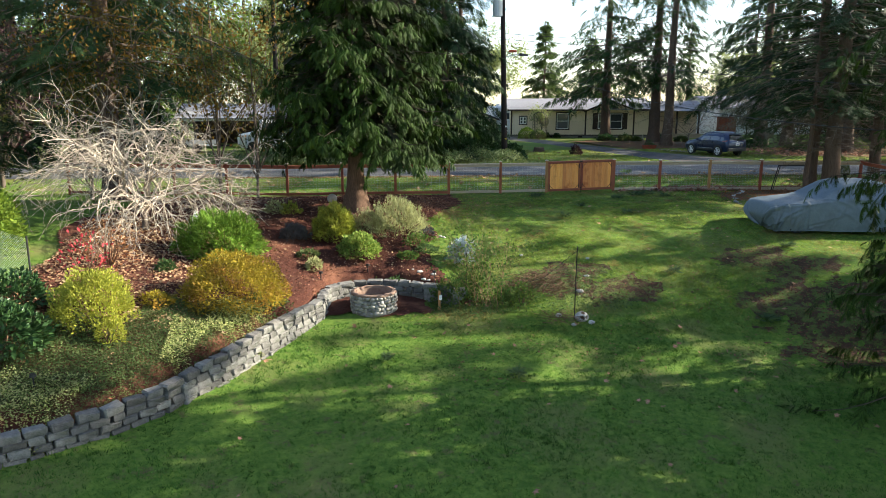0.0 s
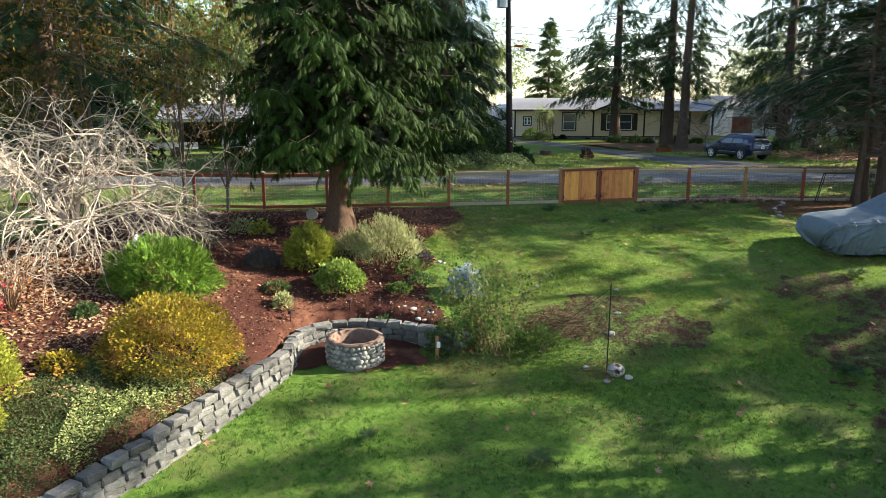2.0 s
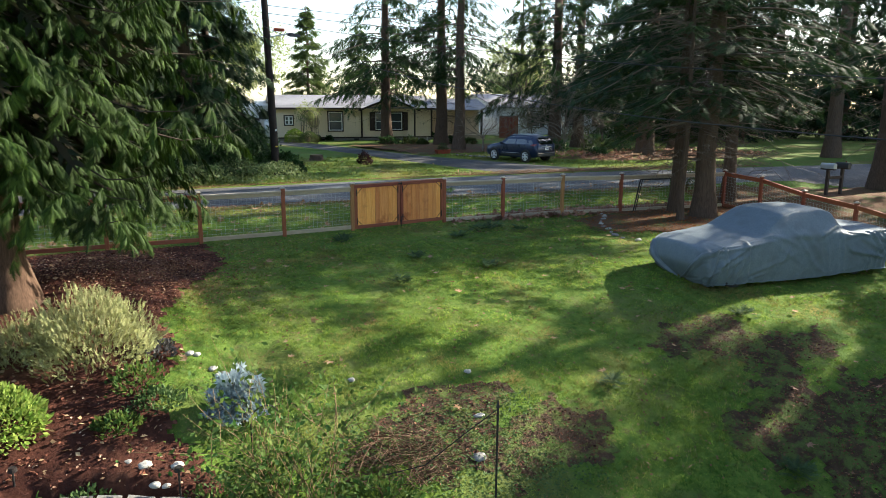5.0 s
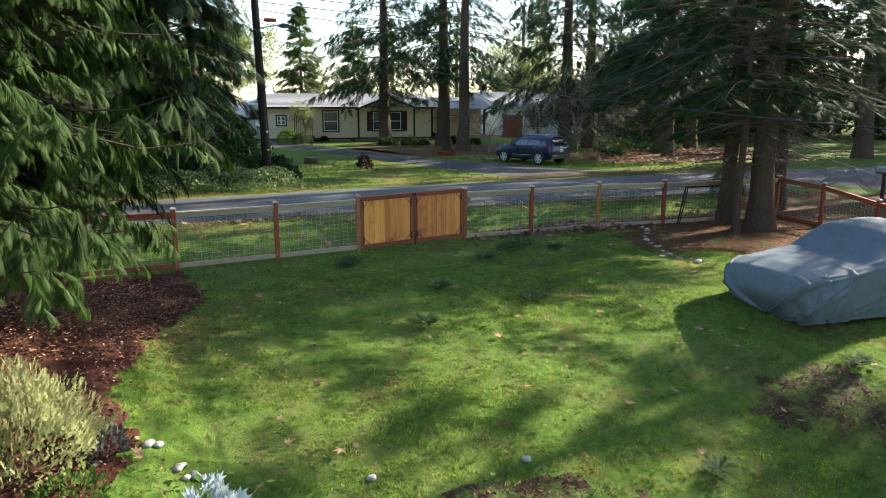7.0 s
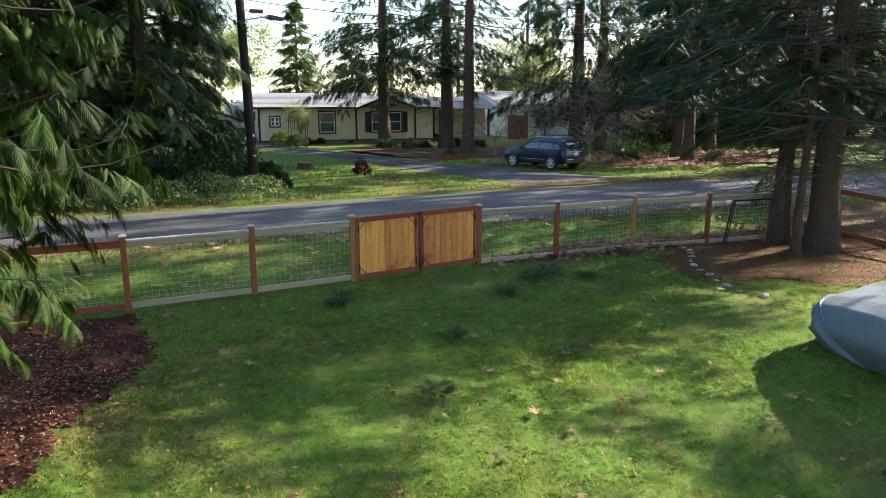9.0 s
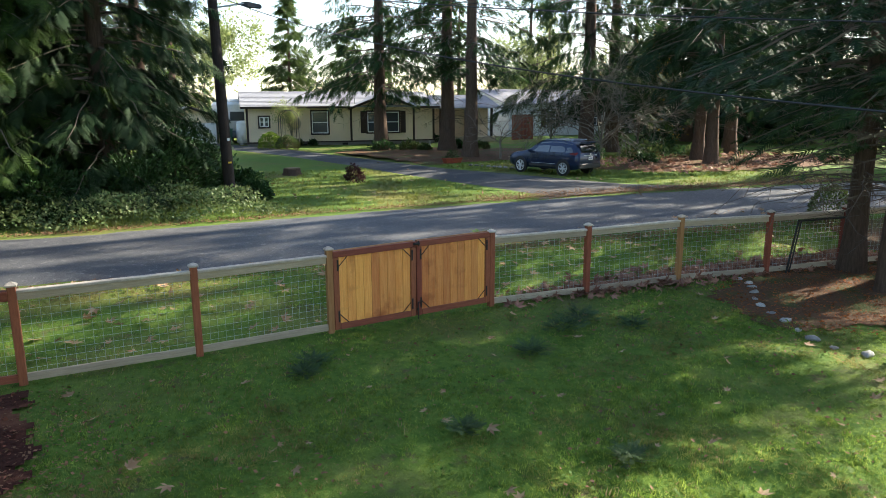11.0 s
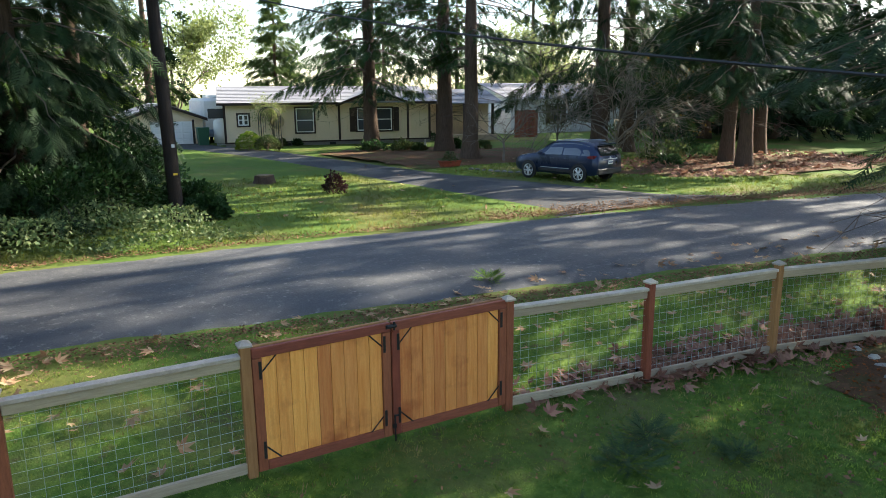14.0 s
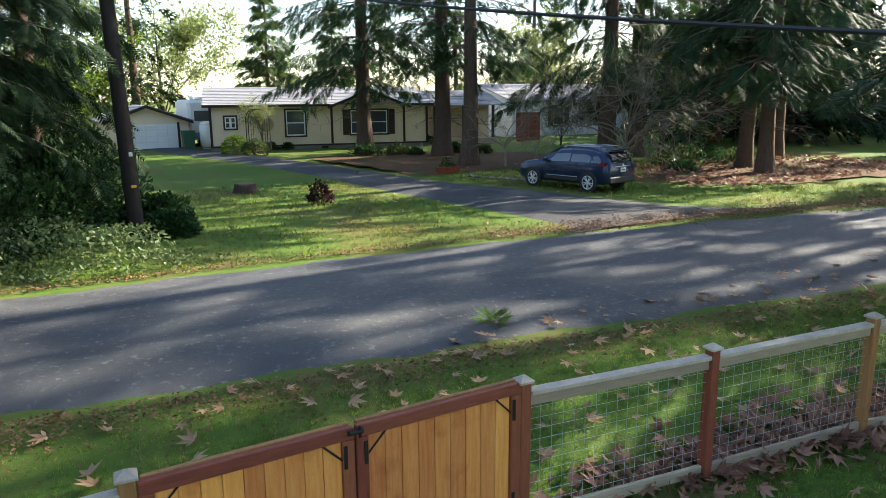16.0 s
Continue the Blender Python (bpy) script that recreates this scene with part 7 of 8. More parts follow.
def bin_and_tanks():
    b = group_at("wheelie_bin", 5.15, 37.6, gz(5.15, 37.6), "dark green wheeled bin beside the garage", "bin")
    part("body", loft([[(-0.26, -0.28, 0), (0.26, -0.28, 0), (0.26, 0.28, 0), (-0.26, 0.28, 0), (-0.26, -0.28, 0)], [(-0.32, -0.36, 1.0), (0.32, -0.36, 1.0), (0.32, 0.34, 1.0), (-0.32, 0.34, 1.0), (-0.32, -0.36, 1.0)]]), M["green_bin"], b)
    part("lid", boxed(-0.34, 0.34, -0.39, 0.36, 1.0, 1.08, 0.02), M["green_bin"], b)
    t = group_at("propane_tank", 6.2, 37.6, gz(6.2, 37.6), "tall white upright gas tank beside the house", "tank")
    bm = bmesh.new()
    bmesh.ops.create_cone(bm, cap_ends=True, segments=20, radius1=0.42, radius2=0.42, depth=1.2, matrix=Matrix.Translation((0, 0, 0.75)))
    bmesh.ops.create_uvsphere(bm, u_segments=20, v_segments=10, radius=0.42, matrix=Matrix.Translation((0, 0, 1.35)) @ Matrix.Diagonal((1, 1, 0.5, 1)))
    part("shell", bm, M["white"], t, smooth=True)
    part("foot", rod(bmesh.new(), (0, 0, 0), (0, 0, 0.16), 0.3, 0.3, 16), M["steel"], t)
    r = group_at("travel_trailer", 6.6, 42.4, gz(6.6, 42.4), "white travel trailer parked behind the house", "trailer")
    part("body", boxed(-0.95, 0.95, -2.2, 2.4, 0.45, 2.75, 0.18), M["white"], r)
    part("roof_unit", boxed(-0.4, 0.4, -0.8, 0.3, 2.75, 2.98, 0.05), M["white"], r)
    part("front_window", boxed(-0.6, 0.6, -2.225, -2.2, 1.5, 2.1, 0.01), M["glass"], r)
    for s in (-1, 1):
        part("wheel", rod(bmesh.new(), (s * 0.85, 0.4, 0.33), (s * 0.97, 0.4, 0.33), 0.33, 0.33, 18), M["rubber"], r)
    c = group_at("parked_car", 5.9, 40.4, gz(5.9, 40.4), "pale blue car parked beside the garage", "car")
    secs = []
    for y, zb, zt, hw in ((-0.6, 0.4, 0.6, 0.6), (-0.5, 0.25, 0.8, 0.75), (0.4, 0.22, 0.9, 0.8), (1.0, 0.22, 1.35, 0.78), (2.2, 0.22, 1.4, 0.78), (3.0, 0.25, 0.95, 0.78), (3.4, 0.4, 0.85, 0.7)):
        secs.append([(-hw, y, zb), (-hw, y, min(zt, 0.85)), (-hw * 0.75, y, zt), (hw * 0.75, y, zt), (hw, y, min(zt, 0.85)), (hw, y, zb)])
    part("body", loft(secs), M["cloth"], c, "pale blue painted body", smooth=True)
    for s in (-1, 1):
        for wy in (0.2, 2.6):
            part("wheel", rod(bmesh.new(), (s * 0.68, wy, 0.3), (s * 0.82, wy, 0.3), 0.3, 0.3, 18), M["rubber"], c)
    bm = loft([[(-0.58, 0.52, 0.97), (0.58, 0.52, 0.97)], [(-0.56, 0.98, 1.33), (0.56, 0.98, 1.33)]], False)
    part("windscreen", bm, M["glass"], c)


bin_and_tanks()


def arch():
    a = group_at("garden_arch", 7.95, 33.2, gz(7.95, 33.2), "black iron garden arch with scrolled sides", "arch")
    for y in (-0.25, 0.25):
        pts = [(-0.55, y, 0)] + [(-0.55 * math.cos(t), y, 1.75 + 0.5 * math.sin(t)) for t in [i * math.pi / 12 for i in range(13)]] + [(0.55, y, 0)]
        v, f = tubes([(pts, [0.025] * len(pts))], 6)
        array_part("hoop", v, f, M["black_iron"], a)
    for x in (-0.55, -0.3, 0.3, 0.55):
        for k in range(7):
            part("rung", rod(bmesh.new(), (x, -0.25, 0.2 + k * 0.25), (x, 0.25, 0.2 + k * 0.25), 0.012, sides=5), M["black_iron"], a)
    for x in (-0.3, 0.3):
        for y in (-0.25, 0.25):
            part("upright", rod(bmesh.new(), (x, y, 0), (x, y, 1.75), 0.012, sides=5), M["black_iron"], a)


arch()
shrub("clipped_bush", 6.55, 32.3, 0.7, 0.65, 0.95, M["lime_leaf"], 2600, 0.09, "clipped yellow-green round bush", seed=80, rough=0.05, shell=0.75)["label"] = "clipped yellow-green round bush by the drive"
shrub("clipped_bush", 7.3, 31.4, 0.65, 0.6, 0.8, M["cover_dark"], 2400, 0.09, "clipped dark green round bush by the drive", seed=81, rough=0.05, shell=0.75)
leafy(8.3, 34.0, 2.7, 1.3, 1.5, M["pale_leaf"], "small weeping tree with pale yellow leaves", "weeping_tree", seed=82, n=1500, size=0.1, r=0.05)
for i, (x, y, r, h) in enumerate(((9.9, 34.6, 0.25, 0.3), (8.9, 34.7, 0.3, 0.35), (18.2, 33.8, 0.4, 0.4), (13.3, 27.6, 0.5, 0.5), (12.0, 28.3, 0.7, 0.55), (14.0, 27.0, 0.35, 0.35), (16.3, 27.3, 0.4, 0.5), (17.5, 26.5, 0.5, 0.4), (19.0, 18.6, 0.8, 0.7),
                                 (21.0, 17.0, 0.9, 0.8), (23.0, 17.4, 0.8, 0.9), (24.5, 16.3, 0.9, 0.7), (20.0, 15.6, 0.6, 0.4), (26.0, 25.0, 1.2, 1.4), (29.0, 24.0, 1.2, 1.2))):
    shrub("fern_clump", x, y, r, r, h, M["cover_dark" if i % 2 else "rhodo"], 500, 0.16, "low dark undergrowth below the firs", "shrub", seed=90 + i, upright=0.8)
shrub("purple_bush", 5.0, 15.1, 0.33, 0.33, 0.6, M["dark_red_leaf"], 900, 0.09, "small dark purple barberry bush on the grass", seed=120, rough=0.25)
shrub("planter_plant", 11.95, 20.1, 0.32, 0.22, 0.42, M["cover_dark"], 400, 0.08, "dark plant growing in a red planter", "plant", seed=121, z=gz(11.95, 20.1) + 0.16)
ob = group_at("planter", 11.95, 20.1, gz(11.95, 20.1) + 0.01, "low red terracotta trough planter", "planter")
part("trough", loft([[(-0.38, -0.16, 0), (0.38, -0.16, 0), (0.38, 0.16, 0), (-0.38, 0.16, 0), (-0.38, -0.16, 0)], [(-0.44, -0.2, 0.2), (0.44, -0.2, 0.2), (0.44, 0.2, 0.2), (-0.44, 0.2, 0.2), (-0.44, -0.2, 0.2)]]), M["terracotta"], ob)
part("rim", boxed(-0.46, 0.46, -0.22, 0.22, 0.2, 0.24, 0.01), M["terracotta"], ob)


def stump(x, y, r, h):
    ob = group_at("tree_stump", x, y, gz(x, y), "weathered cut tree stump on the grass", "stump")
    bm = bmesh.new()
    n = 16
    rows = []
    for z, k in ((-0.08, 1.35), (0.1, 1.08), (h, 1.0)):
        rows.append([bm.verts.new((r * k * (1 + 0.08 * math.sin(3 * 2 * math.pi * i / n)) * math.cos(2 * math.pi * i / n), r * k * math.sin(2 * math.pi * i / n) * (1 + 0.06 * math.cos(5 * 2 * math.pi * i / n)), z + (0.03 * math.sin(i) if z == h else 0))) for i in range(n)])
    for a, b in zip(rows, rows[1:]):
        for i in range(n):
            bm.faces.new((a[i], a[(i + 1) % n], b[(i + 1) % n], b[i]))
    part("bark", bm, M["bark"], ob, smooth=True)
    part("cut_face", rod(bmesh.new(), (0, 0, h - 0.03), (0, 0, h + 0.035), r * 0.95, r * 0.93, 16), M["cut_wood"], ob, "brown weathered cut face")


stump(3.75, 18.7, 0.33, 0.25)


def ornament(x, y, h, label, seed):
    bm = bmesh.new()
    rows = []
    n = 10
    for t, r in ((0, 0.5), (0.1, 0.55), (0.4, 0.4), (0.62, 0.3), (0.7, 0.24), (0.8, 0.34), (0.9, 0.3), (1.0, 0.05)):
        rows.append([bm.verts.new((r * h * 0.42 * math.cos(2 * math.pi * i / n), r * h * 0.36 * math.sin(2 * math.pi * i / n), t * h)) for i in range(n)])
    for a, b in zip(rows, rows[1:]):
        for i in range(n):
            bm.faces.new((a[i], a[(i + 1) % n], b[(i + 1) % n], b[i]))
    ob = part("garden_statue", bm, M["white_stone"], smooth=True)
    ob.matrix_world = pose(x, y, gz(x, y), 0, 0, seed * 40)
    tagged(ob, label, "statue")


for i, (x, y, h) in enumerate(((16.2, 34.2, 0.6), (17.6, 34.0, 0.85), (17.0, 28.6, 0.5), (15.6, 29.4, 0.45))):
    ornament(x, y, h, "small pale garden statue before the house", i)
for i in range(9):
    loose_stone(12.1 + i * 0.13, 18.6 - i * 0.28, 0.12, "grey edging stone beside the driveway", "stone", 60 + i, "drive edging stones")


def utility_pole(x, y, h, label, lamp=True, lean=(0.0, 0.0), top=True):
    p = group_at("utility_pole", x, y, gz(x, y), label, "pole")
    n = 10
    pts = [(lean[0] * t * h, lean[1] * t * h, -0.3 + t * (h + 0.3)) for t in np.linspace(0, 1, n)]
    v, f = tubes([(pts, np.linspace(0.17, 0.11, n))], 14)
    array_part("shaft", v, f, M["pole"], p, smooth=True)
    tx, ty = lean[0] * h, lean[1] * h
    part("crossarm", boxed(tx - 1.1, tx + 1.1, ty - 0.06, ty + 0.06, h - 0.5, h - 0.38, 0.01), M["pole"], p)
    for k in (-1.0, -0.5, 0.5, 1.0):
        part("insulator", rod(bmesh.new(), (tx + k, ty, h - 0.38), (tx + k, ty, h - 0.22), 0.04, 0.03, 10), M["steel"], p, "grey insulator")
    if lamp:
        bm = rod(bmesh.new(), (lean[0] * 5.6, 0, 5.5), (0.75, -0.05, 5.68), 0.025)
        part("lamp_arm", bm, M["steel"], p)
        part("lamp_head", loft([[(0.65, -0.05, 5.62), (0.65, -0.05, 5.7), (0.65, 0.05, 5.7), (0.65, 0.05, 5.62)], [(0.8, -0.12, 5.58), (0.8, -0.1, 5.72), (0.8, 0.1, 5.72), (0.8, 0.12, 5.58)], [(1.2, -0.1, 5.56), (1.2, -0.07, 5.66), (1.2, 0.07, 5.66), (1.2, 0.1, 5.56)]]),
             M["plastic"], p, "dark street lamp head")
        part("junction_box", boxed(0.12, 0.55, -0.12, 0.02, 5.75, 5.87, 0.02), M["terracotta"], p, "reddish junction box")
        part("transformer", rod(bmesh.new(), (-0.5, 0, 7.6), (-0.5, 0, 8.5), 0.26, 0.26, 18), M["steel"], p, "grey drum transformer")
        part("bracket", boxed(-0.3, -0.05, -0.04, 0.04, 7.9, 8.0), M["steel"], p)
        part("tag", boxed(0.0 - 0.05, 0.05, -0.185, -0.165, 1.15, 1.2), M["yellow_tag"], p, "small yellow tag")
        part("marker", boxed(-0.035, 0.035, -0.18, -0.16, 1.8, 1.88), M["white"], p, "small white marker plate")
    return p


utility_pole(-0.12, 12.1, 9.6, "dark leaning utility pole with a street lamp", lean=(-0.028, 0.0))
utility_pole(-12.8, 18.6, 10.0, "pale utility pole by the far road", lamp=False)


def cable(a, b, sag, r, label):
    a, b = np.array(a, float), np.array(b, float)
    t = np.linspace(0, 1, 40)
    pts = a + (b - a) * t[:, None]
    pts[:, 2] -= sag * 4 * t * (1 - t)
    v, f = tubes([(pts, np.full(40, r))], 5)
    tagged(array_part("overhead_cable", v, f, M["cable"]), label, "cable", "overhead cables")


cable((-0.4, 12.1, 6.3), (3.25, -20.7, 2.85), 1.28, 0.011, "thick black service cable over the yard")
cable((-0.4, 12.1, 6.54), (7.3, -11.84, 3.54), 0.38, 0.011, "black service cable over the fence")
cable((-0.4, 12.1, 7.1), (40.0, 4.0, 7.4), 0.9, 0.012, "thin overhead cable along the road")
cable((-0.4, 12.1, 6.8), (40.0, 4.0, 6.9), 0.9, 0.012, "thin lower overhead cable along the road")
cable((-0.4, 12.1, 7.3), (-12.8, 18.6, 7.3), 0.5, 0.012, "thin overhead cable between two poles")
for x, y, h in ((3.25, -20.7, 2.9), (7.3, -11.84, 3.6)):
    mast = group_at("service_mast", x, y, gz(x, y), "grey steel mast that ends a service cable", "mast")
    part("pipe", rod(bmesh.new(), (0, 0, -0.2), (0, 0, h - gz(x, y)), 0.035), M["steel"], mast)
    part("weatherhead", rod(bmesh.new(), (0, 0, h - gz(x, y)), (0, 0.05, h - gz(x, y) + 0.12), 0.06, 0.03), M["steel"], mast)

# ivy and brush at the pole's foot
def ivy_bank():
    rng = np.random.default_rng(21)
    n = 26000
    x = rng.uniform(-16, 1.2, n)
    y = rng.uniform(8.55, 13.0, n)
    edge = 8.75 + 0.3 * np.sin(x * 1.9) + 0.12 * np.clip(-x - 4, 0, 20)
    far = 12.6 - 0.9 * smooth(-2.2, 1.0, x) * 3.6
    k = (y > edge) & (y < far)
    x, y, e = x[k], y[k], (y - edge)[k]
    top = 0.3 + 0.35 * smooth(0, 1.2, e) + 0.2 * np.sin(x * 2.3) * np.cos(y * 1.7)
    top *= 1 - 0.75 * smooth(0.2, 2.0, x)
    z = ground_height(x, y) + np.clip(top, 0.06, 2) * rng.random(len(x)) ** 0.4
    pos = np.stack([x, y, z], 1)
    v, f = scatter(LEAF, pos, rng.normal(0, 1, (len(x), 3)) + [0, -0.4, 0.1], rng.normal(0, 0.7, (len(x), 3)) + [0, -0.3, 1], rng.uniform(0.05, 0.125, len(x)))
    tagged(array_part("ivy_bank", v, f, M["ivy"]), "ivy and low brush along the road's far edge", "ivy", kind="stuff")


ivy_bank()
for i, (x, y, r, h) in enumerate(((-1.6, 12.6, 1.2, 1.9), (-2.2, 13.7, 1.7, 2.9), (-0.9, 13.6, 1.2, 2.2), (0.6, 12.2, 0.5, 0.5), (-2.8, 11.6, 1.1, 1.5), (0.3, 13.2, 0.8, 0.8), (-5.0, 11.2, 1.2, 1.3), (-8.0, 11.6, 1.4, 1.6), (-11.5, 13.0, 1.6, 1.8))):
    shrub("laurel_bush", x, y, r, r * 0.8, h, M["rhodo"], 3200, 0.13, "dark glossy laurel under the roadside trees", seed=130 + i, rough=0.2)
# bare small trees by the parked car
bare_tree(19.6, 18.4, 3.9, 3.6, "bare grey spreading tree behind the parked car", "bare_tree", M["grey_twig"], 11, droop=0.05, limbs=12, trunk_h=0.9, r=0.08, depth=3, kids=5, sides=3, wander=0.2)
bare_tree(15.25, 21.0, 2.6, 1.5, "small bare tree beside the drive", "bare_tree", M["grey_twig"], 12, droop=0.02, limbs=6, trunk_h=1.0, r=0.05, depth=2, kids=4, sides=3)["label"] = "small bare tree beside the curving drive"
leafy(26.5, 23.0, 6.0, 1.0, 2.2, M["gold_leaf"], "thin tree with yellow leaves before the white house", seed=140, n=1300, size=0.16, r=0.06)
leafy(24.5, 29.0, 3.2, 0.4, 2.0, M["dull_leaf"], "rusty shrub beside the plank fence", seed=141, n=1500, size=0.13, r=0.05)


def plank_fence():
    f = group_at("plank_fence", 24.1, 33.0, gz(24, 33), "reddish brown board fence beyond the lawn", "fence")
    for i in range(12):
        part("board", boxed(i * 0.155, i * 0.155 + 0.145, 0, 0.025, 0.03, 1.8 + 0.02 * math.sin(i * 3)), M["redwood"], f)
    for z in (0.4, 1.5):
        part("rail", boxed(0, 1.85, 0.027, 0.07, z, z + 0.09), M["redwood_h"], f)


plank_fence()


def white_house():
    h = group_at("house", 0, 0, 0, "white weatherboard house with a grey roof behind firs", "house")
    z0 = gz(35, 38)
    wall_with_gables(26.5, 40.5, 37.0, 45.0, z0, 3.1, 4.2, M["white"], h)
    gable_roof(26.5, 40.5, 37.0, 45.0, 3.05, 4.25, 0.4, M["roof"], h, label="grey shingle roof")
    for k in range(14):
        part("weatherboard", loft([[(26.5, 36.97, z0 + 0.1 + k * 0.18), (40.5, 36.97, z0 + 0.1 + k * 0.18)], [(26.5, 36.995, z0 + 0.28 + k * 0.18), (40.5, 36.995, z0 + 0.28 + k * 0.18)]], False), M["white"], h)
    for x in (30.0, 34.3, 37.6):
        window(h, x, x + 1.0, 1.3, 2.6, 36.95, shutters=True)


white_house()


def left_shed():
    s = group_at("carport", 0, 0, 0, "grey open shed with a white van inside", "shed")
    z0 = gz(-15, 26)
    gable_roof(-20.0, -11.5, 25.5, 31.0, 2.5, 3.5, 0.3, M["roof"], s)
    part("back_wall", boxed(-20.0, -11.5, 30.9, 31.0, z0, 2.5), M["trim_brown"], s)
    for x in (-20.0, -15.8, -11.7):
        part("post", boxed(x, x + 0.18, 25.5, 25.68, z0, 2.5), M["trim_brown"], s)
    part("gable_board", boxed(-20.0, -11.5, 25.4, 25.46, 2.3, 2.6), M["white"], s)
    v = group_at("white_van", -15.5, 21.4, gz(-15.5, 21.4), "white van parked beyond the road", "van", rz=12)
    secs = []
    for x, zb, zt, hw in ((-0.1, 0.5, 0.9, 0.75), (0.0, 0.3, 1.1, 0.85), (0.8, 0.28, 1.25, 0.9), (1.4, 0.28, 2.0, 0.88), (4.3, 0.28, 2.1, 0.88), (4.5, 0.4, 2.0, 0.85)):
        secs.append([(x, -hw, zb), (x, -hw, min(zt, 1.15)), (x, -hw * 0.85, zt), (x, hw * 0.85, zt), (x, hw, min(zt, 1.15)), (x, hw, zb)])
    part("body", loft(secs), M["white"], v)
    for x0, x1 in ((1.35, 2.1), (2.25, 3.1), (3.25, 4.1)):
        part("side_window", loft([[(x0, -0.885, 1.25), (x1, -0.885, 1.25)], [(x0 + 0.1, -0.8, 1.85), (x1, -0.8, 1.85)]], False), M["glass"], v)
    part("windscreen", loft([[(0.84, -0.7, 1.3), (0.84, 0.7, 1.3)], [(1.3, -0.65, 1.92), (1.3, 0.65, 1.92)]], False), M["glass"], v)
    for wx in (0.7, 3.6):
        for s2 in (-1, 1):
            part("wheel", rod(bmesh.new(), (wx, s2 * 0.74, 0.34), (wx, s2 * 0.9, 0.34), 0.34, 0.34, 18), M["rubber"], v)
    u = group_at("utility_trailer", -19.5, 20.6, gz(-19.5, 20.6), "flat pale utility trailer on the grass", "trailer", rz=10)
    part("deck", boxed(0, 2.6, -0.7, 0.7, 0.45, 0.55, 0.01), M["white"], u)
    part("side_panel", boxed(0, 2.6, -0.72, -0.69, 0.56, 0.85), M["steel"], u)
    for s2 in (-1, 1):
        part("wheel", rod(bmesh.new(), (1.4, s2 * 0.72, 0.3), (1.4, s2 * 0.86, 0.3), 0.3, 0.3, 16), M["rubber"], u)
    part("drawbar", rod(bmesh.new(), (2.6, 0, 0.45), (3.6, 0, 0.42), 0.04), M["black_iron"], u)


left_shed()


def mailboxes():
    ob = group_at("mailbox_stand", 17.2, -0.9, gz(17.2, -0.9), "two rural mailboxes on dark wooden posts", "mailbox")
    for x in (-0.42, 0.42):
        part("leg", boxed(x - 0.05, x + 0.05, -0.05, 0.05, -0.1, 0.95, 0.006), M["trim_brown"], ob)
        part("brace", boxed(x - 0.07, x + 0.07, -0.26, 0.26, 0.951, 0.99, 0.006), M["trim_brown"], ob)
        bm = boxed(x - 0.1, x + 0.1, -0.26, 0.26, 0.992, 1.1, 0.01)
        bmesh.ops.create_cone(bm, cap_ends=True, segments=16, radius1=0.098, radius2=0.098, depth=0.515, matrix=Matrix.Translation((x, 0, 1.1)) @ Matrix.Rotation(radians(90), 4, "X"))
        box = part("mailbox", bm, M["steel" if x < 0 else "plastic"], ob, "rounded metal mailbox")
        part("flag", boxed(x + 0.102, x + 0.112, -0.05, -0.02, 1.06, 1.24), M["red_lens"], box, "small red flag")
    part("crossbar", boxed(-0.369, 0.369, -0.03, 0.03, 0.6, 0.7, 0.006), M["trim_brown"], ob)


mailboxes()

# ---- grass, fallen leaves, mulch chips ----
M["grass"] = foliage("grass_blade", (0.1, 0.185, 0.028), (0.27, 0.34, 0.062), 0.48, vary=0.3, patch=(0.26, 0.22, 0.075), patch_scale=0.9, patch_at=(0.52, 0.68), clump=0.32, clump_scale=7.0)
M["green_grass"] = foliage("green_grass_blade", (0.028, 0.09, 0.012), (0.088, 0.175, 0.028), 0.4, vary=0.3, clump=0.35, clump_scale=6.0)
M["needle"] = foliage("brown_needle_litter", (0.24, 0.13, 0.07), (0.15, 0.085, 0.045), 0.1, vary=0.3)
M["clover"] = foliage("clover_leaf", (0.07, 0.14, 0.03), (0.12, 0.19, 0.04), 0.4, vary=0.3)
M["straw"] = foliage("dry_grass_blade", (0.36, 0.28, 0.13), (0.2, 0.14, 0.07), 0.3, vary=0.3)
M["far_grass"] = foliage("mossy_grass_blade", (0.11, 0.16, 0.028), (0.18, 0.21, 0.04), 0.45, vary=0.3, patch=(0.18, 0.16, 0.05), patch_scale=0.35, patch_at=(0.5, 0.68))
M["maple_red"] = foliage("fallen_maple_leaf", (0.22, 0.1, 0.07), (0.36, 0.2, 0.13), 0.15, vary=0.3)
M["maple_tan"] = foliage("fallen_tan_leaf", (0.4, 0.29, 0.17), (0.28, 0.15, 0.08), 0.2, vary=0.3)
M["chip"] = foliage("bark_chip", (0.2, 0.078, 0.048), (0.03, 0.013, 0.01), 0.0, rough=0.95, vary=0.4)
M["pale_chip"] = foliage("pale_dry_chip", (0.5, 0.36, 0.26), (0.3, 0.17, 0.11), 0.1, vary=0.3)
BLADE = (np.array([(0, -0.13, 0), (0, 0.13, 0), (1, 0.05, 0.35), (0.05, 0.3, 0), (0.1, 0.5, 0), (0.85, 0.7, 0.2)], float), np.array([(0, 1, 2), (3, 4, 5)]))


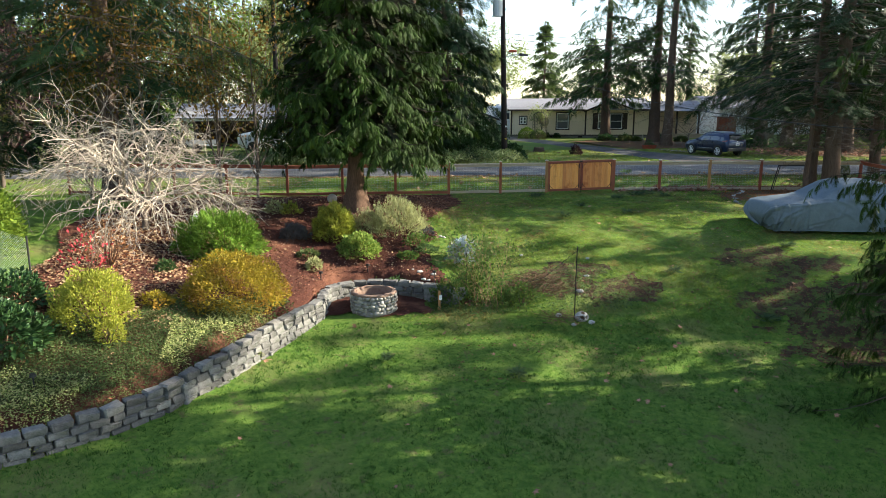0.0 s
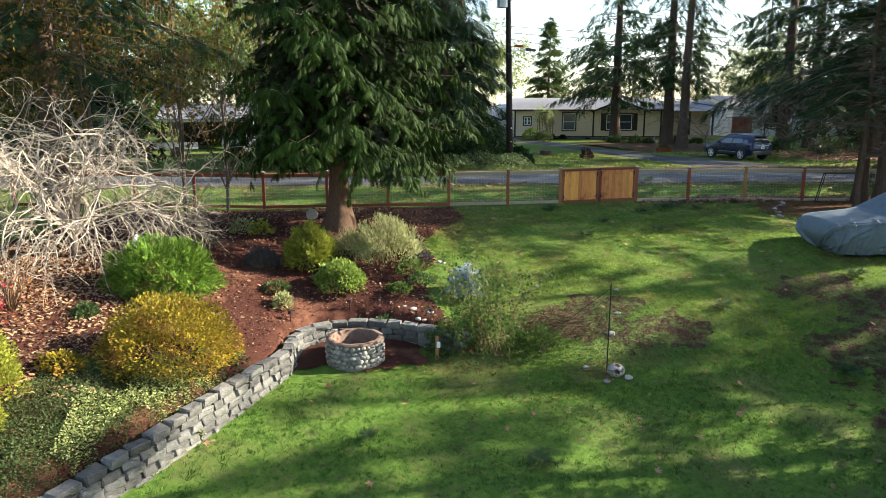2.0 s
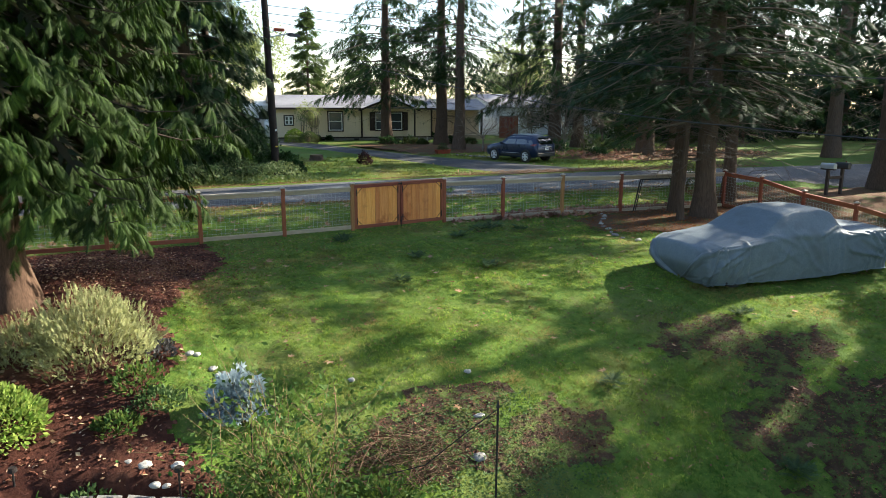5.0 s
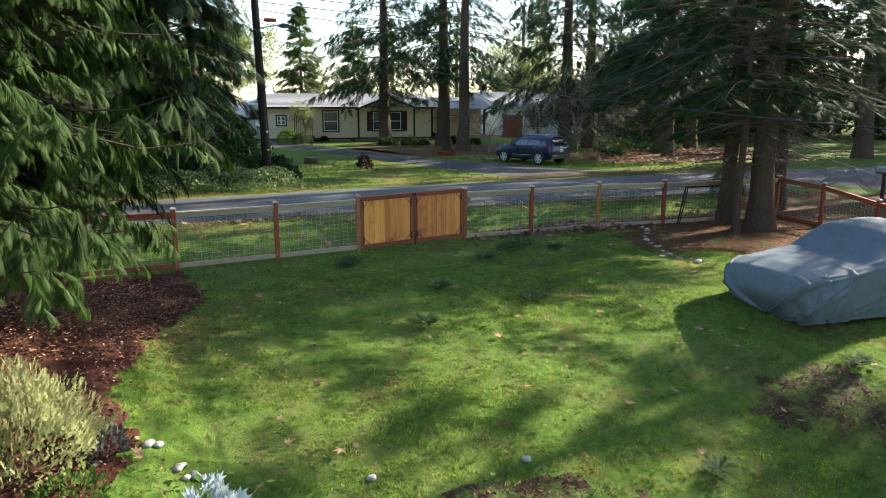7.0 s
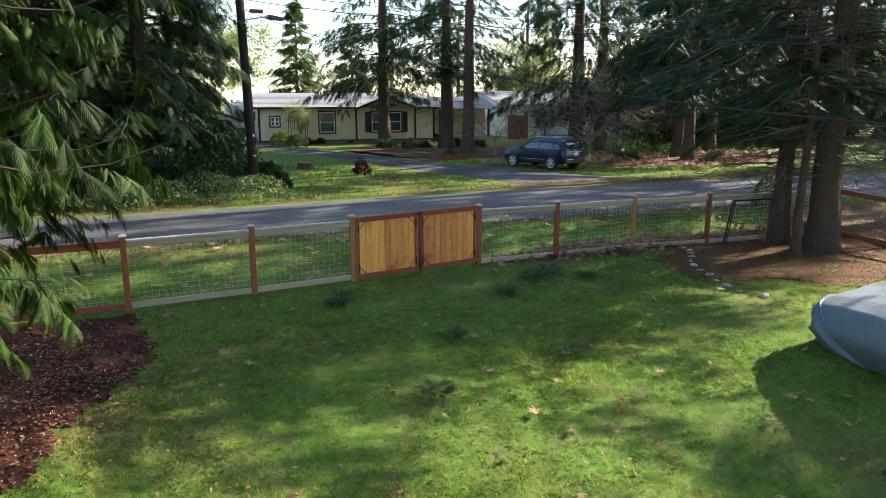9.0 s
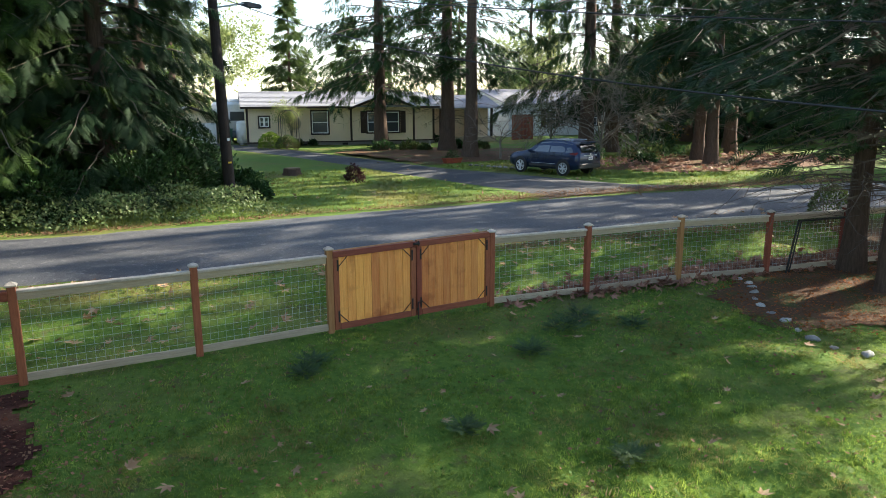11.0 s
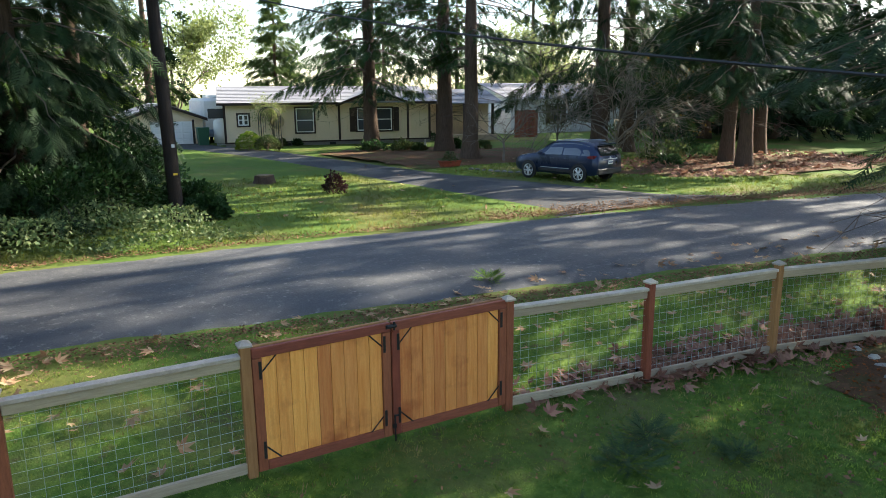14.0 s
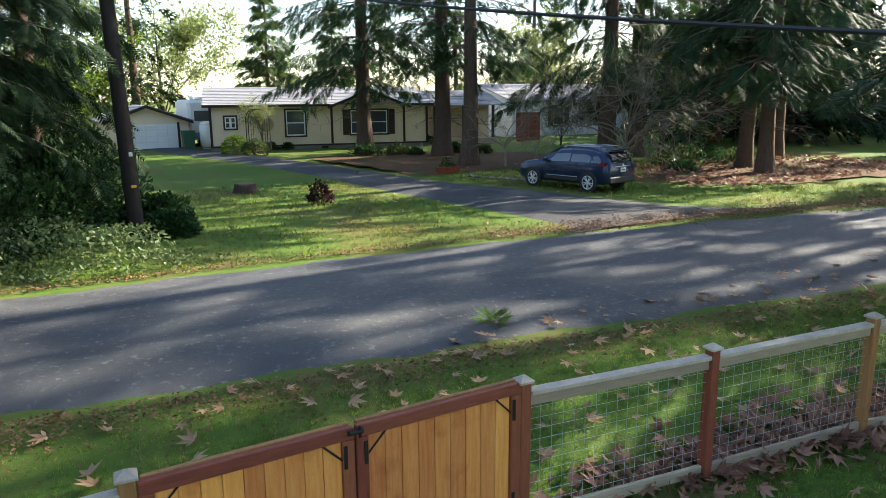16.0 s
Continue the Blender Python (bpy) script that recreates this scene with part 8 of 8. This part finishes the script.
def grass(name, n, x0, x1, y0, y1, keep, leaf, size, label, seed):
    rng = np.random.default_rng(seed)
    x, y = rng.uniform(x0, x1, n), rng.uniform(y0, y1, n)
    thin = np.sin(x * 2.1 + np.sin(y * 1.7)) * np.cos(y * 1.9 + 0.6 * x) + rng.normal(0, 0.8, n)
    k = keep(x, y) & (thin > -1.1) & ~(soil(x, y) & (rng.random(n) < 0.6))
    x, y = x[k], y[k]
    m = len(x)
    pos = np.stack([x, y, ground_height(x, y) - 0.005], 1)
    a = rng.uniform(0, 6.28, m)
    up = np.stack([np.cos(a), np.sin(a), np.zeros(m)], 1) * 0.9
    along = np.stack([rng.normal(0, 0.55, m), rng.normal(0, 0.55, m), np.ones(m)], 1)
    clump = np.sin(x * 6.1 + 2.1 * np.sin(y * 4.3)) * np.sin(y * 7.3 + 1.9 * np.sin(x * 5.2)) + 0.5 * np.sin(x * 15 + 3 * np.sin(y * 9)) * np.sin(y * 17)
    tall = np.clip(1.0 + 0.25 * np.sin(x * 0.9 + 1.2) * np.sin(y * 1.1) + 0.35 * clump, 0.4, 2)
    v, f = scatter(BLADE, pos, along, up, size * rng.uniform(0.5, 1.4, m) * tall)
    return tagged(array_part(name, v, f, leaf), label, "grass", kind="stuff")


def yard_keep(x, y):
    g = wall_gap(x, y)
    bed_zone = bed_keep(x, y) | ((g < 0.1) & (y > -10.62 + 0.12 * np.sin(x * 4)) & (x < -7.2) & (y < -8))
    fir_zone = ((x - 8.6) / 3.9) ** 2 + ((y + 2.4) / 2.1) ** 2 < 0.95
    return ~bed_zone & ~fir_zone & ~((g > -0.12) & (x < -6.4) & (y < -8.8)) & (y < near_edge(x) - 0.35)


grass("lawn_grass", 120000, -14, 6, -19.5, -11.0, yard_keep, M["green_grass"], 0.042, "short green lawn grass", 1)
grass("lawn_grass", 220000, -8.5, 10, -11.0, 2.8, yard_keep, M["grass"], 0.034, "short green lawn grass with bare patches", 2)
grass("lawn_grass", 200000, -7.5, 6, -12.0, -2.0, yard_keep, M["grass"], 0.03, "short green lawn grass with mossy patches", 12)
grass("dry_grass", 22000, -8.5, 10, -11.0, 2.8, yard_keep, M["straw"], 0.04, "dry tan blades scattered through the lawn", 6)
grass("lawn_grass", 40000, -16, 22, 7.0, 20.0, lambda x, y: (y > far_edge(x) + 0.1) & ~((x > np.interp(y, [7.9, 8.6, 11.3, 16, 21.3], [7.4, 8.4, 8.1, 7.5, 7.0])) & (x < np.interp(y, [7.9, 8.6, 9.6, 12.1, 15.1, 17.7, 23.4], [16.4, 14.8, 13.6, 12.8, 11.9, 10.8, 9.5]))),
      M["far_grass"], 0.085, "mossy roadside grass", 3)["label"] = "mossy roadside grass across the road"


def litter(name, n, where, template, leaf, size, label, seed, lift=0.02, tilt=0.35):
    rng = np.random.default_rng(seed)
    x, y = where(rng, n)
    m = len(x)
    pos = np.stack([x, y, ground_height(x, y) + lift + rng.random(m) * 0.02], 1)
    a = rng.uniform(0, 6.28, m)
    along = np.stack([np.cos(a), np.sin(a), rng.normal(0, tilt * 0.5, m)], 1)
    v, f = scatter(template, pos, along, rng.normal(0, tilt, (m, 3)) + [0, 0, 1], size * rng.uniform(0.55, 1.25, m))
    return tagged(array_part(name, v, f, leaf), label, "leaves", kind="stuff")


def spread(x0, x1, y0, y1, keep=None):
    def go(rng, n):
        x, y = rng.uniform(x0, x1, n), rng.uniform(y0, y1, n)
        if keep is not None:
            k = keep(x, y)
            x, y = x[k], y[k]
        return x, y
    return go


def along_fence(rng, n):
    x = rng.uniform(1.5, 10.5, n)
    y = -0.05 - 0.09 * (x - 1.5) + np.abs(rng.normal(0.02, 0.3, n)) - (rng.random(n) < 0.22) * rng.uniform(0.08, 0.45, n)
    k = rng.random(n) < 0.25 + 0.75 * smooth(2.0, 4.2, x)
    return x[k], y[k]


litter("maple_leaves", 2300, along_fence, LOBED, M["maple_red"], 0.17, "drift of brown-red maple leaves along the fence", 1, 0.04, 0.7)
litter("maple_leaves", 480, spread(-16, 12, 0.2, 3.2), LOBED, M["maple_tan"], 0.17, "fallen maple leaves on the verge", 2, 0.05)
litter("maple_leaves", 170, spread(-8, 9, -9, -0.3, lambda x, y: yard_keep(x, y)), LOBED, M["maple_tan"], 0.13, "scattered fallen leaves on the lawn", 3, 0.05)
litter("maple_leaves", 90, spread(-12, 4, -18, -10, lambda x, y: yard_keep(x, y)), LOBED, M["maple_red"], 0.11, "scattered fallen leaves on the lower lawn", 4, 0.05)
litter("maple_leaves", 160, spread(-8, 22, 9, 22), LOBED, M["maple_tan"], 0.16, "fallen leaves on the far grass", 5, 0.06)
litter("maple_leaves", 1500, spread(17, 30, 11, 18), LOBED, M["maple_red"], 0.2, "brown leaf litter under the roadside firs", 6, 0.1, 0.6)
litter("lawn_debris", 5000, spread(-7.5, 9, -14.0, -0.4, lambda x, y: yard_keep(x, y) & (np.sin(x * 1.9 + np.sin(y)) * np.cos(y * 1.6) > -0.3)), LEAF, M["needle"], 0.055, "brown twig and leaf crumbs in the lawn", 41, 0.03, 0.5)
litter("soil_crumbs", 30000, spread(-6, 7, -14.0, -7.6, lambda x, y: yard_keep(x, y) & soil(x, y)), LEAF, M["chip"], 0.04, "dark twigs and rotted leaves on bare soil", 43, 0.03, 0.6)
litter("lawn_weeds", 5200, spread(-8, 9, -18.0, -0.6, lambda x, y: yard_keep(x, y) & (np.sin(x * 1.7 + 2 * np.sin(y * 0.9)) * np.sin(y * 2.1 - x) > -0.2)), NEEDLE, M["clover"], 0.11, "small leafy weeds through the lawn", 44, 0.02, 0.8)
litter("clover", 26000, spread(-7.5, 9, -14.0, -0.4, lambda x, y: yard_keep(x, y) & (np.sin(x * 2.7 + 2 * np.sin(y * 1.3)) * np.sin(y * 3.1 + x) > 0.15)), LEAF, M["clover"], 0.045, "low green clover and weeds in the lawn", 42, 0.03, 0.6)
litter("bark_chips", 30000, spread(-15.3, -5.2, -16.2, -0.4, lambda x, y: bed_keep(x, y)), LEAF, M["chip"], 0.062, "loose reddish bark chips", 7, 0.042, 0.5)
litter("bed_leaves", 6500, spread(-15.3, -12.0, -13.4, -6.5, lambda x, y: bed_keep(x, y)), LEAF, M["maple_tan"], 0.08, "tan leaves fallen under the maple", 28, 0.055, 0.6)
litter("pale_chips", 4500, spread(-15.0, -5.6, -14.5, -1.0, lambda x, y: bed_keep(x, y)), LEAF, M["pale_chip"], 0.045, "pale dry chips on the mulch", 18, 0.05, 0.6)
litter("bed_leaves", 2600, spread(-15.0, -6.4, -14.5, -1.0, lambda x, y: bed_keep(x, y) & (np.sin(x * 1.7) * np.cos(y * 1.3) > -0.35)), LEAF, M["maple_tan"], 0.075, "pale dead leaves on the mulch", 8, 0.055, 0.6)
litter("road_edge_litter", 14000, lambda rng, n: (lambda x: (x, near_edge(x) - np.abs(rng.normal(0, 0.4, n))))(rng.uniform(-14, 13, n)), LEAF, M["needle"], 0.045, "brown needle litter along the road's near edge", 9, 0.03, 0.5)
litter("road_edge_litter", 9000, lambda rng, n: (lambda x: (x, far_edge(x) + np.abs(rng.normal(0, 0.25, n))))(rng.uniform(-14, 22, n)), LEAF, M["needle"], 0.05, "brown needle litter along the road's far edge", 10, 0.035, 0.5)
litter("needle_litter", 9000, lambda rng, n: (lambda x: (x, far_edge(x) + rng.normal(0.35, 0.45, n)))(rng.uniform(6.5, 21, n)), LEAF, M["needle"], 0.055, "rusty needles across the mouth of the drive", 22, 0.06, 0.5)
litter("needle_litter", 6000, lambda rng, n: (rng.normal(-6.6, 1.1, n), rng.normal(-2.9, 1.2, n).clip(-6, -0.5)), LEAF, M["needle"], 0.045, "rusty needles under the cedar", 21, 0.04, 0.5)
litter("needle_litter", 9000, spread(3.8, 12.8, -5.2, 0.0, lambda x, y: ((x - 8.6) / 4.0) ** 2 + ((y + 2.4) / 2.2) ** 2 < 1.05), LEAF, M["orange_leaf"], 0.05, "brown fir needles and twigs", 11, 0.025, 0.5)

retaining_wall()
